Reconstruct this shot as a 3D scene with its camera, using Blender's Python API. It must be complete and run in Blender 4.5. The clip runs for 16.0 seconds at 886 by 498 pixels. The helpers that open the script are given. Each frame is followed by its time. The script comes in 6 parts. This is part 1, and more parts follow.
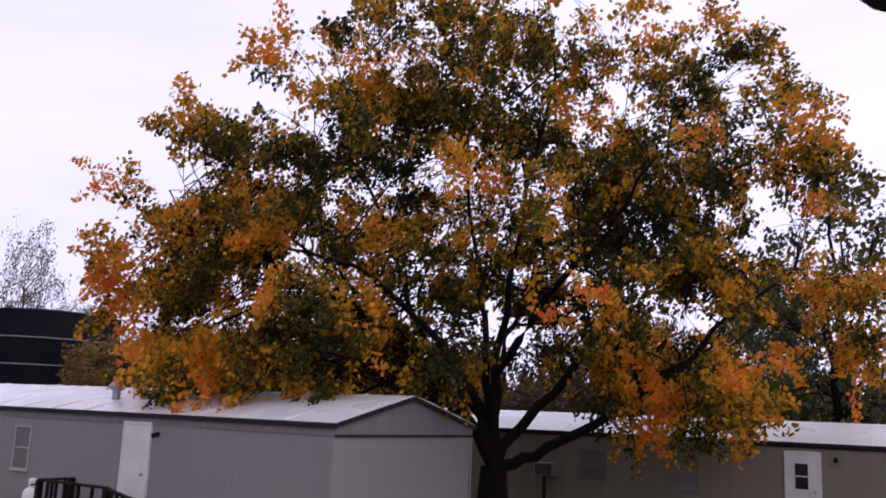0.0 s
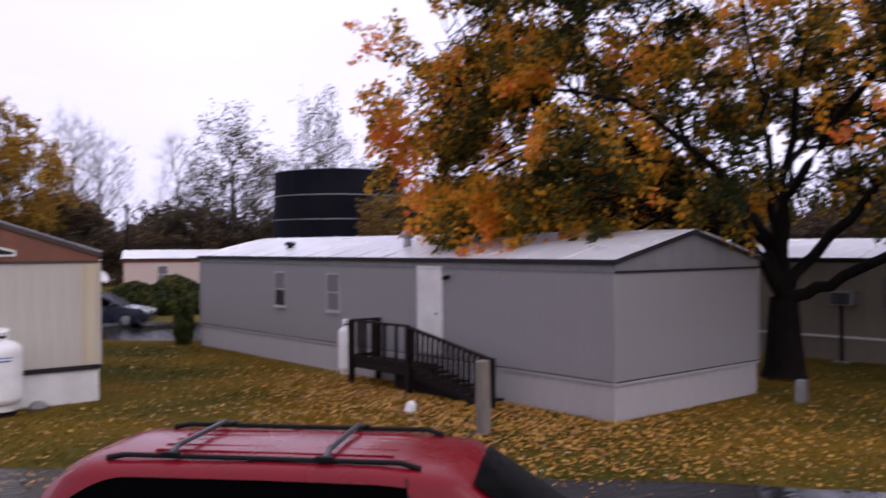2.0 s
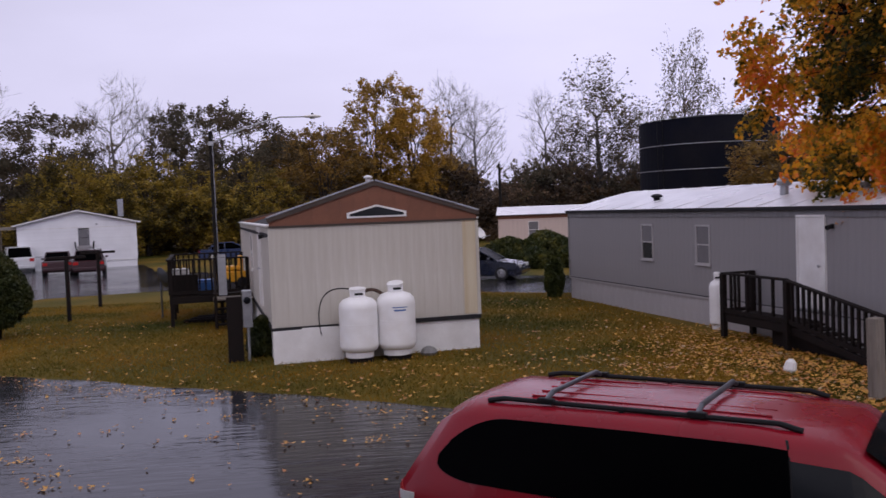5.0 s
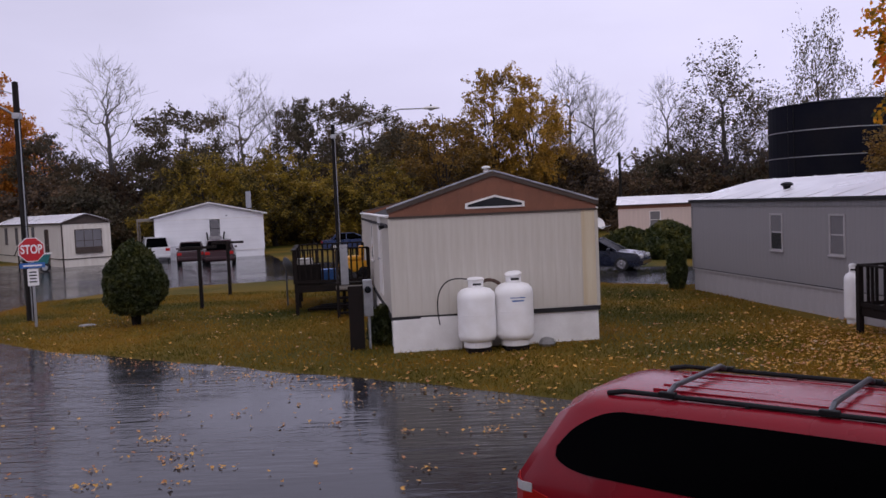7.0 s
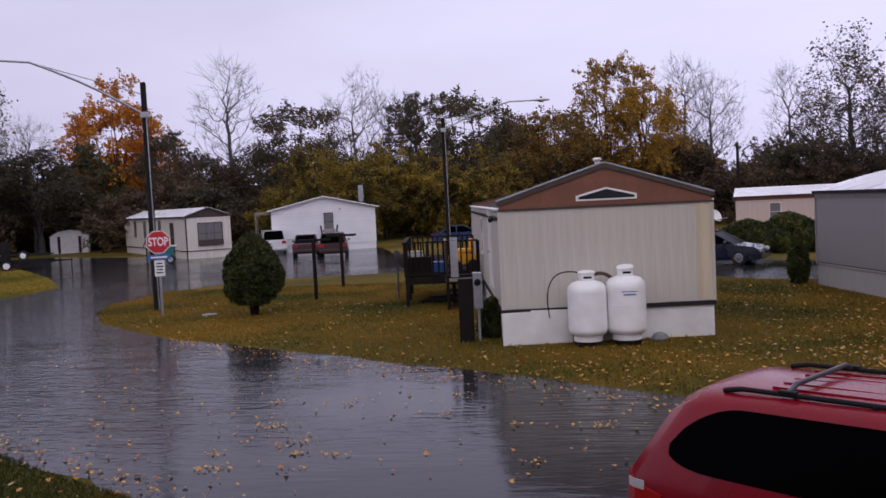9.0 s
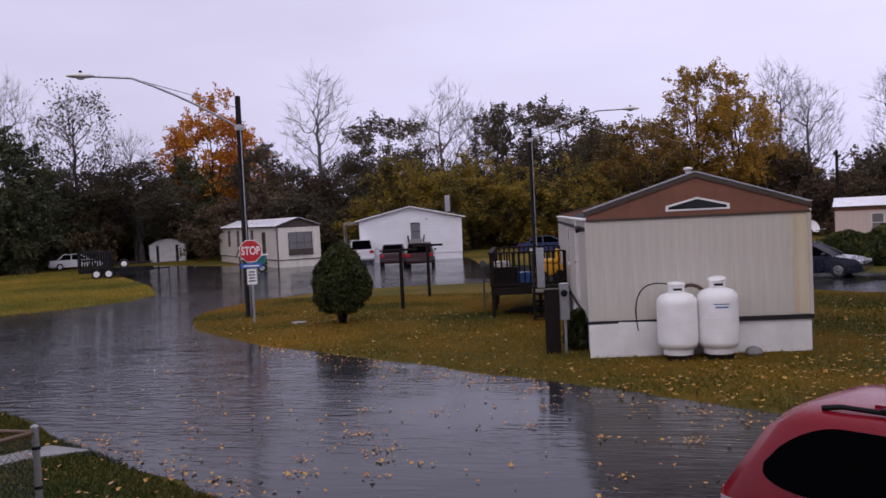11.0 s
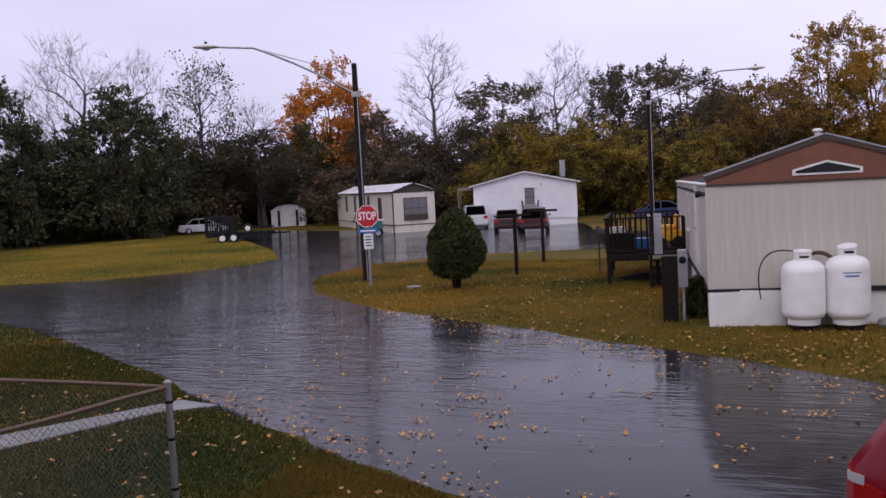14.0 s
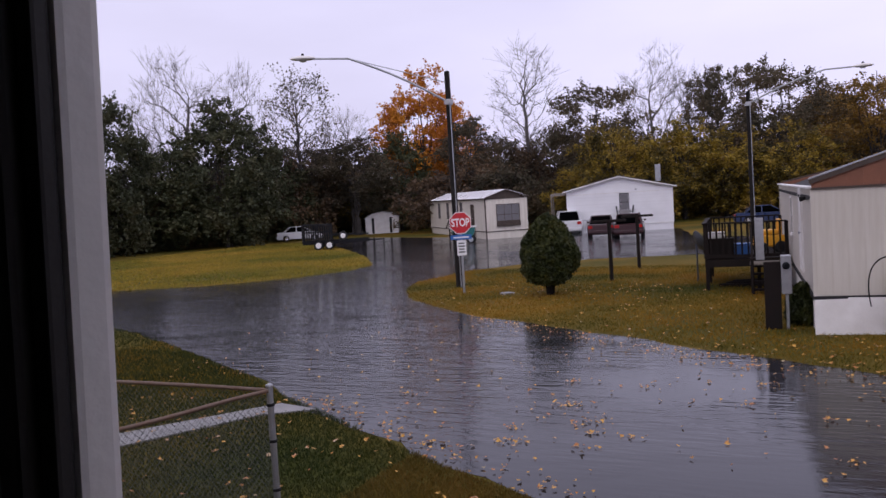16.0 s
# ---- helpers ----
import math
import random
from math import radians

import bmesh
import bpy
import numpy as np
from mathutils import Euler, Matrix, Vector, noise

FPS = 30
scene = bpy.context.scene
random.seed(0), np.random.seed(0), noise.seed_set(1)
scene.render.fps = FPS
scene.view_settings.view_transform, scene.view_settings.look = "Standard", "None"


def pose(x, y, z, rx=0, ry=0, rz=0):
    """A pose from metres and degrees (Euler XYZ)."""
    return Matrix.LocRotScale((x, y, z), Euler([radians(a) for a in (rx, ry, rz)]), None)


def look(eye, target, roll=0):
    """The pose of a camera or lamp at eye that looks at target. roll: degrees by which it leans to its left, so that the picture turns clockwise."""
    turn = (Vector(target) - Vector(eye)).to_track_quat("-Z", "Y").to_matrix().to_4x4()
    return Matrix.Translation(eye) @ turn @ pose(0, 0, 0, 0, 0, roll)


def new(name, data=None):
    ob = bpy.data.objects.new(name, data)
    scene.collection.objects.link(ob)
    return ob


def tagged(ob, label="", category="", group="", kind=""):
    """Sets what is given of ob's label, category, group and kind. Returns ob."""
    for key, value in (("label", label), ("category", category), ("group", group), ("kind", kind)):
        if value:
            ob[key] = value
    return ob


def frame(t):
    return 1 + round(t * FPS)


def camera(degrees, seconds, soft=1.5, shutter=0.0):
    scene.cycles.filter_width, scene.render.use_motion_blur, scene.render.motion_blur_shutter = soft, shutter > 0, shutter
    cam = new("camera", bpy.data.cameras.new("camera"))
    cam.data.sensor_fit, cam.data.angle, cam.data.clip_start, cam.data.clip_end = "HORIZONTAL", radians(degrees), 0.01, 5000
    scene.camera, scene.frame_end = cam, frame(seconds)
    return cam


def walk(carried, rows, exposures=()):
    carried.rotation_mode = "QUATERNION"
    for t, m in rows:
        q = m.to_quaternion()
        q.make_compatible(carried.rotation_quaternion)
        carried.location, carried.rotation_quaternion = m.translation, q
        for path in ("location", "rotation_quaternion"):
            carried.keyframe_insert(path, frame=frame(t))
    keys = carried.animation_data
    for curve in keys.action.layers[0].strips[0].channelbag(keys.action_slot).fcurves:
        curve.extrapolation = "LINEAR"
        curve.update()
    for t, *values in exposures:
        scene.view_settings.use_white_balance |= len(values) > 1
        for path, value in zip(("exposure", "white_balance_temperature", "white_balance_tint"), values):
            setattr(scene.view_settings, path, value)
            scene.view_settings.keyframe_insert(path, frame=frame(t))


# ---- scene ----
cam = camera(53.43, 16.0, soft=1.5, shutter=0.45)
EYE = (0.0, 0.0, 3.3)
# seconds, turn to the left, tilt up and lean of the hand-held camera, in degrees
PATH = [
    (0, -48.61, 10.58, 2.38),
    (0.5, -46.69, 8.10, 2.48),
    (1, -43.56, 5.57, 1.45),
    (1.5, -38.24, 2.70, 0.52),
    (2, -31.22, -0.13, -0.29),
    (2.5, -22.99, -2.58, -1.11),
    (3, -20.03, -3.23, -2.00),
    (3.5, -15.70, -2.83, -1.99),
    (4, -12.56, -2.46, -2.25),
    (4.5, -9.83, -2.64, -1.96),
    (4.7, -8.96, -2.64, -2.04),
    (6.8, -0.32, -2.85, -2.43),
    (7, 0.07, -2.97, -2.50),
    (7.5, 1.15, -3.31, -2.57),
    (8, 3.68, -3.66, -2.28),
    (8.5, 6.22, -3.84, -2.58),
    (9, 7.22, -3.11, -2.79),
    (9.5, 9.09, -2.24, -3.18),
    (9.7, 9.39, -2.08, -3.03),
    (11.8, 14.85, -2.15, -2.79),
    (12, 15.21, -2.05, -2.75),
    (12.5, 17.33, -3.08, -3.19),
    (13, 19.85, -3.41, -3.80),
    (13.5, 20.29, -4.27, -3.94),
    (14, 20.31, -4.06, -2.95),
    (14.5, 21.03, -4.07, -2.26),
    (15, 22.51, -3.51, -2.67),
    (15.5, 24.96, -3.32, -3.38),
    (16, 26.29, -3.30, -3.54),
]
# seconds and the small drift of the eye, in metres
DRIFT = [(0, 0, 0), (14.0, 0, 0), (15.0, 0, 0), (15.5, -0.0155, -0.0172), (16.0, -0.0212, -0.0236)]


def drift(t):
    return (np.interp(t, [r[0] for r in DRIFT], [r[1] for r in DRIFT]), np.interp(t, [r[0] for r in DRIFT], [r[2] for r in DRIFT]))


walk(cam, [(t, pose(EYE[0] + drift(t)[0], EYE[1] + drift(t)[1], EYE[2], 0, 0, yaw) @ pose(0, 0, 0, 90 + tilt) @ pose(0, 0, 0, 0, 0, lean))
           for t, yaw, tilt, lean in PATH],
     exposures=[(0, 0.04), (0.7, 0.08), (1.5, 0.28), (2.2, 0.10), (3.5, -0.10), (4.7, -0.18), (7, -0.21), (9.5, -0.16), (12.5, -0.14), (14, 0.02), (16, 0.05)])

# ---- world and light ----
world = bpy.data.worlds.new("overcast_sky")
scene.world = world
world.use_nodes = True
wn, wl = world.node_tree.nodes, world.node_tree.links
wn.clear()
w_out, w_bg = wn.new("ShaderNodeOutputWorld"), wn.new("ShaderNodeBackground")
w_sky = wn.new("ShaderNodeTexSky")
w_sky.sky_type, w_sky.sun_disc = "NISHITA", False
w_sky.sun_elevation, w_sky.sun_rotation, w_sky.air_density, w_sky.dust_density = radians(40), radians(200), 1.5, 6.0
w_tc, w_sep, w_noise = wn.new("ShaderNodeTexCoord"), wn.new("ShaderNodeSeparateXYZ"), wn.new("ShaderNodeTexNoise")
w_map = wn.new("ShaderNodeMapping")
w_map.inputs["Scale"].default_value = (1.0, 1.0, 3.5)
w_noise.inputs["Scale"].default_value, w_noise.inputs["Detail"].default_value = 2.2, 5.0
w_ramp = wn.new("ShaderNodeValToRGB")
w_ramp.color_ramp.elements[0].position, w_ramp.color_ramp.elements[0].color = 0.0, (7.2, 6.85, 9.5, 1)
w_ramp.color_ramp.elements[1].position, w_ramp.color_ramp.elements[1].color = 1.0, (7.2, 6.8, 8.2, 1)
mid = w_ramp.color_ramp.elements.new(0.35)
mid.color = (7.6, 7.15, 9.6, 1)
w_cloud = wn.new("ShaderNodeMapRange")
w_cloud.inputs["From Min"].default_value, w_cloud.inputs["From Max"].default_value = 0.25, 0.75
w_cloud.inputs["To Min"].default_value, w_cloud.inputs["To Max"].default_value = 0.9, 1.1
w_mul, w_mix = wn.new("ShaderNodeVectorMath"), wn.new("ShaderNodeMix")
w_mul.operation = "SCALE"
w_mix.data_type = "RGBA"
w_mix.inputs["Factor"].default_value = 0.9
wl.new(w_tc.outputs["Generated"], w_sep.inputs[0])
wl.new(w_tc.outputs["Generated"], w_map.inputs["Vector"])
wl.new(w_map.outputs["Vector"], w_noise.inputs["Vector"])
wl.new(w_sep.outputs["Z"], w_ramp.inputs["Fac"])
wl.new(w_noise.outputs["Fac"], w_cloud.inputs["Value"])
wl.new(w_ramp.outputs["Color"], w_mul.inputs[0])
w_thin, w_both = wn.new("ShaderNodeMapRange"), wn.new("ShaderNodeMath")
w_thin.inputs["From Min"].default_value, w_thin.inputs["From Max"].default_value = -0.5, 0.8
w_thin.inputs["To Min"].default_value, w_thin.inputs["To Max"].default_value = 0.90, 1.20
w_both.operation = "MULTIPLY"
wl.new(w_sep.outputs["X"], w_thin.inputs["Value"])
wl.new(w_thin.outputs["Result"], w_both.inputs[0])
wl.new(w_cloud.outputs["Result"], w_both.inputs[1])
wl.new(w_both.outputs[0], w_mul.inputs["Scale"])
wl.new(w_sky.outputs["Color"], w_mix.inputs["A"])
wl.new(w_mul.outputs["Vector"], w_mix.inputs["B"])
wl.new(w_mix.outputs["Result"], w_bg.inputs["Color"])
w_bg.inputs["Strength"].default_value = 0.12
wl.new(w_bg.outputs[0], w_out.inputs[0])

sun_data = bpy.data.lights.new("sun", "SUN")
sun_data.energy, sun_data.angle, sun_data.color = 0.5, radians(40), (1.0, 0.97, 0.94)
sun = new("sun", sun_data)
sun.matrix_world = look((0, 0, 60), (-22, 38, 0))

# ---- materials ----


def material(name, colour, rough=0.6, metal=0.0, vary=0.15, scale=3.0, fine=40.0, bump=0.1, spec=0.5, tint=None, stretch=(1, 1, 1), each=0.0, coat=0.0):
    """A surface with stains at one scale and grain at another; tint: the colour towards which the stains go; each: change from object to object."""
    m = bpy.data.materials.new(name)
    m.use_nodes = True
    n, l = m.node_tree.nodes, m.node_tree.links
    b = n["Principled BSDF"]
    tc, mp = n.new("ShaderNodeTexCoord"), n.new("ShaderNodeMapping")
    mp.inputs["Scale"].default_value = stretch
    l.new(tc.outputs["Object"], mp.inputs["Vector"])
    big, small = n.new("ShaderNodeTexNoise"), n.new("ShaderNodeTexNoise")
    big.inputs["Scale"].default_value, big.inputs["Detail"].default_value = scale, 6
    small.inputs["Scale"].default_value, small.inputs["Detail"].default_value = fine, 3
    for q in (big, small):
        l.new(mp.outputs["Vector"], q.inputs["Vector"])
    ramp = n.new("ShaderNodeValToRGB")
    ramp.color_ramp.elements[0].position, ramp.color_ramp.elements[1].position = 0.35, 0.7
    other = tint or tuple(c * (1 - vary * 2) for c in colour)
    ramp.color_ramp.elements[0].color = (*colour, 1)
    ramp.color_ramp.elements[1].color = (*other, 1)
    l.new(big.outputs["Fac"], ramp.inputs["Fac"])
    grain = n.new("ShaderNodeMapRange")
    grain.inputs["To Min"].default_value, grain.inputs["To Max"].default_value = 1 - vary, 1 + vary
    l.new(small.outputs["Fac"], grain.inputs["Value"])
    mul = n.new("ShaderNodeVectorMath")
    mul.operation = "SCALE"
    l.new(ramp.outputs["Color"], mul.inputs[0])
    l.new(grain.outputs["Result"], mul.inputs["Scale"])
    last = mul.outputs["Vector"]
    if each:
        info, er, m2 = n.new("ShaderNodeObjectInfo"), n.new("ShaderNodeMapRange"), n.new("ShaderNodeVectorMath")
        er.inputs["To Min"].default_value, er.inputs["To Max"].default_value = 1 - each, 1 + each
        m2.operation = "SCALE"
        l.new(info.outputs["Random"], er.inputs["Value"])
        l.new(last, m2.inputs[0])
        l.new(er.outputs["Result"], m2.inputs["Scale"])
        last = m2.outputs["Vector"]
    l.new(last, b.inputs["Base Color"])
    rr = n.new("ShaderNodeMapRange")
    rr.inputs["To Min"].default_value, rr.inputs["To Max"].default_value = max(0.02, rough - 0.12), min(1, rough + 0.12)
    l.new(big.outputs["Fac"], rr.inputs["Value"])
    l.new(rr.outputs["Result"], b.inputs["Roughness"])
    b.inputs["Metallic"].default_value, b.inputs["Specular IOR Level"].default_value = metal, spec
    b.inputs["Coat Weight"].default_value = coat
    if bump:
        bp = n.new("ShaderNodeBump")
        bp.inputs["Strength"].default_value, bp.inputs["Distance"].default_value = bump, 0.02
        l.new(small.outputs["Fac"], bp.inputs["Height"])
        l.new(bp.outputs["Normal"], b.inputs["Normal"])
    return m


def leaf_material(name, colours, scale=0.6, rough=0.55, gloss=0.3, through_light=0.35, each=0.2, turned_from=None):
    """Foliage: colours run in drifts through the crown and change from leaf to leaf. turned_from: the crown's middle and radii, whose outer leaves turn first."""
    m = bpy.data.materials.new(name)
    m.use_nodes = True
    n, l = m.node_tree.nodes, m.node_tree.links
    b, out = n["Principled BSDF"], n["Material Output"]
    tc, nz, geo = n.new("ShaderNodeTexCoord"), n.new("ShaderNodeTexNoise"), n.new("ShaderNodeNewGeometry")
    info = n.new("ShaderNodeObjectInfo")
    nz.inputs["Scale"].default_value, nz.inputs["Detail"].default_value = scale, 2.5
    l.new(tc.outputs["Object"], nz.inputs["Vector"])
    a1, a2 = n.new("ShaderNodeMath"), n.new("ShaderNodeMath")
    a1.operation, a1.inputs[1].default_value, a1.inputs[2].default_value = "MULTIPLY_ADD", each, -each / 2
    l.new(geo.outputs["Random Per Island"], a1.inputs[0])
    a2.operation = "ADD"
    l.new(nz.outputs["Fac"], a2.inputs[0])
    l.new(a1.outputs[0], a2.inputs[1])
    tone = a2.outputs[0]
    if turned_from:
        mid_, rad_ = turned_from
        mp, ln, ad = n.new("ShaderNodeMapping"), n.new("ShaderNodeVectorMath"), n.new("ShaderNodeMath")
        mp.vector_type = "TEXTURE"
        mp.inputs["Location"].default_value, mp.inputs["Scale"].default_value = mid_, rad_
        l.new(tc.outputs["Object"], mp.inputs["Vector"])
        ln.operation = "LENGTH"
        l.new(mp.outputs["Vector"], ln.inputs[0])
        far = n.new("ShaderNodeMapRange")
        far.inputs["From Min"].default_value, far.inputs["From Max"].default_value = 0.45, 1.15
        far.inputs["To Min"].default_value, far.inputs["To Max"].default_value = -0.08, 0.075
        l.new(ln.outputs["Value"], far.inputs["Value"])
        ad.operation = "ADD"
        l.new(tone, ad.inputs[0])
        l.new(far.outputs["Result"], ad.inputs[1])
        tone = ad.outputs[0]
    ramp = n.new("ShaderNodeValToRGB")
    els = ramp.color_ramp.elements
    while len(els) < len(colours):
        els.new(0.5)
    for i, c in enumerate(colours):
        els[i].position = 0.28 + 0.44 * i / max(1, len(colours) - 1)
        els[i].color = (*c, 1)
    l.new(tone, ramp.inputs["Fac"])
    val, mul = n.new("ShaderNodeMapRange"), n.new("ShaderNodeVectorMath")
    val.inputs["To Min"].default_value, val.inputs["To Max"].default_value = 0.8, 1.2
    l.new(info.outputs["Random"], val.inputs["Value"])
    mul.operation = "SCALE"
    l.new(ramp.outputs["Color"], mul.inputs[0])
    l.new(val.outputs["Result"], mul.inputs["Scale"])
    l.new(mul.outputs["Vector"], b.inputs["Base Color"])
    b.inputs["Roughness"].default_value, b.inputs["Specular IOR Level"].default_value = rough, gloss
    tr, mix = n.new("ShaderNodeBsdfTranslucent"), n.new("ShaderNodeMixShader")
    l.new(mul.outputs["Vector"], tr.inputs["Color"])
    mix.inputs[0].default_value = through_light
    l.new(b.outputs[0], mix.inputs[1])
    l.new(tr.outputs[0], mix.inputs[2])
    l.new(mix.outputs[0], out.inputs[0])
    return m


def grass_material():
    m = material("lawn", (0.042, 0.048, 0.008), 0.9, vary=0.5, scale=0.16, fine=28, bump=0.8, spec=0.1, tint=(0.19, 0.112, 0.016))
    return m


def wet_asphalt_material():
    """Rain-soaked asphalt under a film of moving water: gloss comes and goes with the depth of the film."""
    m = bpy.data.materials.new("wet_asphalt")
    m.use_nodes = True
    n, l = m.node_tree.nodes, m.node_tree.links
    b = n["Principled BSDF"]
    tc = n.new("ShaderNodeTexCoord")

    def noise_at(scale, detail, stretch=(1, 1, 1)):
        mp, q = n.new("ShaderNodeMapping"), n.new("ShaderNodeTexNoise")
        mp.inputs["Scale"].default_value = stretch
        mp.inputs["Rotation"].default_value = (0, 0, radians(32))
        l.new(tc.outputs["Object"], mp.inputs["Vector"])
        l.new(mp.outputs["Vector"], q.inputs["Vector"])
        q.inputs["Scale"].default_value, q.inputs["Detail"].default_value = scale, detail
        return q

    film, grit, swell, calm = noise_at(0.22, 4), noise_at(90, 3), noise_at(1.1, 2, (0.6, 1.9, 1)), noise_at(0.13, 3, (1.0, 1.5, 1))
    ripple, wavelet = noise_at(2.5, 3, (0.6, 3.0, 1)), noise_at(7.0, 2, (0.8, 2.6, 1))
    ramp = n.new("ShaderNodeValToRGB")
    ramp.color_ramp.elements[0].position, ramp.color_ramp.elements[0].color = 0.3, (0.016, 0.016, 0.020, 1)
    ramp.color_ramp.elements[1].position, ramp.color_ramp.elements[1].color = 0.75, (0.034, 0.033, 0.037, 1)
    l.new(film.outputs["Fac"], ramp.inputs["Fac"])
    l.new(ramp.outputs["Color"], b.inputs["Base Color"])
    rg = n.new("ShaderNodeMapRange")
    rg.inputs["From Min"].default_value, rg.inputs["From Max"].default_value = 0.35, 0.7
    rg.inputs["To Min"].default_value, rg.inputs["To Max"].default_value = 0.025, 0.15
    l.new(film.outputs["Fac"], rg.inputs["Value"])
    l.new(rg.outputs["Result"], b.inputs["Roughness"])
    b.inputs["IOR"].default_value = 1.33
    b.inputs["Specular IOR Level"].default_value = 0.30
    # stretches where rain and wind roughen the water lie between calm ones
    rough_water = n.new("ShaderNodeMapRange")
    rough_water.inputs["From Min"].default_value, rough_water.inputs["From Max"].default_value = 0.40, 0.64
    rough_water.inputs["To Min"].default_value, rough_water.inputs["To Max"].default_value = 0.10, 0.95
    # the open water to the west lies more in the wind
    xyz, wind = n.new("ShaderNodeSeparateXYZ"), n.new("ShaderNodeMapRange")
    l.new(tc.outputs["Object"], xyz.inputs[0])
    wind.inputs["From Min"].default_value, wind.inputs["From Max"].default_value = -5.0, -22.0
    wind.inputs["To Min"].default_value, wind.inputs["To Max"].default_value = 0.0, 0.2
    l.new(xyz.outputs["X"], wind.inputs["Value"])
    gust = n.new("ShaderNodeMath")
    gust.operation = "ADD"
    l.new(calm.outputs["Fac"], gust.inputs[0])
    l.new(wind.outputs["Result"], gust.inputs[1])
    l.new(gust.outputs[0], rough_water.inputs["Value"])
    waves, both, masked = n.new("ShaderNodeMath"), n.new("ShaderNodeMath"), n.new("ShaderNodeMath")
    waves.operation, waves.inputs[1].default_value = "MULTIPLY_ADD", 0.12
    l.new(wavelet.outputs["Fac"], waves.inputs[0])
    l.new(ripple.outputs["Fac"], waves.inputs[2])
    both.operation, both.inputs[1].default_value = "MULTIPLY_ADD", 0.9
    l.new(swell.outputs["Fac"], both.inputs[0])
    l.new(waves.outputs[0], both.inputs[2])
    masked.operation = "MULTIPLY"
    l.new(both.outputs[0], masked.inputs[0])
    l.new(rough_water.outputs["Result"], masked.inputs[1])
    b1, b2 = n.new("ShaderNodeBump"), n.new("ShaderNodeBump")
    b1.inputs["Strength"].default_value, b1.inputs["Distance"].default_value = 0.8, 0.03
    l.new(masked.outputs[0], b1.inputs["Height"])
    b2.inputs["Strength"].default_value, b2.inputs["Distance"].default_value = 0.06, 0.004
    l.new(grit.outputs["Fac"], b2.inputs["Height"])
    l.new(b1.outputs["Normal"], b2.inputs["Normal"])
    l.new(b2.outputs["Normal"], b.inputs["Normal"])
    return m


def glass_material(name, colour, rough=0.05):
    """Window glass backed by a dark room."""
    m = material(name, colour, rough + 0.12, vary=0.05, bump=0.0, spec=0.35)
    return m


GRASS, ASPHALT = grass_material(), wet_asphalt_material()
M_GREY = material("grey_siding", (0.275, 0.262, 0.27), 0.6, vary=0.06, scale=1.2, fine=14, bump=0.05, tint=(0.235, 0.225, 0.23), stretch=(6, 6, 0.5), each=0.01)
M_GREY_BAND = material("grey_band", (0.20, 0.195, 0.205), 0.6, vary=0.1, scale=2, fine=20, bump=0.05, stretch=(5, 5, 0.6), each=0.06)
M_GREY_SKIRT = material("grey_skirting", (0.42, 0.40, 0.41), 0.6, vary=0.08, scale=1.5, fine=14, bump=0.05, tint=(0.38, 0.36, 0.36), stretch=(4, 4, 1), each=0.02)
M_CREAM = material("cream_siding", (0.56, 0.53, 0.48), 0.6, vary=0.06, scale=1.2, fine=12, bump=0.05, tint=(0.45, 0.41, 0.35), stretch=(5, 5, 0.35), each=0.015)
M_BROWN = material("brown_gable_boards", (0.20, 0.075, 0.04), 0.65, vary=0.12, scale=2.5, fine=30, bump=0.1, tint=(0.15, 0.06, 0.035), each=0.05)
M_WHITE = material("white_paint", (0.78, 0.77, 0.76), 0.5, vary=0.06, scale=2, fine=30, bump=0.04, tint=(0.66, 0.64, 0.62))
M_WHITE_SIDING = material("white_vinyl_siding", (0.80, 0.80, 0.83), 0.5, vary=0.04, scale=1, fine=20, bump=0.03, each=0.02)
M_TAN = material("tan_siding", (0.22, 0.195, 0.155), 0.65, vary=0.08, scale=1.5, fine=15, bump=0.06, tint=(0.20, 0.175, 0.135), stretch=(5, 5, 0.5), each=0.04)
M_DARK_TRIM = material("dark_trim", (0.022, 0.021, 0.024), 0.7, spec=0.25, vary=0.15)
M_BROWN_TRIM = material("brown_trim", (0.06, 0.04, 0.03), 0.6, vary=0.15)
M_ROOF = material("wet_metal_roof", (0.82, 0.82, 0.86), 0.3, metal=0.0, vary=0.06, scale=0.8, fine=8, bump=0.06, tint=(0.66, 0.66, 0.70))
M_SHINGLE = material("grey_shingles", (0.05, 0.048, 0.052), 0.9, vary=0.2, scale=2, fine=30, bump=0.3, spec=0.15)
M_GLASS = glass_material("dark_window", (0.012, 0.014, 0.017))
M_CURTAIN = glass_material("curtained_window", (0.17, 0.165, 0.175), 0.1)
M_METAL = material("galvanised_metal", (0.42, 0.43, 0.45), 0.4, metal=0.8, vary=0.1, scale=6)
M_BLACK = material("black_plastic", (0.010, 0.010, 0.012), 0.6, vary=0.2, spec=0.2)
M_DARKWOOD = material("dark_wet_wood", (0.007, 0.005, 0.0045), 0.75, vary=0.3, scale=4, fine=40, bump=0.3, spec=0.2, tint=(0.013, 0.008, 0.007), each=0.15)
M_GREYWOOD = material("weathered_wood", (0.23, 0.20, 0.17), 0.8, vary=0.2, scale=4, fine=30, bump=0.4, tint=(0.15, 0.13, 0.11), stretch=(6, 6, 0.6))
M_POLEWOOD = material("pole_wood", (0.020, 0.017, 0.016), 0.85, spec=0.2, vary=0.25, scale=3, fine=40, bump=0.4, stretch=(8, 8, 0.5))
M_CONCRETE = material("wet_concrete", (0.22, 0.215, 0.215), 0.5, vary=0.15, scale=2, fine=40, bump=0.2, tint=(0.16, 0.157, 0.155))
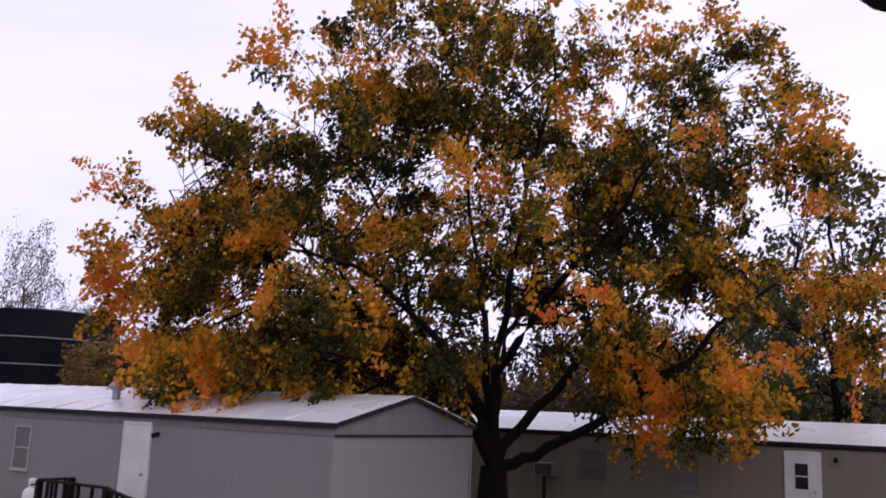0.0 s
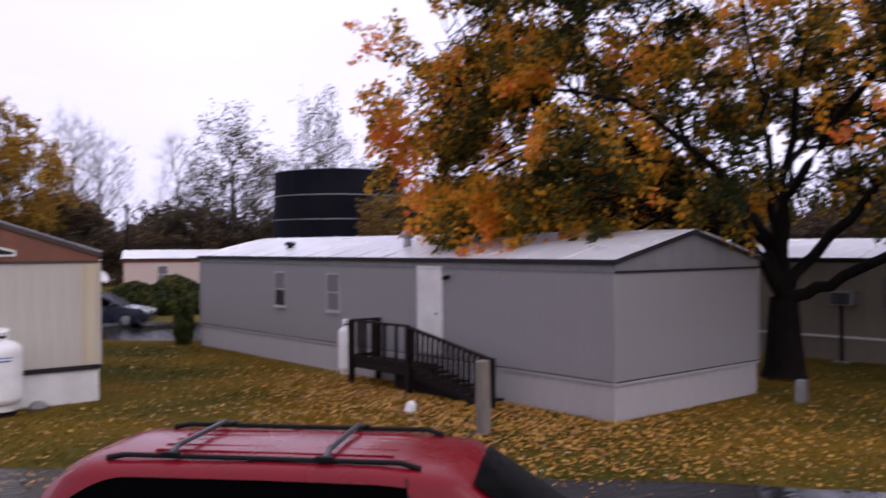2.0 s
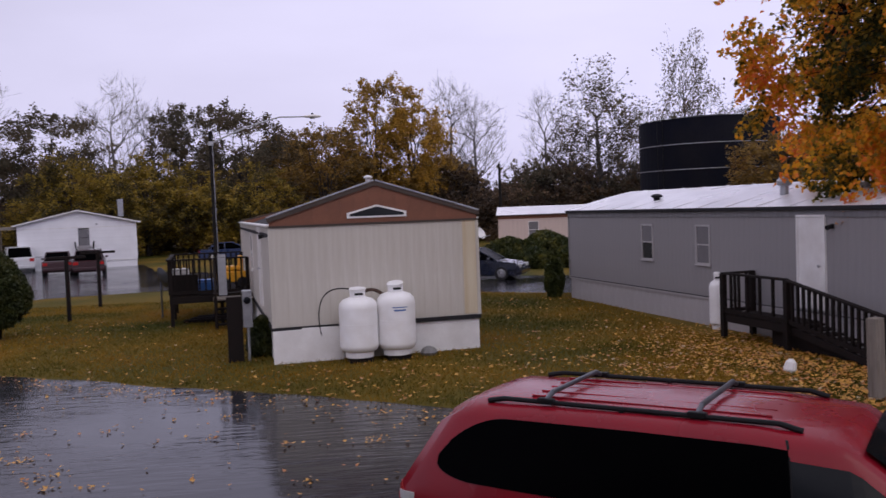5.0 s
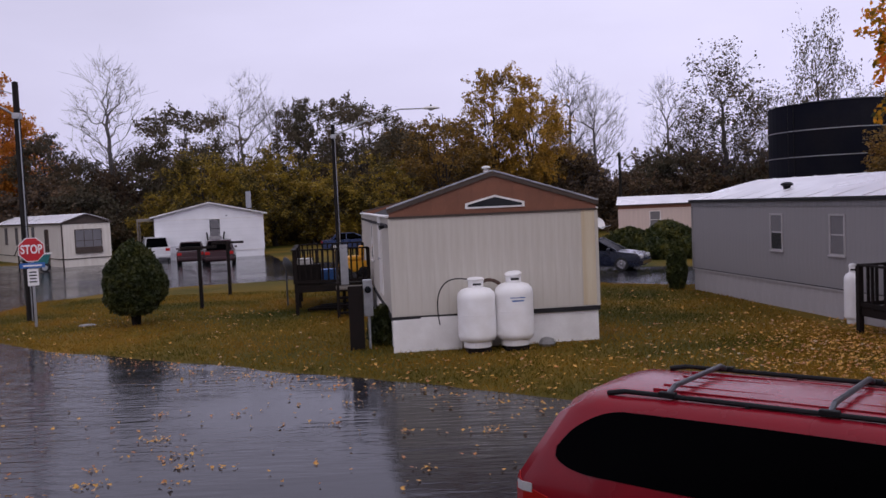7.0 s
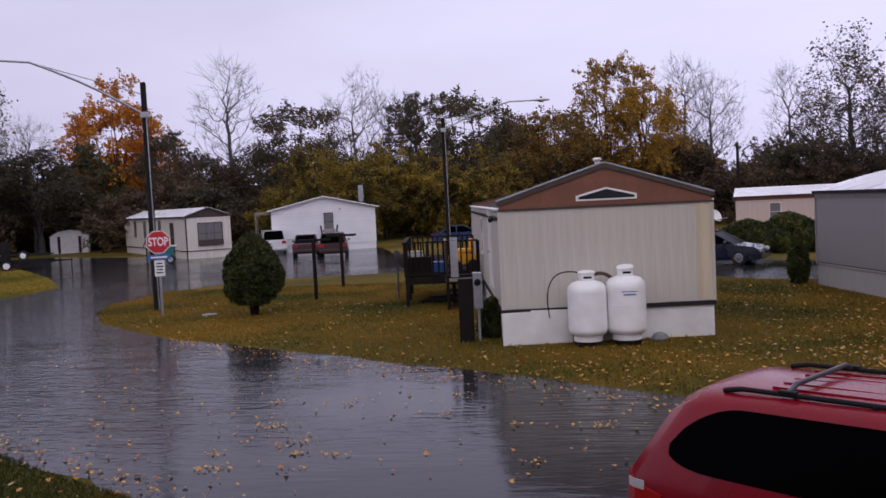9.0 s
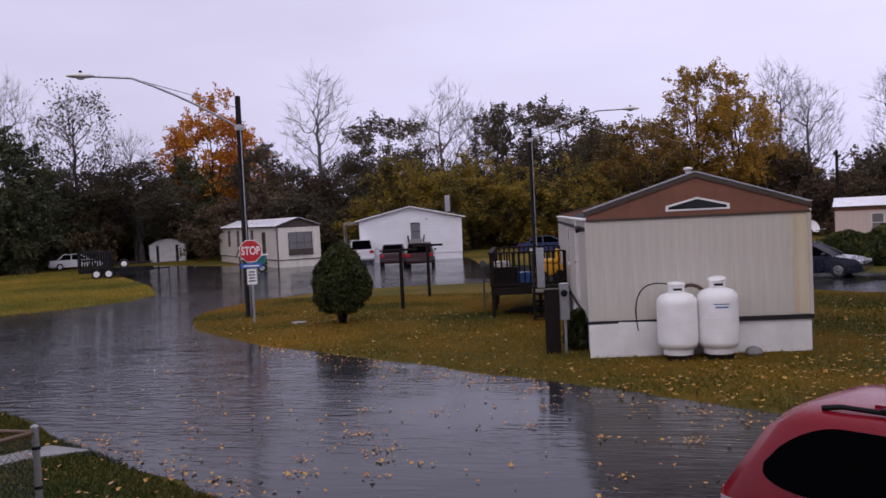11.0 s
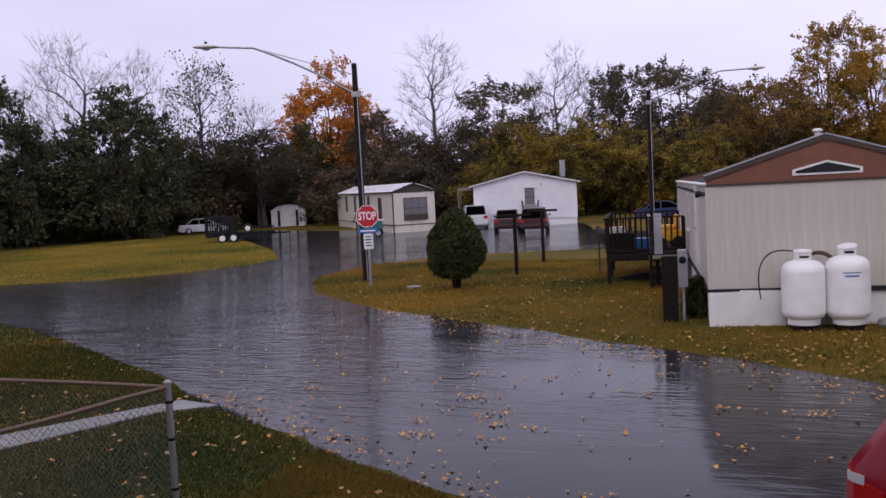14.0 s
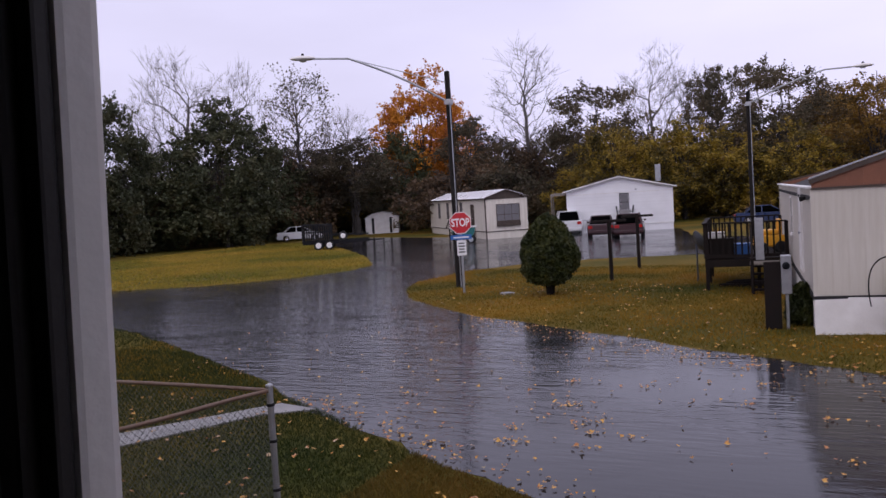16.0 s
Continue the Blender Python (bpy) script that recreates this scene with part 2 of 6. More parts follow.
M_TANKBLUE = material("tank_steel", (0.004, 0.005, 0.011), 0.75, spec=0.1, vary=0.25, scale=0.5, fine=5, bump=0.05, tint=(0.010, 0.010, 0.014), each=0.15)

# ---- tools for shapes ----


def part(name, bm, mat, parent=None, label="", smooth=False):
    """Links a bmesh as one mesh object, under a thing or a part."""
    me = bpy.data.meshes.new(name)
    bm.to_mesh(me)
    bm.free()
    if smooth:
        for p in me.polygons:
            p.use_smooth = True
    if mat:
        me.materials.append(mat)
    ob = new(name, me)
    if parent:
        ob.parent = parent
    return tagged(ob, label)


def thing(name, label, category, m=None, group="", kind=""):
    ob = new(name)
    ob.empty_display_size = 0.2
    if m:
        ob.matrix_basis = m
    return tagged(ob, label, category, group, kind)


def boxes(*items, bevel=0.0):
    """One bmesh from boxes (x0, y0, z0, x1, y1, z1)."""
    bm = bmesh.new()
    for x0, y0, z0, x1, y1, z1 in items:
        m = Matrix.LocRotScale(((x0 + x1) / 2, (y0 + y1) / 2, (z0 + z1) / 2), None, (abs(x1 - x0), abs(y1 - y0), abs(z1 - z0)))
        bmesh.ops.create_cube(bm, size=1, matrix=m)
    if bevel:
        bmesh.ops.bevel(bm, geom=bm.edges[:], offset=bevel, segments=2, profile=0.6, affect="EDGES", clamp_overlap=True)
    return bm


def tube(bm, a, b, r0, r1=None, sides=8, caps=True):
    a, b = Vector(a), Vector(b)
    d = b - a
    m = Matrix.Translation((a + b) / 2) @ d.to_track_quat("Z", "Y").to_matrix().to_4x4()
    bmesh.ops.create_cone(bm, cap_ends=caps, segments=sides, radius1=r0, radius2=r0 if r1 is None else r1, depth=d.length, matrix=m)
    return bm


def tubes(*items, sides=8):
    bm = bmesh.new()
    for it in items:
        tube(bm, it[0], it[1], it[2], it[3] if len(it) > 3 else None, sides)
    return bm


def lathe(profile, sides=24):
    """A turned body from (radius, height) pairs."""
    bm = bmesh.new()
    rings = []
    for r, z in profile:
        rings.append([bm.verts.new((r * math.cos(2 * math.pi * i / sides), r * math.sin(2 * math.pi * i / sides), z)) for i in range(sides)])
    for a, b in zip(rings, rings[1:]):
        for i in range(sides):
            bm.faces.new((a[i], a[(i + 1) % sides], b[(i + 1) % sides], b[i]))
    bm.faces.new(rings[0][::-1])
    bm.faces.new(rings[-1])
    return bm


def prism(outline, y0, y1):
    """A body with the outline (x, z) from y0 to y1."""
    bm = bmesh.new()
    f = [bm.verts.new((x, y0, z)) for x, z in outline]
    k = [bm.verts.new((x, y1, z)) for x, z in outline]
    bm.faces.new(f)
    bm.faces.new(k[::-1])
    for i in range(len(f)):
        j = (i + 1) % len(f)
        bm.faces.new((f[j], f[i], k[i], k[j]))
    bmesh.ops.recalc_face_normals(bm, faces=bm.faces[:])
    return bm


def sheet(outline, z, rough_edge=0.0, step=0.6, depth=0.0):
    """A flat piece of ground with an uneven edge; depth: its thickness."""
    pts = []
    for i, a in enumerate(outline):
        b = outline[(i + 1) % len(outline)]
        a2, b2 = Vector(a), Vector(b)
        n = max(1, int((b2 - a2).length / step)) if rough_edge else 1
        for k in range(n):
            p = a2.lerp(b2, k / n)
            if rough_edge:
                q = noise.noise_vector(Vector((p.x * 0.9, p.y * 0.9, 3.1))) + 0.5 * noise.noise_vector(Vector((p.x * 3, p.y * 3, 7.7)))
                p = p + Vector((q.x, q.y)) * rough_edge
            pts.append(p)
    bm = bmesh.new()
    f = bm.faces.new([bm.verts.new((p.x, p.y, z)) for p in pts])
    bm.normal_update()
    if f.normal.z < 0:
        f.normal_flip()
    if depth:
        g = bmesh.ops.extrude_face_region(bm, geom=[f])
        for v in (e for e in g["geom"] if isinstance(e, bmesh.types.BMVert)):
            v.co.z -= depth
    bmesh.ops.triangulate(bm, faces=bm.faces[:])
    bmesh.ops.recalc_face_normals(bm, faces=bm.faces[:])
    return bm


# ---- ground, road and water ----
gm = bmesh.new()
bmesh.ops.create_circle(gm, cap_ends=True, segments=64, radius=900)
ground = tagged(part("ground", gm, GRASS), "wet autumn lawn, green going to brown", "ground", kind="structure")
ROAD = [(16, -6), (22, -3), (8.6, 9.3), (5.0, 12.0), (1.8, 14.3), (-0.6, 16.1), (-3.3, 17.8), (-6.5, 19.9), (-9.9, 21.9), (-12.2, 23.8), (-14.1, 25.8), (-15.7, 28.3),
        (-16.6, 31.0), (-16.4, 35.5), (-14.6, 38.6), (-11.5, 40.4), (-7.0, 41.4), (-2.0, 41.0), (3.0, 36.0), (5.9, 33.4), (8.7, 31.4), (14, 29.5), (30, 26), (31, 33),
        (12, 38.5), (6.5, 42), (0, 47), (-5, 52), (-10.5, 57), (-13.0, 66), (-24, 66.5), (-32, 66), (-44, 72), (-48, 68), (-37, 57), (-28.0, 46), (-24.0, 40), (-23.4, 36.5),
        (-24.6, 33.4), (-27.5, 30.3), (-32, 28.8), (-60, 28), (-60, 19.5), (-30, 20.6), (-22.3, 20.0), (-18.5, 18.1), (-15.6, 16.4), (-11.0, 13.6), (-9.3, 12.3),
        (-8.3, 11.7), (-6.5, 10.5), (-4.8, 9.45), (-3.1, 8.5), (0.5, 6.0), (4.5, 2.4), (9.0, -2.5)]
road = tagged(part("road", sheet(ROAD, 0.006, 0.22), ASPHALT), "flooded asphalt lane shining with rain and ripples", "road", kind="structure")
WALKWAY = [(-10.6, 9.4), (-9.1, 11.85), (-8.2, 11.62), (-8.95, 11.1), (-9.95, 8.9), (-10.5, 7.2), (-11.0, 7.4)]
walkway = tagged(part("pavement", sheet(WALKWAY, 0.03, depth=0.06), M_CONCRETE), "narrow wet concrete walk across the lawn", "pavement", kind="structure")

# ---- mobile homes ----


def siding(parent, x0, x1, y, z0, z1, mat, pitch, side, holes=(), top=None, limit=300):
    """Upright ribs of a siding, each a strip of its own, proud of the wall; side -1 faces -y. top: height of the wall over x."""
    n = max(1, int((x1 - x0) / pitch))
    w = (x1 - x0) / n
    shared = {}
    for i in range(n):
        xa, xb = x0 + i * w + 0.003, x0 + (i + 1) * w - 0.003
        zs = [(z0, top((xa + xb) / 2) if top else z1)]
        for hx0, hx1, hz0, hz1 in holes:
            if xb > hx0 and xa < hx1:
                zs = [(a, b) for lo, hi in zs for a, b in ((lo, min(hi, hz0)), (max(lo, hz1), hi)) if b - a > 0.02]
        for lo, hi in zs:
            key = (round(hi - lo, 3))
            if key not in shared:
                bm = boxes((-w / 2 + 0.0015, -0.005, 0, w / 2 - 0.0015, 0, hi - lo))
                me = bpy.data.meshes.new("siding_board")
                bm.to_mesh(me)
                bm.free()
                me.materials.append(mat)
                shared[key] = me
            ob = new("siding_board", shared[key])
            ob.parent = parent
            ob.location = ((xa + xb) / 2, y, lo)
            if side > 0:
                ob.rotation_euler = (0, 0, math.pi)


def window(parent, x, y, z, w, h, frame_mat, glass_mat, bars=1, upright=0, side=-1, lower=None):
    """A sash window on the face y; side -1 looks to -y. Returns its frame."""
    f, d = 0.045, 0.035
    ya, yb = (y - d, y + 0.02) if side < 0 else (y - 0.02, y + d)
    fr = part("window", boxes((x - w / 2 - f, ya, z, x - w / 2, yb, z + h), (x + w / 2, ya, z, x + w / 2 + f, yb, z + h),
                              (x - w / 2 - f, ya, z - f, x + w / 2 + f, yb, z), (x - w / 2 - f, ya, z + h, x + w / 2 + f, yb, z + h + f)), frame_mat, parent)
    yc = (ya + yb) / 2
    for i in range(bars + 1):
        za, zb = z + h * i / (bars + 1), z + h * (i + 1) / (bars + 1)
        for k in range(upright + 1):
            xa, xb = x - w / 2 + w * k / (upright + 1), x - w / 2 + w * (k + 1) / (upright + 1)
            part("pane", boxes((xa + 0.012, yc - 0.006, za + 0.012, xb - 0.012, yc + 0.006, zb - 0.012)), lower if (lower and i == 0) else glass_mat, fr)
    strips = [(x - w / 2, ya + 0.006, z + h * i / (bars + 1) - 0.018, x + w / 2, yb - 0.006, z + h * i / (bars + 1) + 0.018) for i in range(1, bars + 1)]
    strips += [(x - w / 2 + w * k / (upright + 1) - 0.015, ya + 0.006, z, x - w / 2 + w * k / (upright + 1) + 0.015, yb - 0.006, z + h) for k in range(1, upright + 1)]
    if strips:
        part("glazing_bar", boxes(*strips), frame_mat, fr)
    part("window_sill", boxes((x - w / 2 - 0.07, ya - 0.03 if side < 0 else yb - 0.01, z - f - 0.03, x + w / 2 + 0.07, ya + 0.01 if side < 0 else yb + 0.03, z - f)), frame_mat, fr)
    return fr


def roof_shell(w, l, z_eave, z_peak, over, thick=0.06, seg=6):
    """A low gabled metal roof, slightly rounded at the ridge."""
    top = []
    for i in range(-seg, seg + 1):
        x = i / seg * (w / 2 + over)
        s = abs(i / seg)
        top.append((x, z_eave + (z_peak - z_eave) * (1 - s ** 1.15)))
    return prism(top + [(x, z - thick) for x, z in reversed(top)], -over, l + over)


def roof_seams(w, l, z_eave, z_peak, over, gap):
    bm = bmesh.new()
    y = gap
    while y < l:
        for sx in (-1, 1):
            tube(bm, (0, y, z_peak + 0.004), (sx * (w / 2 + over), y, z_eave + 0.012), 0.018, sides=5)
        y += gap
    return bm


def face(home_w, home_l, which):
    """The frame of one face of a home, in which x runs to the right along the face seen from outside and -y looks outward."""
    if which == "front":
        return Matrix.Translation((-home_w / 2, 0, 0))
    if which == "back":
        return pose(home_w / 2, home_l, 0, 0, 0, 180)
    if which == "left":
        return pose(-home_w / 2, home_l, 0, 0, 0, -90)
    return pose(home_w / 2, 0, 0, 0, 0, 90)


def mobile_home(label, m, w, l, z_skirt, z_wall, z_eave, z_peak, wall, band, skirt, gable, roof, trim, pitch=0.2, holes=None, ribs=("front", "left"), over=0.08, roof_gap=1.2, strip=0.06, strip_mat=None, skirt_pitch=0.0, gutter_mat=None, drop=0.0):
    """A manufactured home: origin at the middle of its end wall, x along that wall, y along its length. drop: how far the roof lies below the tops of the gables."""
    z_side = z_eave - drop
    home = thing("mobile_home", label, "house", m)
    holes = holes or {}
    t = 0.09
    for which in ("front", "back", "left", "right"):
        span = w if which in ("front", "back") else l
        ins = 0.0 if which in ("front", "back") else t
        fm = face(w, l, which)
        wl_ = part("wall", boxes((ins, 0, z_skirt, span - ins, t, z_wall)), wall, home)
        wl_.matrix_basis = fm
        if which in ribs:
            siding(wl_, 0.05, span - 0.05, 0, z_skirt + 0.02, z_wall, wall, pitch, -1, holes.get(which, ()))
        sk = part("skirting", boxes((ins + 0.01, 0.02, -0.3, span - ins - 0.01, t, z_skirt - strip)), skirt, home)
        sk.matrix_basis = fm
        if skirt_pitch and which in ribs:
            siding(sk, 0.03, span - 0.03, 0.02, -0.25, z_skirt - strip, skirt, skirt_pitch, -1)
        st = part("trim", boxes((-0.02, -0.03, z_skirt - strip, span + 0.02, t, z_skirt)), strip_mat or trim, home)
        st.matrix_basis = fm
        if which in ("left", "right"):
            fb = part("fascia", boxes((-0.02, -0.03, z_wall, span + 0.02, t, z_eave - 0.05) if not drop else (0.0, -0.02, z_wall - 0.10, span, -0.001, z_wall)), band if not drop else wall, home)
            fb.matrix_basis = fm
            gt = part("gutter", boxes((-over, -over - 0.02, z_eave - 0.09, span + over, -over + 0.03, z_eave) if not drop else (0.1, -over - 0.04, z_wall + 0.002, span - 0.1, t, z_wall + 0.05), bevel=0.01), gutter_mat or trim, home)
            gt.matrix_basis = fm
        else:
            ze, zp = (z_wall + 0.10, z_peak - drop) if drop and which == "back" else (z_eave, z_peak)
            bm = prism([(0, z_wall), (w, z_wall), (w, ze - 0.06), (w / 2, zp - 0.06), (0, ze - 0.06)], -0.012, t)
            gb = part("gable", bm, gable, home)
            gb.matrix_basis = fm
            if which in ribs:
                rise = z_peak - z_eave
                siding(gb, 0.03, w - 0.03, -0.012, z_wall + 0.03, z_eave, gable, pitch, -1, top=lambda x: z_eave - 0.10 + rise * (1 - abs(x - w / 2) / (w / 2)))
            dt = part("trim", boxes((-0.02, -0.035, z_wall - 0.02, w + 0.02, -0.012, z_wall + 0.025)), trim, home)
            dt.matrix_basis = fm
            bm = bmesh.new()
            for sx in (0, 1):
                bmesh.ops.create_cube(bm, size=1, matrix=Matrix.Translation((w / 2 + (sx - 0.5) * (w / 2 + over) , -over + 0.01, (ze + zp) / 2 - 0.05)) @ Matrix.Rotation((1 if sx else -1) * math.atan2(zp - ze, w / 2 + over), 4, "Y") @ Matrix.Diagonal((math.hypot(w / 2 + over, zp - ze), 0.03, 0.09, 1)))
            bb = part("bargeboard", bm, trim, home)
            bb.matrix_basis = fm
        for cx in (0, span):
            if which in ("front", "back"):
                ct = part("corner_trim", boxes((cx - 0.035, -0.022, z_skirt, cx + 0.035, 0.03, z_wall - 0.02)), wall, home)
                ct.matrix_basis = fm
    if drop:
        rf = part("roof", roof_shell(w, l - 2 * over - 0.2, z_side, z_peak - drop - 0.05, over), roof, home)
        rf.location = (0, over + 0.1, 0)
    else:
        part("roof", roof_shell(w, l, z_eave, z_peak, over), roof, home)
        part("roof_seams", roof_seams(w, l, z_eave, z_peak, over, roof_gap), roof, home)
    return home


def roof_vent(x, y, z, home, r=0.09, h=0.32, mat=None):
    bm = lathe([(r, 0), (r, h * 0.55), (r * 1.7, h * 0.6), (r * 1.8, h * 0.8), (r * 1.2, h), (r * 0.2, h * 1.08)], 12)
    ob = part("roof_vent", bm, mat or M_METAL, home)
    ob.location = (x, y, z)
    return ob


def panel_door(parent, x, y, z0, z1, w, mat, fm, pane=None, fr=None):
    d = part("door", boxes((x - w / 2, y - 0.03, z0, x + w / 2, y + 0.03, z1), bevel=0.008), mat, parent)
    d.matrix_basis = fm
    part("door_frame", boxes((x - w / 2 - 0.06, y - 0.04, z0, x - w / 2 - 0.003, y + 0.03, z1 + 0.06), (x + w / 2 + 0.003, y - 0.04, z0, x + w / 2 + 0.06, y + 0.03, z1 + 0.06),
                             (x - w / 2 - 0.003, y - 0.04, z1 + 0.003, x + w / 2 + 0.003, y + 0.03, z1 + 0.06)), fr or mat, d)
    kb = lathe([(0.012, 0), (0.012, 0.03), (0.03, 0.035), (0.034, 0.055), (0.02, 0.075)], 10)
    k = part("door_handle", kb, M_METAL, d)
    k.matrix_basis = pose(x + w * 0.38, y - 0.03, z0 + 0.95, 90)
    if pane:
        px, pz0, pz1, pw = pane
        part("pane", boxes((px - pw / 2, y - 0.036, pz0, px + pw / 2, y - 0.028, pz1)), M_GLASS, d)
        part("pane_frame", boxes((px - pw / 2 - 0.03, y - 0.042, pz0 - 0.03, px - pw / 2, y - 0.026, pz1 + 0.03), (px + pw / 2, y - 0.042, pz0 - 0.03, px + pw / 2 + 0.03, y - 0.026, pz1 + 0.03),
                                 (px - pw / 2, y - 0.042, pz0 - 0.03, px + pw / 2, y - 0.026, pz0), (px - pw / 2, y - 0.042, pz1, px + pw / 2, y - 0.026, pz1 + 0.03),
                                 (px - pw / 2, y - 0.042, (pz0 + pz1) / 2 - 0.015, px + pw / 2, y - 0.026, (pz0 + pz1) / 2 + 0.015)), M_WHITE, d)
    return d


def wall_lamp(parent, x, y, z, fm):
    bm = boxes((x - 0.04, y - 0.03, z - 0.05, x + 0.04, y, z + 0.05), bevel=0.008)
    tube(bm, (x, y - 0.03, z), (x + 0.02, y - 0.16, z - 0.03), 0.035, 0.055, 10)
    o = part("porch_lamp", bm, M_BLACK, parent)
    o.matrix_basis = fm
    return o


def set_window(home, fm, *args, **kw):
    o = window(home, *args, **kw)
    o.matrix_basis = fm
    return o


# grey home beside the maple
A_W, A_L = 5.0, 17.7
A_M = pose(13.70, 12.76, 0, 0, 0, 9)
A_LEFT = face(A_W, A_L, "left")
grey_home = mobile_home("long pale grey mobile home with wet white metal roof", A_M, A_W, A_L, 0.74, 2.81, 3.05, 3.64, M_GREY, M_GREY_BAND, M_GREY_SKIRT, M_GREY_BAND, M_ROOF, M_DARK_TRIM,
                        pitch=0.2, holes={"left": [(5.04, 5.70, 1.58, 2.62), (7.9, 8.5, 1.58, 2.62), (11.85, 12.75, 0.7, 2.85)]}, strip=0.05, strip_mat=M_GREY_SKIRT, skirt_pitch=0.4)
for wx in (5.37, 8.2):
    set_window(grey_home, A_LEFT, wx, 0.0, 1.62, 0.56, 0.95, M_GREY_SKIRT, M_CURTAIN, lower=M_GLASS if wx < 6 else M_CURTAIN)
panel_door(grey_home, 12.3, -0.015, 0.82, 2.80, 0.78, M_WHITE, A_LEFT)
wall_lamp(grey_home, 12.95, -0.012, 2.62, A_LEFT)
roof_vent(-1.5, 7.55, 3.27, grey_home, 0.10, 0.46)
part("seam", boxes((0.0, -0.034, 0.74, A_L, -0.004, 0.758)), M_DARK_TRIM, grey_home).matrix_basis = A_LEFT
part("seam", boxes((0.0, -0.034, 0.74, A_W, -0.004, 0.758)), M_DARK_TRIM, grey_home).matrix_basis = face(A_W, A_L, "front")
roof_vent(-1.6, 13.3, 3.25, grey_home, 0.1, 0.22, M_BLACK)
roof_vent(-1.2, 5.3, 3.32, grey_home, 0.06, 0.2)

# cream home with the brown gable
B_W, B_L = 4.75, 15.0
B_M = pose(1.16, 19.91, 0, 0, 0, 7.5)
B_FRONT, B_LEFT = face(B_W, B_L, "front"), face(B_W, B_L, "left")
cream_home = mobile_home("cream mobile home with brown gable and dark base strip", B_M, B_W, B_L, 0.80, 3.02, 3.21, 3.97, M_CREAM, M_BROWN, M_WHITE, M_BROWN, M_SHINGLE, M_BROWN_TRIM,
                         pitch=0.3, strip=0.10, strip_mat=M_DARK_TRIM, over=0.05, gutter_mat=M_WHITE, drop=0.35, ribs=("front", "left"))
roof_vent(-0.05, 0.5, 3.97, cream_home, 0.06, 0.14, M_WHITE)
bm = prism([(1.72, 3.15), (3.08, 3.15), (3.08, 3.27), (2.40, 3.44), (1.72, 3.27)], -0.045, -0.02)
gw = part("window", bm, M_WHITE, cream_home, "low pointed gable window in a white frame")
gw.matrix_basis = B_FRONT
part("pane", prism([(1.78, 3.19), (3.02, 3.19), (3.02, 3.24), (2.40, 3.395), (1.78, 3.24)], -0.052, -0.04), M_GLASS, gw)
M_CREAM_OLD = material("yellowed_siding", (0.60, 0.53, 0.39), 0.6, vary=0.06, scale=1.2, fine=12, bump=0.05, tint=(0.50, 0.40, 0.26), stretch=(5, 5, 0.35))
part("siding_panel", boxes((B_W - 0.36, -0.014, 0.82, B_W - 0.04, -0.0075, 3.0)), M_CREAM_OLD, cream_home, "yellowed siding panel").matrix_basis = B_FRONT
panel_door(cream_home, 11.6, -0.015, 1.0, 2.95, 0.8, M_WHITE, B_LEFT)
wall_lamp(cream_home, 13.9, -0.012, 2.82, B_LEFT)
set_window(cream_home, B_LEFT, 7.5, 0.0, 1.7, 0.8, 1.0, M_WHITE, M_GLASS)

for sx in (-1, 1):
    cp = part("coping", boxes((-1.26, -0.07, 0.0, 1.26, 0.11, 0.028)), M_METAL, cream_home, "wet grey metal coping")
    cp.matrix_basis = Matrix.Translation((sx * 1.22, 0, 3.60)) @ Matrix.Rotation(sx * math.atan2(0.76, 2.43), 4, "Y")
part("skirting_sheet", prism([(-0.03, -0.08), (1.52, 0.0), (1.52, 0.755), (0.62, 0.77), (0.60, 0.74), (-0.03, 0.73)], -0.06, -0.042), M_WHITE, cream_home, "loose white skirting sheet").matrix_basis = B_FRONT

# tan home behind the maple
L_W, L_L = 4.6, 30.0
L_M = pose(28.2, -1.07, 0, 0, 0, 11)
L_LEFT = face(L_W, L_L, "left")
L_HOLES = [(13.7, 14.7, 1.45, 2.5), (16.35, 17.35, 1.45, 2.5), (19.45, 20.45, 0.6, 2.8)]
tan_home = mobile_home("long tan mobile home with white metal roof", L_M, L_W, L_L, 0.72, 2.80, 2.94, 3.5, M_TAN, M_DARK_TRIM, M_TAN, M_TAN, M_ROOF, M_DARK_TRIM, pitch=0.3, holes={"left": L_HOLES}, ribs=("left",), strip=0.06, strip_mat=M_WHITE, skirt_pitch=0.9)

# white home far across the water
C_W, C_L = 7.7, 14.0
C_M = pose(-17.1, 64.6, 0, 0, 0, 16)
C_FRONT, C_LEFT = face(C_W, C_L, "front"), face(C_W, C_L, "left")
white_home = mobile_home("wide white house with vinyl siding and low gable", C_M, C_W, C_L, 0.55, 2.9, 3.2, 4.15, M_WHITE_SIDING, M_WHITE_SIDING, M_WHITE_SIDING, M_WHITE_SIDING, M_SHINGLE, M_WHITE, ribs=(), over=0.3, roof_gap=50)

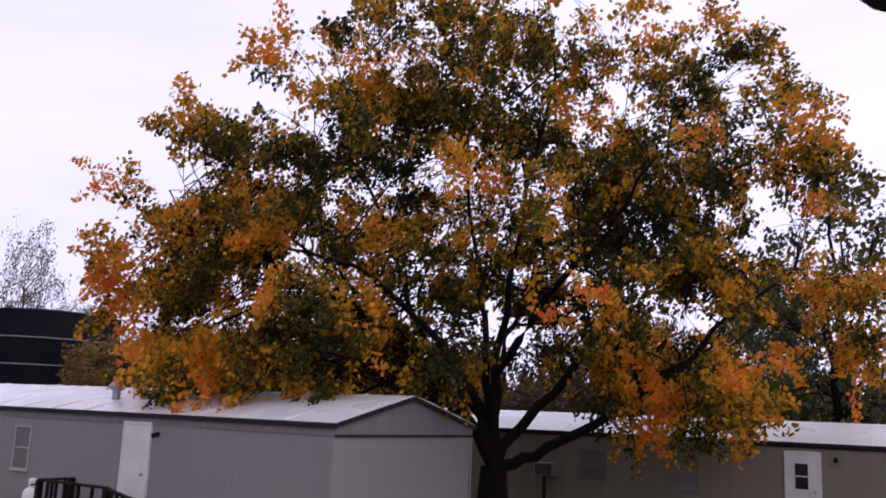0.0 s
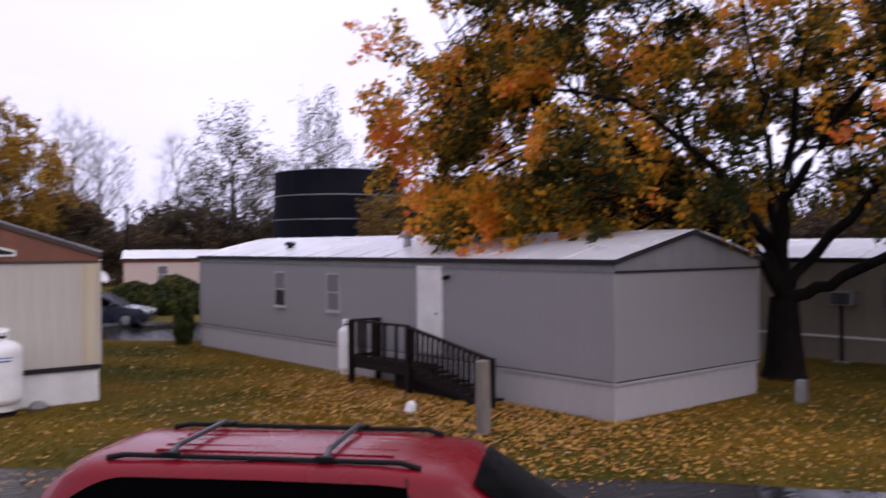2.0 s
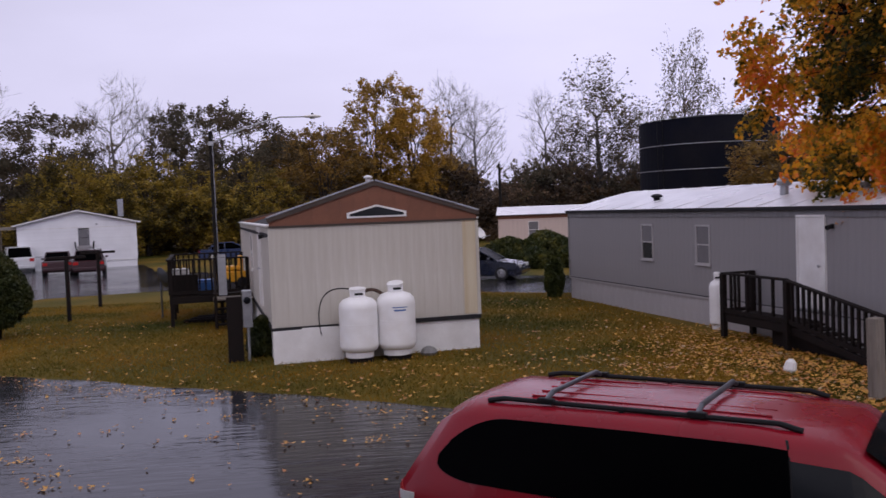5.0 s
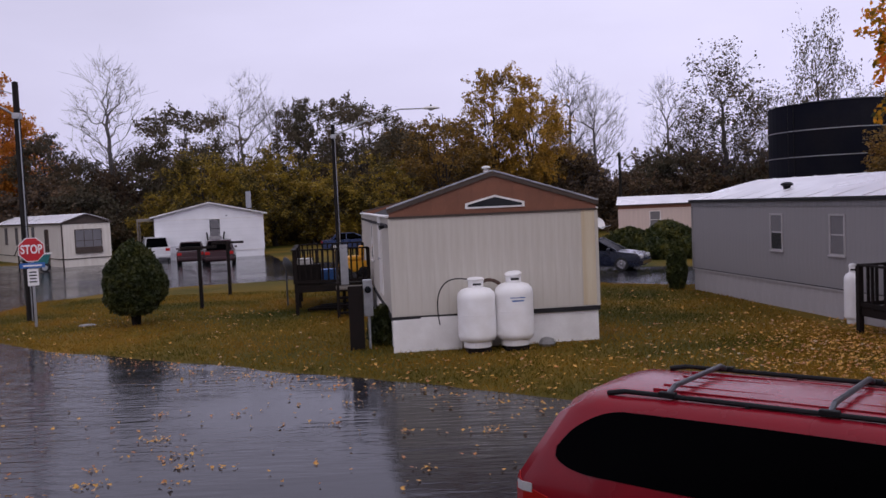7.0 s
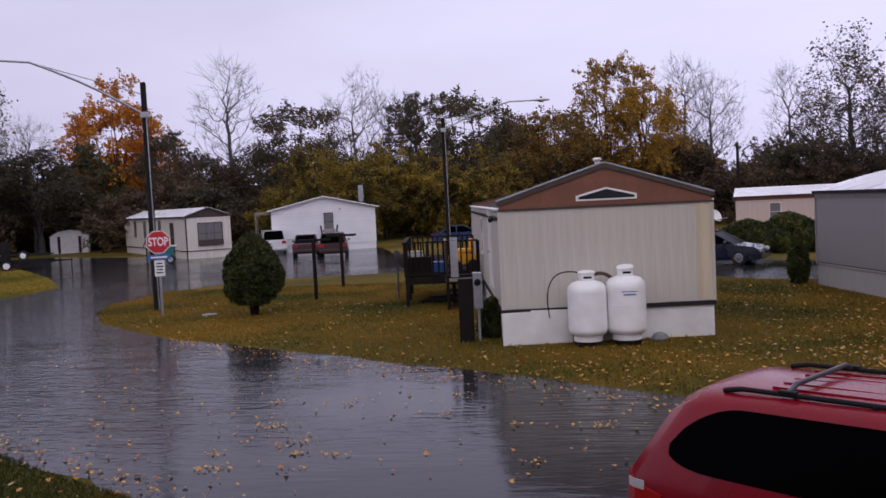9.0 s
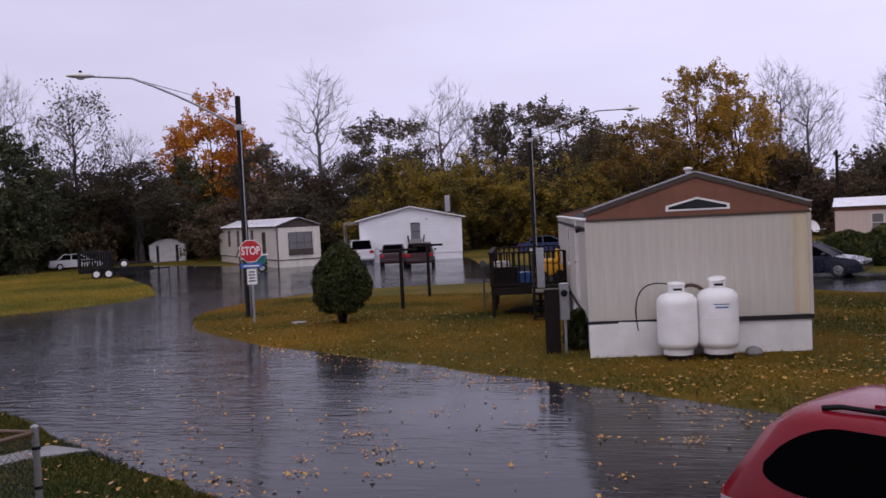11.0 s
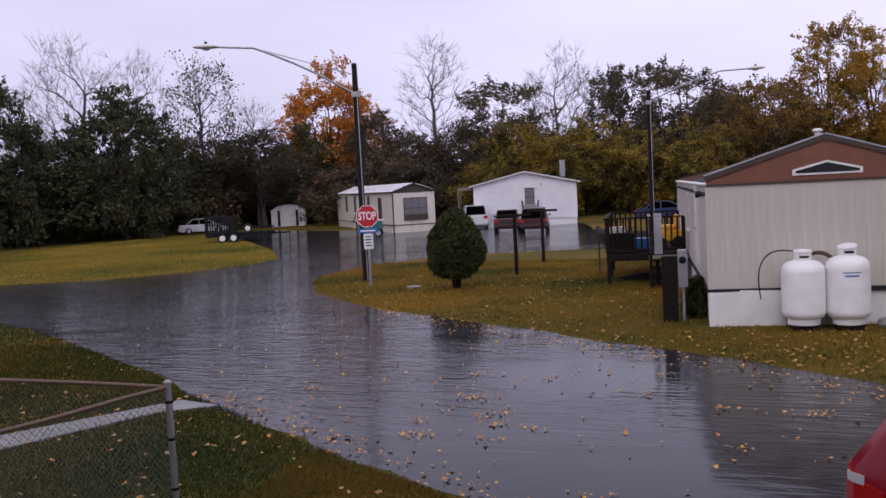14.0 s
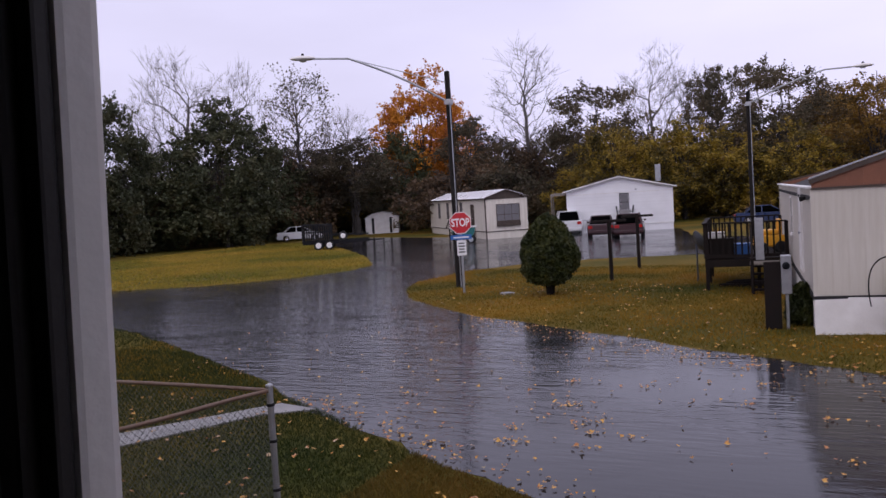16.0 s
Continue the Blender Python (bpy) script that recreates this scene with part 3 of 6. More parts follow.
# cream home with the bay window, far across the water
M_CREAM_D = material("pale_cream_siding", (0.68, 0.64, 0.57), 0.6, vary=0.05, scale=1.2, fine=12, bump=0.05, tint=(0.58, 0.53, 0.46), stretch=(5, 5, 0.35))
M_PINK = material("pinkish_siding", (0.60, 0.48, 0.43), 0.6, vary=0.05, scale=1.2, fine=12, bump=0.05, stretch=(5, 5, 0.35))
D_W, D_L = 3.25, 20.0
D_M = pose(-24.93, 61.5, 0, 0, 0, 38.7)
D_FRONT, D_LEFT = face(D_W, D_L, "front"), face(D_W, D_L, "left")
bay_home = mobile_home("cream mobile home with brown bay window", D_M, D_W, D_L, 0.6, 3.0, 3.1, 3.7, M_CREAM_D, M_BROWN_TRIM, M_CREAM_D, M_BROWN_TRIM, M_ROOF, M_BROWN_TRIM, ribs=(), over=0.15)

# pinkish home seen between the others
E_M = pose(30.9, 62.4, -0.5, 0, 0, 76)
pink_home = mobile_home("pale pinkish mobile home with white roof far behind", E_M, 4.5, 18.0, 0.5, 2.8, 3.1, 3.7, M_PINK, M_BROWN, M_PINK, M_PINK, M_ROOF, M_BROWN_TRIM, ribs=(), over=0.15)

# ---- trees ----


class Wood:
    """Tapered branches gathered into one mesh."""

    def __init__(self):
        self.v, self.f = [], []

    def limb(self, pts, r0, r1, sides):
        base, n = len(self.v), len(pts)
        for i, p in enumerate(pts):
            d = (pts[min(i + 1, n - 1)] - pts[max(i - 1, 0)]).normalized()
            a = d.orthogonal().normalized()
            b = d.cross(a)
            r = r0 + (r1 - r0) * i / (n - 1)
            for k in range(sides):
                q = 2 * math.pi * k / sides
                self.v.append(p + (a * math.cos(q) + b * math.sin(q)) * r)
        for i in range(n - 1):
            for k in range(sides):
                j = (k + 1) % sides
                self.f.append((base + i * sides + k, base + i * sides + j, base + (i + 1) * sides + j, base + (i + 1) * sides + k))

    def mesh(self, name, mat):
        me = bpy.data.meshes.new(name)
        me.from_pydata([tuple(v) for v in self.v], [], self.f)
        for p in me.polygons:
            p.use_smooth = True
        me.materials.append(mat)
        return me


def leaf_mesh(name, centres, sizes, mat, rng, droop=0.4, long=1.25):
    """Many single leaves, each a folded kite of its own."""
    n = len(centres)
    d = rng.normal(size=(n, 3))
    d[:, 2] -= droop * 1.5
    d /= np.linalg.norm(d, axis=1)[:, None]
    e = np.cross(d, rng.normal(size=(n, 3)))
    e /= np.linalg.norm(e, axis=1)[:, None] + 1e-9
    u = np.cross(d, e)
    s = sizes[:, None]
    base, tip = centres - d * s * long * 0.5, centres + d * s * long * 0.5
    left, right = centres + e * s * 0.5 + u * s * 0.15 - d * s * 0.1, centres - e * s * 0.5 + u * s * 0.15 - d * s * 0.1
    verts = np.stack([base, right, tip, left], 1).reshape(-1, 3)
    me = bpy.data.meshes.new(name)
    me.vertices.add(4 * n)
    me.vertices.foreach_set("co", verts.astype(np.float32).ravel())
    tris = np.stack([np.arange(n) * 4, np.arange(n) * 4 + 1, np.arange(n) * 4 + 2, np.arange(n) * 4, np.arange(n) * 4 + 2, np.arange(n) * 4 + 3], 1).reshape(-1, 3)
    me.loops.add(tris.size)
    me.loops.foreach_set("vertex_index", tris.astype(np.int32).ravel())
    me.polygons.add(len(tris))
    me.polygons.foreach_set("loop_start", np.arange(len(tris), dtype=np.int32) * 3)
    me.update(calc_edges=True)
    me.materials.append(mat)
    return me


def curve(a, b, rng, n=5, wander=0.12, arch=0.0):
    """Points on a wandering way from a to b."""
    span = (b - a).length
    out = []
    for i in range(n):
        s = i / (n - 1)
        p = a.lerp(b, s)
        if 0 < i < n - 1:
            p = p + Vector(rng.normal(size=3)) * span * wander * 0.5
        p.z += arch * span * math.sin(math.pi * s)
        out.append(p)
    return out


def leafy_tree(seed, height, trunk_r, fork, limbs, env_centre, env_r, clusters, cluster_r, per, leaf, bark, mat, gap=0.0, twig=3, droop=0.4, low_cut=None, top_cut=None, sides=7, shell=0.45, spread=1.0, skirts=(), sprays=6, left_end=-99.0):
    """The wood and the leaves of a tree. limbs: lists of points from the fork; empty for limbs by chance. The crown fills an ellipsoid with uneven gaps."""
    rng = np.random.default_rng(seed)
    wood = Wood()
    fork_p = Vector((0, 0, fork))
    wood.limb([Vector((0, 0, -0.2)), Vector((0.02, 0, fork * 0.12)), Vector((0.0, 0.02, fork * 0.5)), fork_p], trunk_r * 1.45, trunk_r * 0.85, sides + 4)
    wood.limb([Vector((0, 0, -0.15)), Vector((0, 0, 0.1)), Vector((0, 0, 0.4))], trunk_r * 1.65, trunk_r * 1.1, sides + 4)
    if not limbs:
        limbs = []
        n = int(rng.integers(4, 7))
        for i in range(n):
            q = 2 * math.pi * (i + rng.random() * 0.6) / n
            reach = 0.55 * (0.4 + 0.6 * rng.random())
            end = Vector((env_centre[0] + math.cos(q) * env_r[0] * reach, env_centre[1] + math.sin(q) * env_r[1] * reach, env_centre[2] + env_r[2] * (0.2 + 0.6 * rng.random())))
            limbs.append([end * 0.35 + fork_p * 0.65 + Vector((0, 0, 0.15 * height * rng.random())), end])
        limbs.append([Vector((0.1, 0, (fork + height) / 2)), Vector((0, 0.1, height * 0.93))])
    skeleton = []
    for pts in limbs:
        way = [fork_p] + [Vector(p) for p in pts]
        fine = []
        for a, b in zip(way, way[1:]):
            k = 4
            fine += [a.lerp(b, i / k) + Vector(rng.normal(size=3)) * 0.03 * (b - a).length * (i > 0) for i in range(k)]
        fine.append(way[-1])
        r0 = trunk_r * (0.34 + 0.14 * rng.random())
        wood.limb(fine, r0, 0.03, sides)
        for i, p in enumerate(fine[2:]):
            skeleton.append((p, r0 * (1 - (i + 2) / len(fine)) + 0.02))
    nodes = np.array([tuple(p) for p, _ in skeleton])
    centres, tries = [], 0
    while len(centres) < clusters and tries < clusters * 40:
        tries += 1
        q = rng.normal(size=3)
        q /= np.linalg.norm(q)
        q *= (shell + (1 - shell) * rng.random()) ** 0.7
        edge = 1 + 0.28 * noise.noise(Vector(q) * 2.1 + Vector((seed, 0, 0)))
        p = np.array(env_centre) + q * np.array(env_r) * edge
        if low_cut and p[2] < low_cut(p):
            continue
        if top_cut and (p[2] > top_cut(p) or p[0] < left_end):
            continue
        if noise.noise(Vector(p) * (1.6 / cluster_r) * 0.35 + Vector((0, seed * 3.3, 0))) < gap - 0.25:
            continue
        centres.append(p)
    for n_s, lo_s, hi_s in skirts:
        centres += [np.array([rng.uniform(a, b) for a, b in zip(lo_s, hi_s)]) for _ in range(n_s)]
    leaves, sizes = [], []
    for p in centres:
        near = np.linalg.norm(nodes - p, axis=1) + 1.2 * np.maximum(0, nodes[:, 2] - p[2])
        k = int(near.argmin())
        a, r = skeleton[k]
        b = Vector(p)
        pts = curve(a, b, rng, 6, 0.2, 0.12)
        wood.limb(pts, max(0.012, min(r * 0.5, 0.012 * (b - a).length + 0.015)), 0.008, 4)
        for _ in range(twig):
            q = Vector(p + rng.normal(size=3) * cluster_r * min(1.0, spread) * np.array([0.55, 0.55, 0.35]))
            wood.limb(curve(pts[3], q, rng, 3, 0.2), 0.012, 0.004, 3)
        # leaves sit along sprays that reach outward from the end of the branch
        out = p - np.array(env_centre)
        out = out / (np.linalg.norm(out) + 1e-6)
        m = max(3, int(per / sprays))
        for _ in range(sprays):
            way = out * 0.7 + rng.normal(size=3) * 0.75
            way[2] -= 0.25 * droop
            way /= np.linalg.norm(way)
            span = cluster_r * spread * (0.8 + 0.9 * rng.random())
            start = p + rng.normal(size=3) * cluster_r * spread * np.array([0.45, 0.45, 0.3])
            u = rng.random(m) ** 0.8
            thick = (0.24 * (1 - 0.6 * u))[:, None] * cluster_r * spread
            pts_l = start + way * (u * span)[:, None] + rng.normal(size=(m, 3)) * thick
            pts_l[:, 2] -= droop * 0.35 * span * u * u
            leaves.append(pts_l)
            sizes.append(leaf * (0.65 + 0.7 * rng.random(m)))
    crown = leaf_mesh("crown", np.concatenate(leaves), np.concatenate(sizes), mat, rng, droop)
    return wood.mesh("trunk", bark), crown


def bare_tree(seed, height, trunk_r, bark, wide=6.0, low=0.30, ends=420, upright=0.4, leaf=None, leaf_mat=None, per=0):
    """A tree that has shed its leaves: branches grow out towards points spread through a rounded crown, thick where they carry many; a few leaves where leaf is given."""
    rng = np.random.default_rng(seed)
    fork = height * 0.70
    nodes, parent, length = [np.array((0.0, 0.0, -0.2))], [-1], [0.0]
    bend = rng.normal(size=2) * 0.10
    for k in range(1, 13):
        s = k / 12
        nodes.append(np.array((bend[0] * height * 0.3 * s * s + 0.06 * rng.normal(), bend[1] * height * 0.3 * s * s + 0.06 * rng.normal(), fork * s)))
        parent.append(k - 1)
        length.append(fork * s * 0.25)
    base = height * low
    mid_z, half = (base + height) / 2, (height - base) / 2
    goals = []
    while len(goals) < ends:
        q = rng.normal(size=3)
        q *= (0.25 + 0.75 * rng.random()) ** 0.5 / np.linalg.norm(q)
        edge = 1 + 0.22 * noise.noise(Vector(q) * 1.9 + Vector((seed * 1.7, 0, 0)))
        p = np.array((q[0] * wide * edge, q[1] * wide * edge, mid_z + q[2] * half * edge))
        if noise.noise(Vector(p) * (1.4 / wide) + Vector((0, seed * 2.3, 0))) > -0.22:
            goals.append(p)
    goals.sort(key=lambda p: np.linalg.norm(p - nodes[6]))
    for p in goals:
        a, ln = np.array(nodes[3:]), np.array(length[3:])
        d = p - a
        dist = np.linalg.norm(d, axis=1)
        cost = dist + upright * ln + 0.9 * np.maximum(0, 0.62 * np.hypot(d[:, 0], d[:, 1]) - d[:, 2])
        k = 3 + int(cost.argmin())
        steps = 4 if dist[k - 3] > 2.5 else 3
        last, a0 = k, nodes[k]
        for i in range(1, steps + 1):
            s = i / steps
            q = a0 + (p - a0) * s + (rng.normal(size=3) * 0.035 * dist[k - 3] if i < steps else 0)
            q[2] += 0.06 * dist[k - 3] * math.sin(math.pi * s)
            nodes.append(q)
            parent.append(last)
            length.append(length[last] + np.linalg.norm(q - nodes[last]))
            last = len(nodes) - 1
    load = np.ones(len(nodes))
    for k in range(len(nodes) - 1, 0, -1):
        load[parent[k]] += load[k]
    thick = np.maximum(0.012, trunk_r * (load / load[0]) ** 0.52)
    wood, twigs, tips = Wood(), Wood(), []
    has_child = set(parent)
    for k in range(1, len(nodes)):
        a, b = Vector(nodes[parent[k]]), Vector(nodes[k])
        (wood if thick[k] > 0.03 else twigs).limb([a, b], thick[parent[k]] if thick[parent[k]] < 2 * thick[k] else thick[k] * 1.25, thick[k], 8 if thick[k] > 0.12 else 4 if thick[k] > 0.03 else 3)
        if k not in has_child:
            d = (b - a).normalized()
            for _ in range(5):
                e = b + (d + Vector(rng.normal(size=3)) * 0.55 + Vector((0, 0, 0.25))) * 0.055 * height * (0.4 + 0.6 * rng.random())
                twigs.limb([b.lerp(a, rng.random() * 0.7), e], 0.014, 0.007, 3)
                tips.append(e)
    crown = None
    if leaf:
        e = np.array([tuple(x) for x in tips])
        c = np.repeat(e, per, axis=0)
        c = c + rng.normal(size=c.shape) * height * 0.016
        crown = leaf_mesh("crown", c, leaf * (0.6 + 0.8 * rng.random(len(c))), leaf_mat, rng)
        wood.f += [tuple(i + len(wood.v) for i in f) for f in twigs.f]
        wood.v += twigs.v
    else:
        crown = twigs.mesh("crown", bark)
    return wood.mesh("trunk", bark), crown


M_BARK = material("maple_bark", (0.016, 0.012, 0.011), 0.9, vary=0.3, scale=3, fine=18, bump=0.6, spec=0.15, stretch=(3, 3, 0.6))
# bark of the far bare trees, lightened to put distance haze into its colour
M_BARK_HAZED = material("hazed_bark", (0.125, 0.112, 0.11), 0.85, vary=0.25, scale=2, fine=12, bump=0.3)
M_BARK_DARK = material("dark_bark", (0.05, 0.042, 0.04), 0.85, vary=0.25, scale=2, fine=12, bump=0.3)
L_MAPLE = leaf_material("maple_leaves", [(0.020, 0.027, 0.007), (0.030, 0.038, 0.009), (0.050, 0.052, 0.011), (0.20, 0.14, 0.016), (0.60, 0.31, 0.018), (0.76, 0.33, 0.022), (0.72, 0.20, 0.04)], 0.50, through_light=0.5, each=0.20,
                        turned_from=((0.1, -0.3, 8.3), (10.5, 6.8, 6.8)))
L_GREEN = leaf_material("green_leaves", [(0.035, 0.05, 0.014), (0.07, 0.085, 0.02), (0.14, 0.12, 0.025), (0.28, 0.19, 0.03)], 0.4)
L_EVERGREEN = leaf_material("evergreen_needles", [(0.030, 0.038, 0.018), (0.055, 0.062, 0.028), (0.10, 0.092, 0.042)], 0.5, through_light=0.1)
L_ORANGE = leaf_material("orange_leaves", [(0.40, 0.14, 0.02), (0.62, 0.22, 0.02), (0.68, 0.31, 0.03)], 0.4)
L_DARK = leaf_material("dull_leaves", [(0.055, 0.052, 0.033), (0.095, 0.078, 0.048), (0.16, 0.11, 0.065)], 0.3)
L_AUTUMN = leaf_material("autumn_leaves", [(0.065, 0.052, 0.03), (0.125, 0.085, 0.035), (0.28, 0.165, 0.028), (0.17, 0.09, 0.03)], 0.25)
L_YELLOW = leaf_material("yellow_leaves", [(0.045, 0.040, 0.018), (0.10, 0.078, 0.022), (0.36, 0.25, 0.028), (0.14, 0.085, 0.03)], 0.3)
L_GOLD = leaf_material("golden_leaves", [(0.13, 0.085, 0.03), (0.30, 0.175, 0.03), (0.50, 0.29, 0.035), (0.24, 0.14, 0.035)], 0.3)
L_BROWN = leaf_material("brown_leaves", [(0.048, 0.036, 0.028), (0.085, 0.058, 0.038), (0.13, 0.08, 0.042), (0.07, 0.058, 0.03)], 0.3)


def plant(name, label, meshes, m, category="tree", group=""):
    t = thing(name, label, category, m, group)
    for nm, me in zip(("trunk", "crown"), meshes):
        if me:
            o = new(nm, me)
            o.parent = t
    return t


# the big maple: local x runs across the view, y away from the road
MAPLE_AT = (18.55, 14.3)
MAPLE_LIMBS = [[(-0.25, -0.1, 2.8), (-1.0, -0.7, 3.5), (-2.1, -1.4, 5.6), (-2.7, -1.9, 7.5), (-4.0, -2.4, 9.8)], [(-0.2, 0.1, 3.8), (-0.3, 0.2, 5.3), (-0.6, 0.5, 7.5), (-1.3, 0.6, 12.6)],
               [(-0.12, 0.0, 3.7), (0.1, -0.1, 5.4), (0.5, -0.6, 7.8), (1.2, -1.2, 13.4)], [(0.25, 0.1, 2.6), (1.95, 0.1, 4.5), (2.9, -0.3, 5.9), (3.5, -0.5, 7.9), (4.4, -0.8, 11.0)],
               [(1.05, -0.2, 2.3), (2.55, -0.6, 3.2), (4.65, -0.9, 4.7), (5.55, -1.0, 5.8), (7.4, -1.1, 7.2)], [(-0.1, 0.2, 3.9), (0.2, 1.2, 5.0), (0.8, 3.2, 7.0), (1.5, 4.8, 10.0)],
               [(-0.3, 0.3, 3.4), (-1.2, 1.2, 4.6), (-3.5, 2.4, 6.2), (-6.0, 2.8, 8.0), (-8.6, 1.6, 8.4)], [(-1.1, -0.8, 3.7), (-3.2, -1.9, 5.6), (-6.2, -2.4, 7.2), (-9.0, -2.0, 7.8)],
               [(-0.3, -0.3, 3.0), (-1.2, -1.8, 4.6), (-2.8, -4.0, 6.2), (-4.4, -5.2, 6.8)], [(0.0, -0.2, 4.4), (1.0, -1.8, 6.0), (2.4, -3.8, 7.4), (3.2, -4.8, 8.8)]]


def maple_low(p):
    return 3.6 + (2.9 if p[1] < 1 else 1.4) * max(0.0, 1 - abs(p[0] - 0.4) / 2.8) + 0.5 * math.sin(p[0] * 1.7) - (1.2 if p[0] < -3 else 0) + (6.0 if p[0] > 5.8 else -0.4 if p[0] > 4 else 0)


def maple_top(p):
    return float(np.interp(p[0], [-12, -9, -7.2, -6.2, -4.5, 0, 4, 7, 8.5, 9.8], [8.2, 9.6, 10.2, 12.8, 14.4, 15.4, 15.0, 13.6, 11.6, 9.8]))


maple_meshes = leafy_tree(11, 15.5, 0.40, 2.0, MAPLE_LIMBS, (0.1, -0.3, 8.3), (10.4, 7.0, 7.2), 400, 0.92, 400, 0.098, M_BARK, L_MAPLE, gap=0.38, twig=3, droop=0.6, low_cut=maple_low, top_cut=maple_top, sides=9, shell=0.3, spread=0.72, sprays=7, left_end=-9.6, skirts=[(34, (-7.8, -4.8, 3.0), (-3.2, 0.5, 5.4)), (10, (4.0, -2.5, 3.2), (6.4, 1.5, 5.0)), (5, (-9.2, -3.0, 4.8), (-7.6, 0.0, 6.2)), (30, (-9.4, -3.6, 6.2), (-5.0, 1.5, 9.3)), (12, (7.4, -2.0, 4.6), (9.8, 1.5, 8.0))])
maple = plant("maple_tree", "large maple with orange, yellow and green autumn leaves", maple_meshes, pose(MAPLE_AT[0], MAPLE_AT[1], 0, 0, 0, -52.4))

# a greener tree past the tan home
green_meshes = leafy_tree(23, 13.0, 0.3, 2.5, [], (0, 0, 7.2), (3.9, 3.9, 5.6), 70, 0.9, 120, 0.16, M_BARK, L_GREEN, gap=0.3, twig=3, droop=0.6)
plant("tree", "green and yellow leafy tree behind the tan home", green_meshes, pose(31.0, 9.5, 0))


def ring(az, d):
    return (-math.sin(radians(az)) * d, math.cos(radians(az)) * d)


def wood_set(name, label, kinds, rows, base_h, base_w, seed):
    """Trees of the far wood: (turn to the left in degrees, distance, height, width)."""
    rng = random.Random(seed)
    for i, (az, d, hgt, wid) in enumerate(rows):
        x, y = ring(az, d)
        s, k = hgt / base_h, wid / base_w
        m = pose(x, y, -0.1, 0, 0, rng.uniform(0, 360)) @ Matrix.Diagonal((k, k, s, 1))
        plant(name, label, kinds[i % len(kinds)], m, group=name.replace("_", " ") + "s of the far wood")


BARE = [bare_tree(3, 18, 0.34, M_BARK_HAZED, 5.6, 0.30, 620, 0.45), bare_tree(5, 18, 0.30, M_BARK_HAZED, 4.2, 0.34, 420, 0.45), bare_tree(8, 18, 0.32, M_BARK_HAZED, 5.0, 0.36, 480, 0.45), bare_tree(9, 18, 0.26, M_BARK_HAZED, 3.4, 0.3, 300, 0.5)]
SPARSE = [bare_tree(14, 16, 0.28, M_BARK_DARK, 3.8, 0.22, 300, 0.5, 0.18, L_DARK, 3), bare_tree(19, 16, 0.26, M_BARK_DARK, 3.2, 0.2, 260, 0.5, 0.18, L_DARK, 4)]
DARK = [leafy_tree(s, 15, 0.3, 3.0, [], (0, 0, 9.2), (4.0, 4.0, 5.6), 74, 1.1, 240, 0.165, M_BARK_DARK, L_DARK, gap=0.16, twig=2, sides=5) for s in (31, 37)]
AUTUMN = [leafy_tree(s, 15, 0.3, 2.5, [], (0, 0, 8.4), (3.6, 3.6, 6.4), 80, 1.1, 210, 0.175, M_BARK_DARK, L_AUTUMN, gap=0.24, twig=2, sides=5) for s in (41, 43)]
YELLOW = [leafy_tree(s, 9, 0.2, 1.2, [], (0, 0, 5.0), (3.4, 3.4, 4.2), 70, 0.9, 200, 0.15, M_BARK_DARK, L_YELLOW, gap=0.08, twig=2, sides=5) for s in (51, 53)]
EVER = [leafy_tree(s, 11, 0.25, 1.0, [], (0, 0, 5.6), (4.0, 4.0, 5.6), 150, 0.9, 200, 0.18, M_BARK_DARK, L_EVERGREEN, gap=-0.2, twig=1, sides=5, shell=0.6) for s in (61, 64)]
GOLD = [leafy_tree(s, 15, 0.28, 3.5, [], (0, 0, 9.4), (3.0, 3.0, 5.6), 72, 1.0, 210, 0.16, M_BARK_DARK, L_GOLD, gap=0.14, twig=2, sides=5) for s in (45, 47)]
ORANGE = [leafy_tree(71, 14, 0.3, 2.5, [], (0, 0, 8.2), (4.0, 4.0, 6.0), 100, 1.0, 220, 0.17, M_BARK_DARK, L_ORANGE, gap=-0.1, twig=2, sides=5)]
BRUSH = [leafy_tree(s, 6, 0.12, 0.5, [], (0, 0, 3.0), (3.6, 3.6, 2.9), 60, 0.9, 130, 0.195, M_BARK_DARK, mt, gap=0.0, twig=2, sides=4) for s, mt in ((81, L_BROWN), (83, L_DARK), (85, L_BROWN))]
wood_set("bare_tree", "leafless tree with fine twigs in the far wood, distance haze in its bark colour", BARE,
         [(42.4, 100, 20.9, 11), (38.7, 98, 18.8, 9), (32.0, 95, 13.5, 7), (20.3, 95, 19.4, 13), (12.4, 105, 18.9, 9), (-8.2, 100, 17.5, 10), (-10.0, 95, 15.1, 8), (-14.5, 95, 15.6, 9),
          (45.3, 105, 15.9, 8), (10.2, 108, 16.5, 8), (-19.5, 104, 12, 8), (-30, 95, 12, 9), (-38, 98, 13, 10), (-45, 96, 14, 10), (-57, 90, 13, 9), (-66, 88, 12, 9)], 18, 12, 1)
wood_set("sparse_tree", "thin tall tree with few dull leaves", SPARSE,
         [(35.1, 92, 17.9, 9), (-17.9, 85, 16.2, 11), (-20.4, 90, 13.4, 8), (-23.4, 82, 17.4, 7), (-25.9, 100, 14.0, 7), (-16.0, 96, 12.0, 8)], 16, 10, 2)
wood_set("evergreen_tree", "dense dark evergreen tree at the lawn's edge", EVER,
         [(47.2, 80, 13.0, 9), (39.9, 84, 12.2, 11), (43.8, 86, 9.3, 11), (28.9, 98, 9.8, 8), (52, 80, 12, 10), (37.2, 92, 8.5, 9), (-62, 70, 11, 8), (-69, 66, 13, 8)], 11, 9.5, 3)
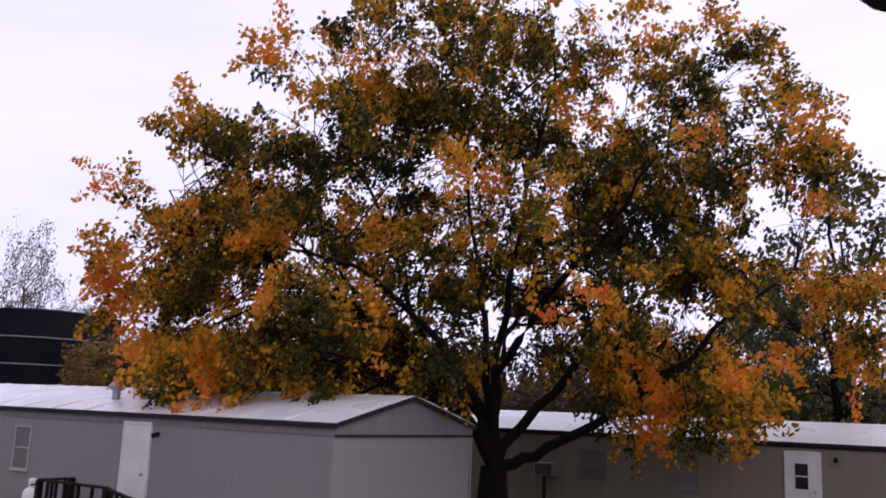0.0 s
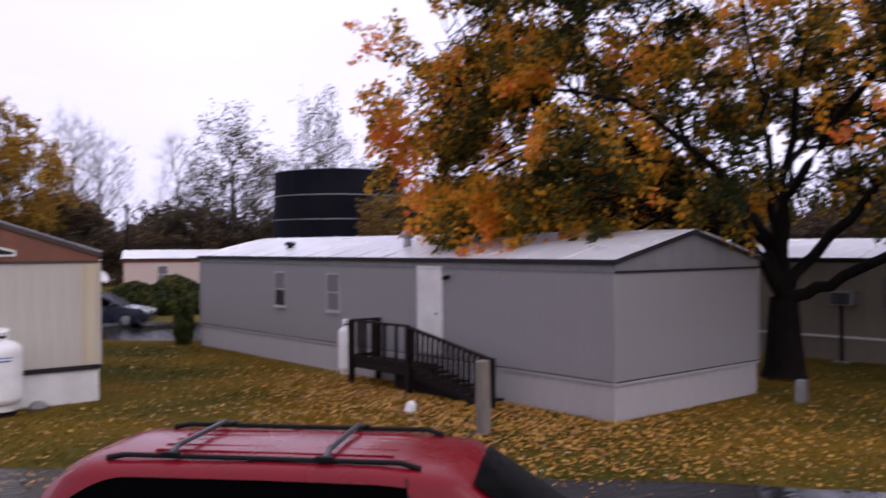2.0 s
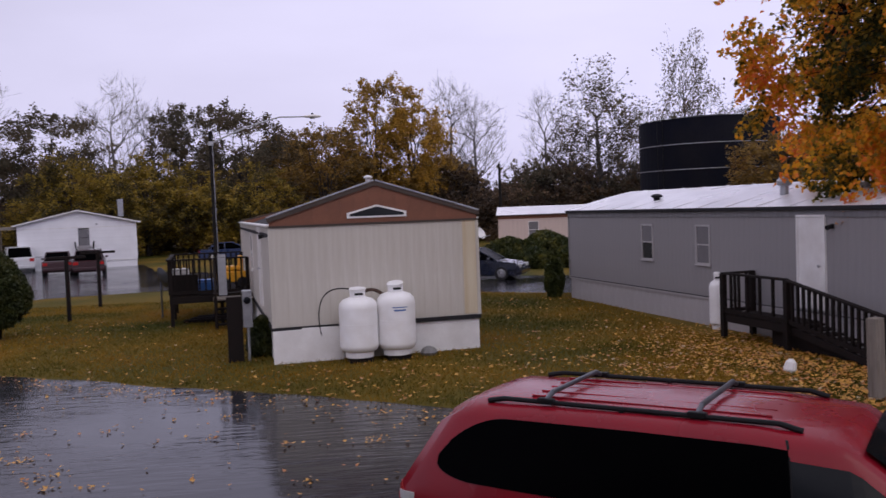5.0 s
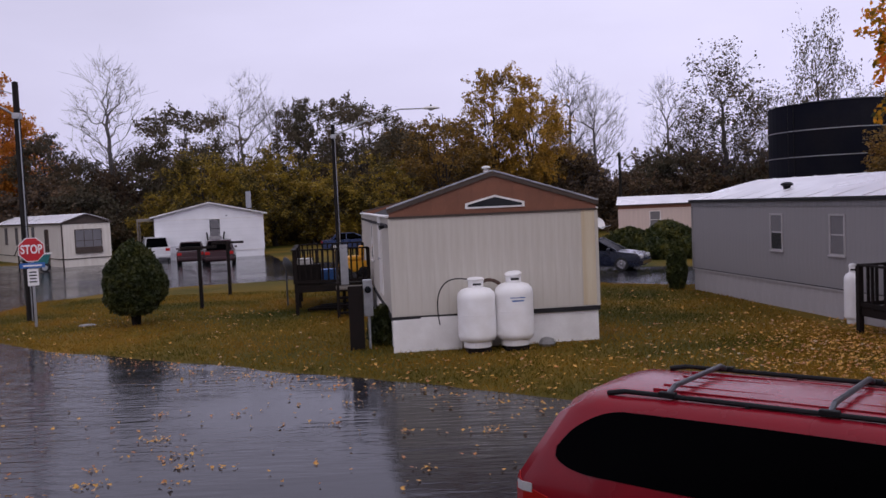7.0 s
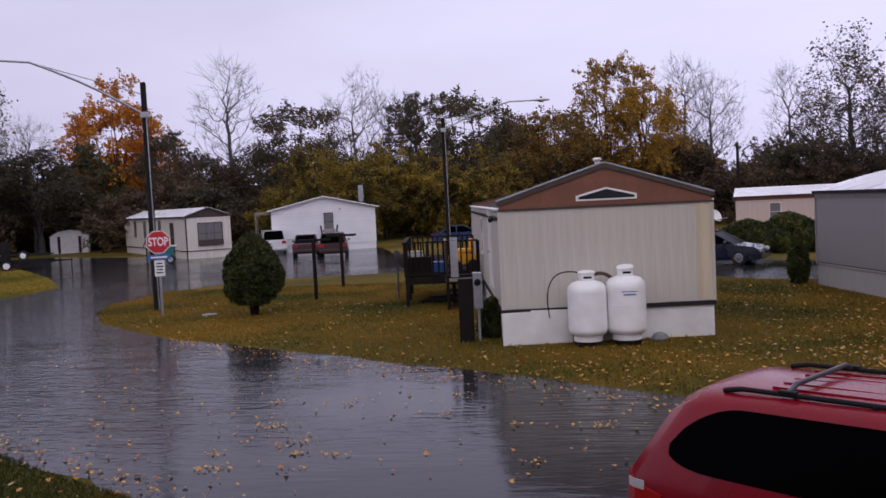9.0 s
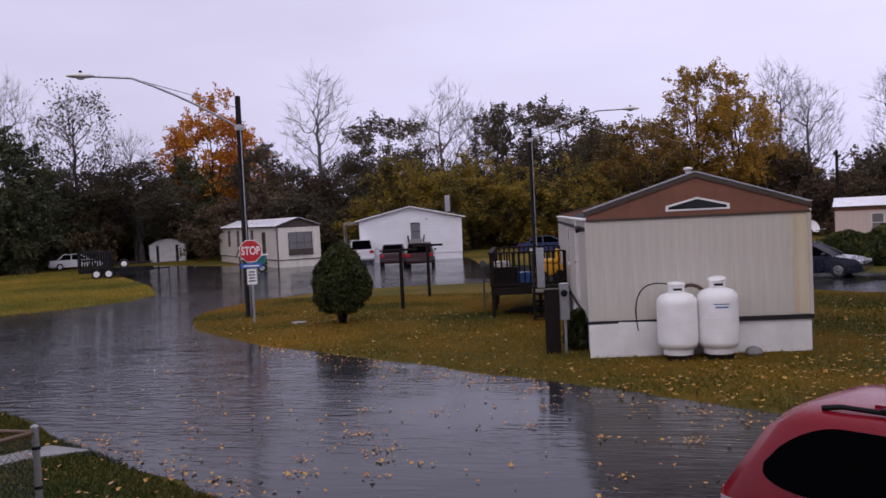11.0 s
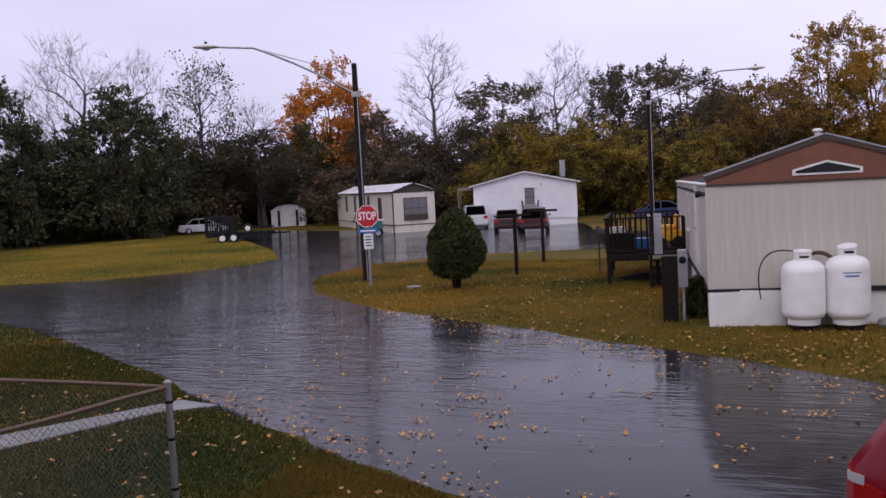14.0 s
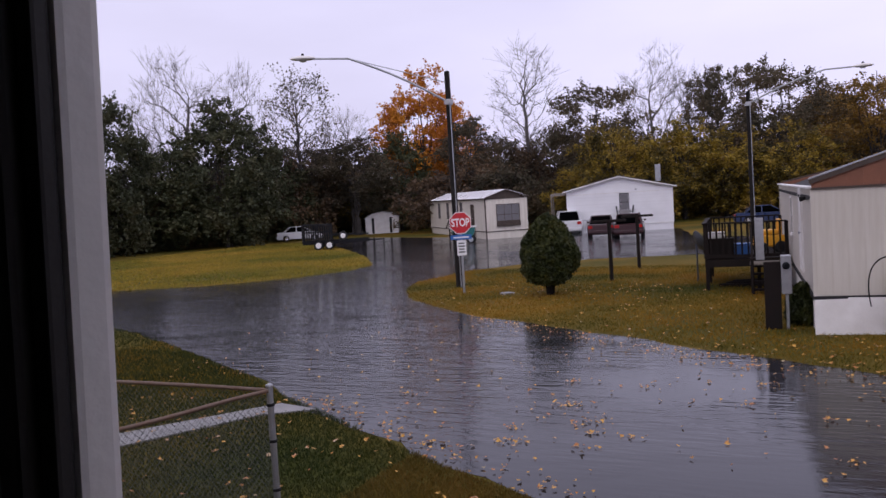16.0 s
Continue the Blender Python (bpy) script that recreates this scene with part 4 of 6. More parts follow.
wood_set("orange_tree", "bright orange autumn tree behind the bay home", ORANGE, [(27.2, 102, 17.2, 11.0), (25.4, 104, 13.0, 8)], 14, 9, 4)
wood_set("dark_tree", "tall tree with dull dark leaves in the far wood", DARK,
         [(24.1, 94, 11.4, 7), (16.2, 92, 14.8, 9), (8.7, 96, 14.8, 7), (5.0, 92, 15.2, 10.5), (31.7, 92, 9.9, 9), (34.5, 96, 10.3, 9), (2.2, 104, 12, 8), (22.4, 102, 10, 8), (18.4, 104, 10, 9)], 15, 8.6, 5)
wood_set("autumn_tree", "rust and yellow leafed tree in the far wood", AUTUMN,
         [(-0.2, 85, 12.9, 8), (2.4, 96, 12.6, 8), (-2.2, 94, 11, 8), (-7.6, 92, 9.5, 8), (7.2, 100, 10, 8), (13.2, 104, 9.5, 8), (-29.0, 58, 8.0, 6), (-32, 60, 8.6, 8), (-33, 72, 9.5, 9)], 15, 8, 6)
wood_set("golden_tree", "tall golden-leafed tree above the cream home", GOLD, [(-3.6, 88, 16.6, 6.6), (-5.9, 86, 15.2, 6.8)], 15, 7, 16)
wood_set("yellow_tree", "low yellow-leafed tree behind the white house", YELLOW,
         [(15.1, 82, 8.6, 8.5), (10.8, 84, 8.4, 9), (12.8, 80, 6.8, 7), (8.3, 84, 7.4, 9), (6.4, 82, 6.2, 8), (4.2, 82, 7.4, 8), (16.9, 84, 6.0, 7), (33.6, 100, 4.6, 9), (31.4, 102, 4.4, 8)], 9, 7.6, 7)
far_rng = random.Random(77)
under = []
for q in range(-78, 58, 2):
    for row_d, lo, hi in ((90, 5.0, 7.5), (104, 6.0, 9.0)):
        low = 0.7 if -14 < q < -10 else 1.0
        d_ = row_d + far_rng.uniform(-5, 5)
        if q < -26:
            d_ -= 16
        if 26 < q < 36 and d_ < 101:
            d_ = 101 + far_rng.uniform(0, 5)
        under.append((q + far_rng.uniform(-0.8, 0.8), d_, low * far_rng.uniform(lo, hi), far_rng.uniform(7, 10)))
wood_set("underwood", "brown tangled brush at the edge of the wood", BRUSH, under, 6, 8, 8)

# ---- minivan by the lane ----
M_RED = material("red_car_paint", (0.22, 0.005, 0.014), 0.25, vary=0.03, scale=2, fine=80, bump=0.0, spec=0.2, tint=(0.19, 0.007, 0.016), coat=0.2)
M_TINT = material("tinted_glass", (0.0008, 0.0008, 0.0012), 0.2, vary=0.05, bump=0.0, spec=0.012)
M_CLEARGLASS = material("windscreen_glass", (0.010, 0.012, 0.015), 0.12, vary=0.05, bump=0.0, spec=0.18)
M_RUBBER = material("tyre_rubber", (0.012, 0.012, 0.013), 0.8, vary=0.2, scale=8)
M_LAMP_RED = material("red_lamp_lens", (0.40, 0.012, 0.012), 0.2, vary=0.05, bump=0.0, coat=0.6)
M_LAMP_CLEAR = material("clear_lamp_lens", (0.55, 0.55, 0.56), 0.2, vary=0.05, bump=0.0, coat=0.6)
M_BAR = material("dark_bar_metal", (0.09, 0.095, 0.11), 0.4, metal=0.5, vary=0.1, scale=6)
M_CHROME = material("bright_metal", (0.6, 0.6, 0.62), 0.25, metal=1.0, vary=0.05)

VAN = [(0.0, 0.34, 1.61, 0.92, 0.60, 1.00), (0.10, 0.52, 1.688, 0.97, 0.66, 1.00), (0.9, 1.1, 1.705, 0.99, 0.68, 0.99), (2.0, 2.0, 1.715, 0.995, 0.69, 0.97), (2.9, 2.85, 1.71, 0.995, 0.69, 0.95),
       (3.6, 3.42, 1.665, 0.99, 0.67, 0.93), (4.3, 4.27, 1.08, 0.97, 0.74, 0.90), (4.75, 4.72, 0.96, 0.92, 0.70, 0.84), (5.08, 5.02, 0.78, 0.80, 0.58, 0.70)]


def van_section(i):
    a, f = VAN[min(int(i), len(VAN) - 1)], i - int(i)
    if f:
        b = VAN[int(i) + 1]
        a = tuple(p + (q - p) * f for p, q in zip(a, b))
    xb, xt, zt, hb, ht, belt = a
    return [(xb + 0.03, hb * 0.93, 0.24), (xb, hb * 0.985, 0.42), (xb, hb, 0.70), (xb, hb * 0.992, belt), (xb + (xt - xb) * 0.8, ht + 0.06, zt - 0.105 if zt > 1.3 else zt - 0.05),
            (xt, ht + 0.012, zt - 0.05 if zt > 1.3 else zt - 0.03), (xt, ht * 0.9, zt - 0.012), (xt, ht * 0.5, zt + 0.015), (xt, 0, zt + 0.025)]


def van_point(i, s, side):
    sec = van_section(i)
    k = min(int(s), len(sec) - 2)
    p = Vector(sec[k]).lerp(Vector(sec[k + 1]), s - k)
    return Vector((p.x, p.y * side, p.z))


def van_patch(i0, i1, s0, s1, side, proud, ni=12, ns=4, shape=None):
    """A pane that lies on the van's skin between stations i0 and i1; shape narrows it: (low, high) share at each share of its length."""
    bm = bmesh.new()
    grid = []
    for a in range(ni + 1):
        u = a / ni
        lo, hi = shape(u) if shape else (0, 1)
        row = []
        for b in range(ns + 1):
            i, s = i0 + (i1 - i0) * u, s0 + (s1 - s0) * (lo + (hi - lo) * b / ns)
            p = van_point(i, s, side)
            n = (van_point(i + 0.01 if i < 7.9 else i - 0.01, s, side) - p).cross(van_point(i, s + 0.01, side) - p)
            n = n.normalized() * side * (1 if i < 7.9 else -1)
            row.append(bm.verts.new(p + (n if n.y * side >= -0.3 else -n) * proud))
        grid.append(row)
    for a in range(ni):
        for b in range(ns):
            bm.faces.new((grid[a][b], grid[a + 1][b], grid[a + 1][b + 1], grid[a][b + 1]))
    bmesh.ops.recalc_face_normals(bm, faces=bm.faces[:])
    ext = bmesh.ops.extrude_face_region(bm, geom=bm.faces[:])
    for v in (e for e in ext["geom"] if isinstance(e, bmesh.types.BMVert)):
        v.co.y -= side * 0.012
    bmesh.ops.recalc_face_normals(bm, faces=bm.faces[:])
    return bm


def pane_ends(u):
    """The share of the long rear pane between its edges: a round rear end."""
    k = math.sqrt(max(0.0, 1 - max(0.0, 1 - u / 0.2) ** 2))
    return 0.10 + 0.28 * (1 - k), 0.39 + 0.51 * k


def wheel(parent, x, y, r, width, rim_mat=None):
    prof = [(r * 0.62, -width / 2), (r * 0.93, -width / 2), (r, -width * 0.32), (r, width * 0.32), (r * 0.93, width / 2), (r * 0.62, width / 2)]
    ty = part("wheel", lathe(prof, 24), M_RUBBER, parent, smooth=False)
    ty.matrix_basis = pose(x, y, r, 90)
    bm = lathe([(r * 0.60, -width * 0.4), (r * 0.62, width * 0.505), (r * 0.56, width * 0.53), (r * 0.22, width * 0.51), (r * 0.16, width * 0.56)], 20)
    o = part("rim", bm, rim_mat or M_CHROME, ty)
    if y < 0:
        o.matrix_basis = pose(0, 0, 0, 0, 0, 0)
    else:
        o.matrix_basis = pose(0, 0, 0, 180)
    return ty


def build_van():
    van = thing("minivan", "dark red minivan with black roof rails, wet with rain", "car", pose(1.12, 8.0, 0, 0, 0, -39.6))
    bm = bmesh.new()
    ni = 32
    rows = []
    n = len(van_section(0))
    for a in range(ni + 1):
        i = (len(VAN) - 1) * a / ni
        left = [bm.verts.new(van_point(i, s, -1)) for s in range(n)]
        right = [bm.verts.new(van_point(i, s, 1)) for s in range(n - 2, -1, -1)]
        rows.append(left + right)
    for a, b in zip(rows, rows[1:]):
        for k in range(len(a) - 1):
            bm.faces.new((a[k], b[k], b[k + 1], a[k + 1]))
    for r in (rows[0], rows[-1]):
        bm.faces.new(r)
    bmesh.ops.recalc_face_normals(bm, faces=bm.faces[:])
    body = part("body", bm, M_RED, van, smooth=True)
    body.modifiers.new("edges", "EDGE_SPLIT").split_angle = radians(38)
    for side in (-1, 1):
        part("side_window", van_patch(1.14, 4.35, 3.08, 4.10, side, 0.007, 60, 8, pane_ends), M_TINT, van, "dark tinted glass")
        part("front_window", van_patch(4.37, 5.75, 3.1, 4.1, side, 0.006, 14, 6, lambda u: (0.10, 0.80 - 0.22 * max(0, u - 0.5))), M_CLEARGLASS, van)
        tl = part("tail_light", van_patch(0.02, 1.3, 1.9, 3.06, side, 0.012, 10, 4, lambda u: (0.35 * u, 1.0 - 0.4 * u * u)), M_LAMP_RED, van)
        part("reversing_light", van_patch(0.25, 1.1, 2.66, 2.9, side, 0.018, 5, 2), M_LAMP_CLEAR, tl)
        part("headlight", van_patch(7.1, 7.9, 2.6, 3.3, side, 0.012, 5, 3), M_LAMP_CLEAR, van)
        part("side_moulding", van_patch(0.4, 6.4, 1.75, 1.98, side, 0.012, 20, 1), M_BLACK, van)
        part("door_seam", van_patch(4.34, 4.37, 1.2, 5.0, side, 0.003, 1, 10), M_BLACK, van)
        y = side * 0.585
        rail = part("roof_rail", tubes(((0.84, y, 1.728), (3.0, y, 1.728), 0.02), ((0.70, y, 1.70), (0.85, y, 1.728), 0.022), ((2.99, y, 1.728), (3.14, y, 1.69), 0.022),
                                       ((1.85, y, 1.70), (1.85, y, 1.728), 0.026), sides=8), M_BLACK, van)
        part("sill", boxes((0.5, side * 0.86, 0.2, 4.2, side * 0.96, 0.36), bevel=0.02), M_RED, van)
        wheel(van, 1.0, side * 0.86, 0.33, 0.21)
        wheel(van, 4.02, side * 0.86, 0.33, 0.21)
        part("wheel_arch", tubes(*[((1.0 + 0.40 * math.cos(q), side * 0.955, 0.33 + 0.40 * math.sin(q)), (1.0 + 0.40 * math.cos(q + 0.26), side * 0.955, 0.33 + 0.40 * math.sin(q + 0.26)), 0.045) for q in [k * 0.26 for k in range(12)]], sides=6), M_BLACK, van)
        part("wheel_arch", tubes(*[((4.02 + 0.40 * math.cos(q), side * 0.955, 0.33 + 0.40 * math.sin(q)), (4.02 + 0.40 * math.cos(q + 0.26), side * 0.955, 0.33 + 0.40 * math.sin(q + 0.26)), 0.045) for q in [k * 0.26 for k in range(12)]], sides=6), M_BLACK, van)
        mr = part("wing_mirror", boxes((3.62, side * 1.0, 0.98, 3.72, side * 1.22, 1.14), bevel=0.03), M_RED, van)
        for hx in (2.75, 3.55):
            part("door_handle", boxes((hx - 0.09, side * 0.985, 0.86, hx + 0.09, side * 1.015, 0.90), bevel=0.008), M_RED, van)
    for bx in (1.22, 2.42):
        bm = tubes(((bx, -0.46, 1.785), (bx, 0.46, 1.785), 0.022), ((bx, -0.585, 1.74), (bx, -0.45, 1.785), 0.022), ((bx, 0.45, 1.785), (bx, 0.585, 1.74), 0.022), sides=8)
        cb = part("crossbar", bm, M_BAR, van, "dark grey metal crossbar")
        for y in (-0.585, 0.585):
            part("clamp", boxes((bx - 0.07, y - 0.03, 1.715, bx + 0.07, y + 0.03, 1.762), bevel=0.012), M_BLACK, cb)
    for y in (-0.38, -0.19, 0.0, 0.19, 0.38):
        part("roof_rib", boxes((1.0, y - 0.011, 1.70, 2.9, y + 0.011, 1.7345), bevel=0.006), M_RED, van)
    bm = bmesh.new()
    g = [[bm.verts.new(van_point(5.12 + 0.80 * u / 6, 8, 1) * 1.0 + Vector((0.006, (van_section(5.12 + 0.8 * u / 6)[6][1] * 1.02) * w / 3, 0.012 - 0.02 * abs(w / 3) ** 2))) for w in range(-3, 4)] for u in range(7)]
    for a in range(6):
        for b in range(6):
            bm.faces.new((g[a][b], g[a + 1][b], g[a + 1][b + 1], g[a][b + 1]))
    bmesh.ops.solidify(bm, geom=bm.faces[:], thickness=0.01)
    bmesh.ops.recalc_face_normals(bm, faces=bm.faces[:])
    ws = part("windscreen", bm, M_CLEARGLASS, van)
    part("wiper", tubes(((4.20, -0.5, 1.12), (3.98, 0.05, 1.30), 0.012), ((4.20, 0.05, 1.12), (4.0, 0.55, 1.28), 0.012)), M_BLACK, van)
    part("cowl", boxes((4.15, -0.72, 1.04, 4.31, 0.72, 1.09), bevel=0.015), M_BLACK, van)
    part("rear_window", boxes((0.06, -0.6, 1.06, 0.10, 0.6, 1.5), bevel=0.01), M_TINT, van).matrix_basis = pose(0.03, 0, 0.08, 0, 0, 0) @ pose(0, 0, 1.0) @ pose(0, 0, 0, 0, 35) @ pose(0, 0, -1.0)
    part("bumper", boxes((-0.06, -0.86, 0.36, 0.16, 0.86, 0.62), bevel=0.05), M_RED, van)
    part("front_bumper", boxes((4.96, -0.72, 0.3, 5.16, 0.72, 0.58), bevel=0.05), M_RED, van)
    return van


build_van()

# ---- other parked cars ----


def build_car(label, m, paint, length=4.6, width=1.75, height=1.42, kind="saloon", group="parked cars"):
    """A plain car: origin under its middle, x forward."""
    car = thing("car", label, "car", m, group)
    L, W, Hh = length / 2, width / 2, height
    tall = kind != "saloon"
    belt = Hh * (0.62 if tall else 0.64)
    body_out = [(-L, 0.45), (-L + 0.02, belt * 0.92), (-L + 0.15, belt), (L * 0.42, belt), (L - 0.25, belt * 0.84), (L - 0.02, belt * 0.66), (L, 0.42), (L - 0.1, 0.2), (-L + 0.1, 0.22)]
    bm = prism(body_out, -W, W)
    bmesh.ops.bevel(bm, geom=[e for e in bm.edges], offset=0.05, segments=2, affect="EDGES", clamp_overlap=True)
    part("body", bm, paint, car)
    back = -L + 0.12 if tall else -L + 0.75
    cabin = [(back, belt - 0.03), (back + (0.12 if tall else 0.55), Hh), (L * 0.12, Hh), (L * 0.52, belt - 0.03)]
    bm = prism(cabin, -W * 0.86, W * 0.86)
    for v in bm.verts:
        if v.co.z > belt:
            v.co.y *= 0.84
    bmesh.ops.bevel(bm, geom=bm.edges[:], offset=0.04, segments=2, affect="EDGES", clamp_overlap=True)
    part("cabin", bm, M_TINT, car, "dark window glass")
    x0, x1 = cabin[1][0], cabin[2][0]
    part("roof", boxes((x0 - 0.04, -W * 0.73, Hh - 0.04, x1 + 0.06, W * 0.73, Hh + 0.015), bevel=0.015), paint, car)
    for side in (-1, 1):
        for xa, xb in ((x1, cabin[3][0] - 0.02), (x0, cabin[0][0] + 0.04), ((x0 + x1) / 2, (x0 + x1) / 2)):
            part("pillar", tubes(((xa, side * W * 0.725, Hh - 0.02), (xb, side * W * 0.865, belt), 0.04), sides=6), paint, car)
        for wx in (-L * 0.6, L * 0.62):
            wheel(car, wx, side * (W - 0.08), 0.31, 0.2)
        part("headlight", boxes((L - 0.16, side * W * 0.55, belt * 0.62, L - 0.015, side * W * 0.93, belt * 0.78), bevel=0.03), M_LAMP_CLEAR, car)
        part("tail_light", boxes((-L - 0.005, side * W * 0.62, belt * 0.70, -L + 0.1, side * W * 0.95, belt * 0.9), bevel=0.02), M_LAMP_RED, car)
        part("wing_mirror", boxes((L * 0.36, side * W * 0.98, belt, L * 0.42, side * (W + 0.15), belt + 0.12), bevel=0.03), paint, car)
    part("bumper", boxes((-L - 0.05, -W * 0.94, 0.32, -L + 0.1, W * 0.94, 0.52), bevel=0.03), paint, car)
    part("bumper", boxes((L - 0.1, -W * 0.94, 0.28, L + 0.04, W * 0.94, 0.48), bevel=0.03), paint, car)
    return car


M_NAVY = material("dark_blue_paint", (0.008, 0.012, 0.03), 0.25, vary=0.05, bump=0.0, coat=0.8)
M_SILVER = material("white_car_paint", (0.6, 0.6, 0.62), 0.3, vary=0.04, bump=0.0, coat=0.6)
M_MAROON = material("maroon_paint", (0.03, 0.004, 0.007), 0.35, vary=0.05, bump=0.0, coat=0.6)
M_BLUEPAINT = material("blue_car_paint", (0.012, 0.03, 0.10), 0.3, vary=0.05, bump=0.0, coat=0.6)
build_car("dark blue saloon car parked on the wet lane", pose(6.75, 39.6, 0, 0, 0, -26), M_NAVY, 4.7, 1.8, 1.42)
build_car("white saloon car beside the cream home", pose(3.8, 35.8, 0, 0, 0, -6), M_SILVER, 4.6, 1.75, 1.4)
build_car("maroon hatchback parked before the white house", pose(-17.0, 59.2, 0, 0, 0, 104), M_MAROON, 4.3, 1.75, 1.45)
build_car("dark maroon estate car parked before the white house", pose(-14.8, 58.2, 0, 0, 0, 102), M_MAROON, 4.6, 1.85, 1.55, "estate")
build_car("white estate car beside the white house", pose(-21.2, 64.5, 0, 0, 0, 112), M_SILVER, 4.6, 1.85, 1.75, "estate")
build_car("dark blue saloon car on the far lane", pose(-7.4, 70, -0.1, 0, 0, 10), M_BLUEPAINT, 4.6, 1.8, 1.4)
build_car("white car far off at the wood's edge", pose(-51.0, 71.5, 0, 0, 0, 40), M_SILVER, 4.5, 1.75, 1.4)

# ---- propane tanks ----
M_TANK = material("white_tank_enamel", (0.88, 0.88, 0.89), 0.35, vary=0.03, scale=3, fine=25, bump=0.03, tint=(0.80, 0.79, 0.78))
M_RUST = material("rusty_iron", (0.09, 0.05, 0.035), 0.8, vary=0.3, scale=10)
M_BLUE = material("sign_blue", (0.03, 0.13, 0.42), 0.4, vary=0.06)


def propane_tank(label, m, r, h, lean_lid=False, mark=True):
    t = thing("propane_tank", label, "gas tank", m, "propane tanks")
    foot = 0.10
    part("foot_ring", lathe([(r * 0.72, 0), (r * 0.74, 0.02), (r * 0.74, foot + 0.08), (r * 0.70, foot + 0.08)], 28), M_TANK, t)
    body = [(r * 0.55, foot), (r * 0.9, foot + r * 0.12), (r, foot + r * 0.34), (r, foot + r * 0.40), (r, h * 0.465), (r, h * 0.47), (r * 1.006, h * 0.475), (r * 1.006, h * 0.485), (r, h * 0.49), (r, h * 0.495), (r, h * 0.70), (r, h * 0.715), (r * 0.96, h * 0.78), (r * 0.78, h * 0.835), (r * 0.45, h * 0.865), (r * 0.1, h * 0.87)]
    part("body", lathe(body, 36), M_TANK, t, smooth=True)
    col = part("collar", lathe([(r * 0.40, h * 0.85), (r * 0.41, h * 0.97), (r * 0.37, h * 0.97), (r * 0.36, h * 0.85)], 24), M_TANK, t)
    part("valve", tubes(((0, 0, h * 0.86), (0, 0, h * 0.95), 0.03), ((0, 0, h * 0.92), (0.12, 0, h * 0.92), 0.02)), M_CHROME, col)
    lid = part("lid", lathe([(r * 0.44, 0), (r * 0.45, 0.03), (r * 0.38, 0.06), (r * 0.15, 0.075)], 24), M_TANK, t)
    lid.matrix_basis = pose(0, 0, h * 0.965, 8 if lean_lid else 0, -6 if lean_lid else 0)
    part("handle_slot", boxes((-0.09, -r * 0.415, h * 0.90, 0.09, -r * 0.395, h * 0.93), bevel=0.008), M_BLACK, t)
    if mark:
        bm = bmesh.new()
        for z, w in ((h * 0.665, 0.34), (h * 0.62, 0.26)):
            for k in range(8):
                q0, q1 = -math.pi / 2 + (k - 4) / 8 * w / r * 1.0, -math.pi / 2 + (k - 3) / 8 * w / r * 1.0
                vs = [bm.verts.new(((r + 0.004) * math.cos(q), (r + 0.004) * math.sin(q), zz)) for q, zz in ((q0, z), (q1, z), (q1, z + (0.018 if w > 0.3 else 0.03)), (q0, z + (0.018 if w > 0.3 else 0.03)))]
                bm.faces.new(vs)
        part("label", bm, M_BLUE, t)
    return t


for (tx, ty, hh, ll, mk) in ((0.66, 19.33, 1.52, False, False), (1.50, 19.42, 1.60, True, True)):
    bl = tagged(part("timber_block", boxes((-0.26, -0.24, 0, 0.26, 0.26, 0.11), bevel=0.01), M_DARKWOOD), "dark timber block under a gas tank", "block")
    bl.matrix_basis = pose(tx, ty, 0, 0, 0, 7.5)
    propane_tank("large white upright propane tank by the cream home", pose(tx, ty, 0.11, 0, 0, 7.5), 0.425, hh, ll, mk)
hose = bmesh.new()
hp = [Vector((0.52 - 0.72 * math.sin(1.9 * k / 16), 19.30 + 0.20 * k / 16, 1.60 + 0.10 * math.sin(math.pi * k / 16) - 1.0 * (k / 16) ** 2.2)) for k in range(17)]
for a, b in zip(hp, hp[1:]):
    tube(hose, a, b, 0.014, sides=6)
wide_hose = bmesh.new()
wp = [Vector((0.80 + 0.55 * k / 8, 19.52, 1.52 + 0.07 * math.sin(math.pi * k / 8) - 0.22 * (k / 8) ** 2)) for k in range(9)]
for a, b in zip(wp, wp[1:]):
    tube(wide_hose, a, b, 0.04, sides=8)
tagged(part("regulator_hose", wide_hose, M_RUST), "thick dark pipe bent between the two gas tanks", "pipe")
tagged(part("gas_hose", hose, M_BLACK), "thin black gas hose looping from tank to wall", "hose")
propane_tank("tall white gas cylinder beside the wooden landing", pose(9.72, 20.95, 0.0, 0, 0, 0), 0.20, 1.42, False, False)
tagged(part("rock", (lambda b: b)(lathe([(0.16, 0), (0.2, 0.07), (0.15, 0.16), (0.05, 0.2)], 9)), M_CONCRETE), "grey stone against the white skirting", "stone").matrix_basis = pose(2.22, 19.65, 0, 0, 0, 30)

# ---- wooden landing with steps on the grey home ----


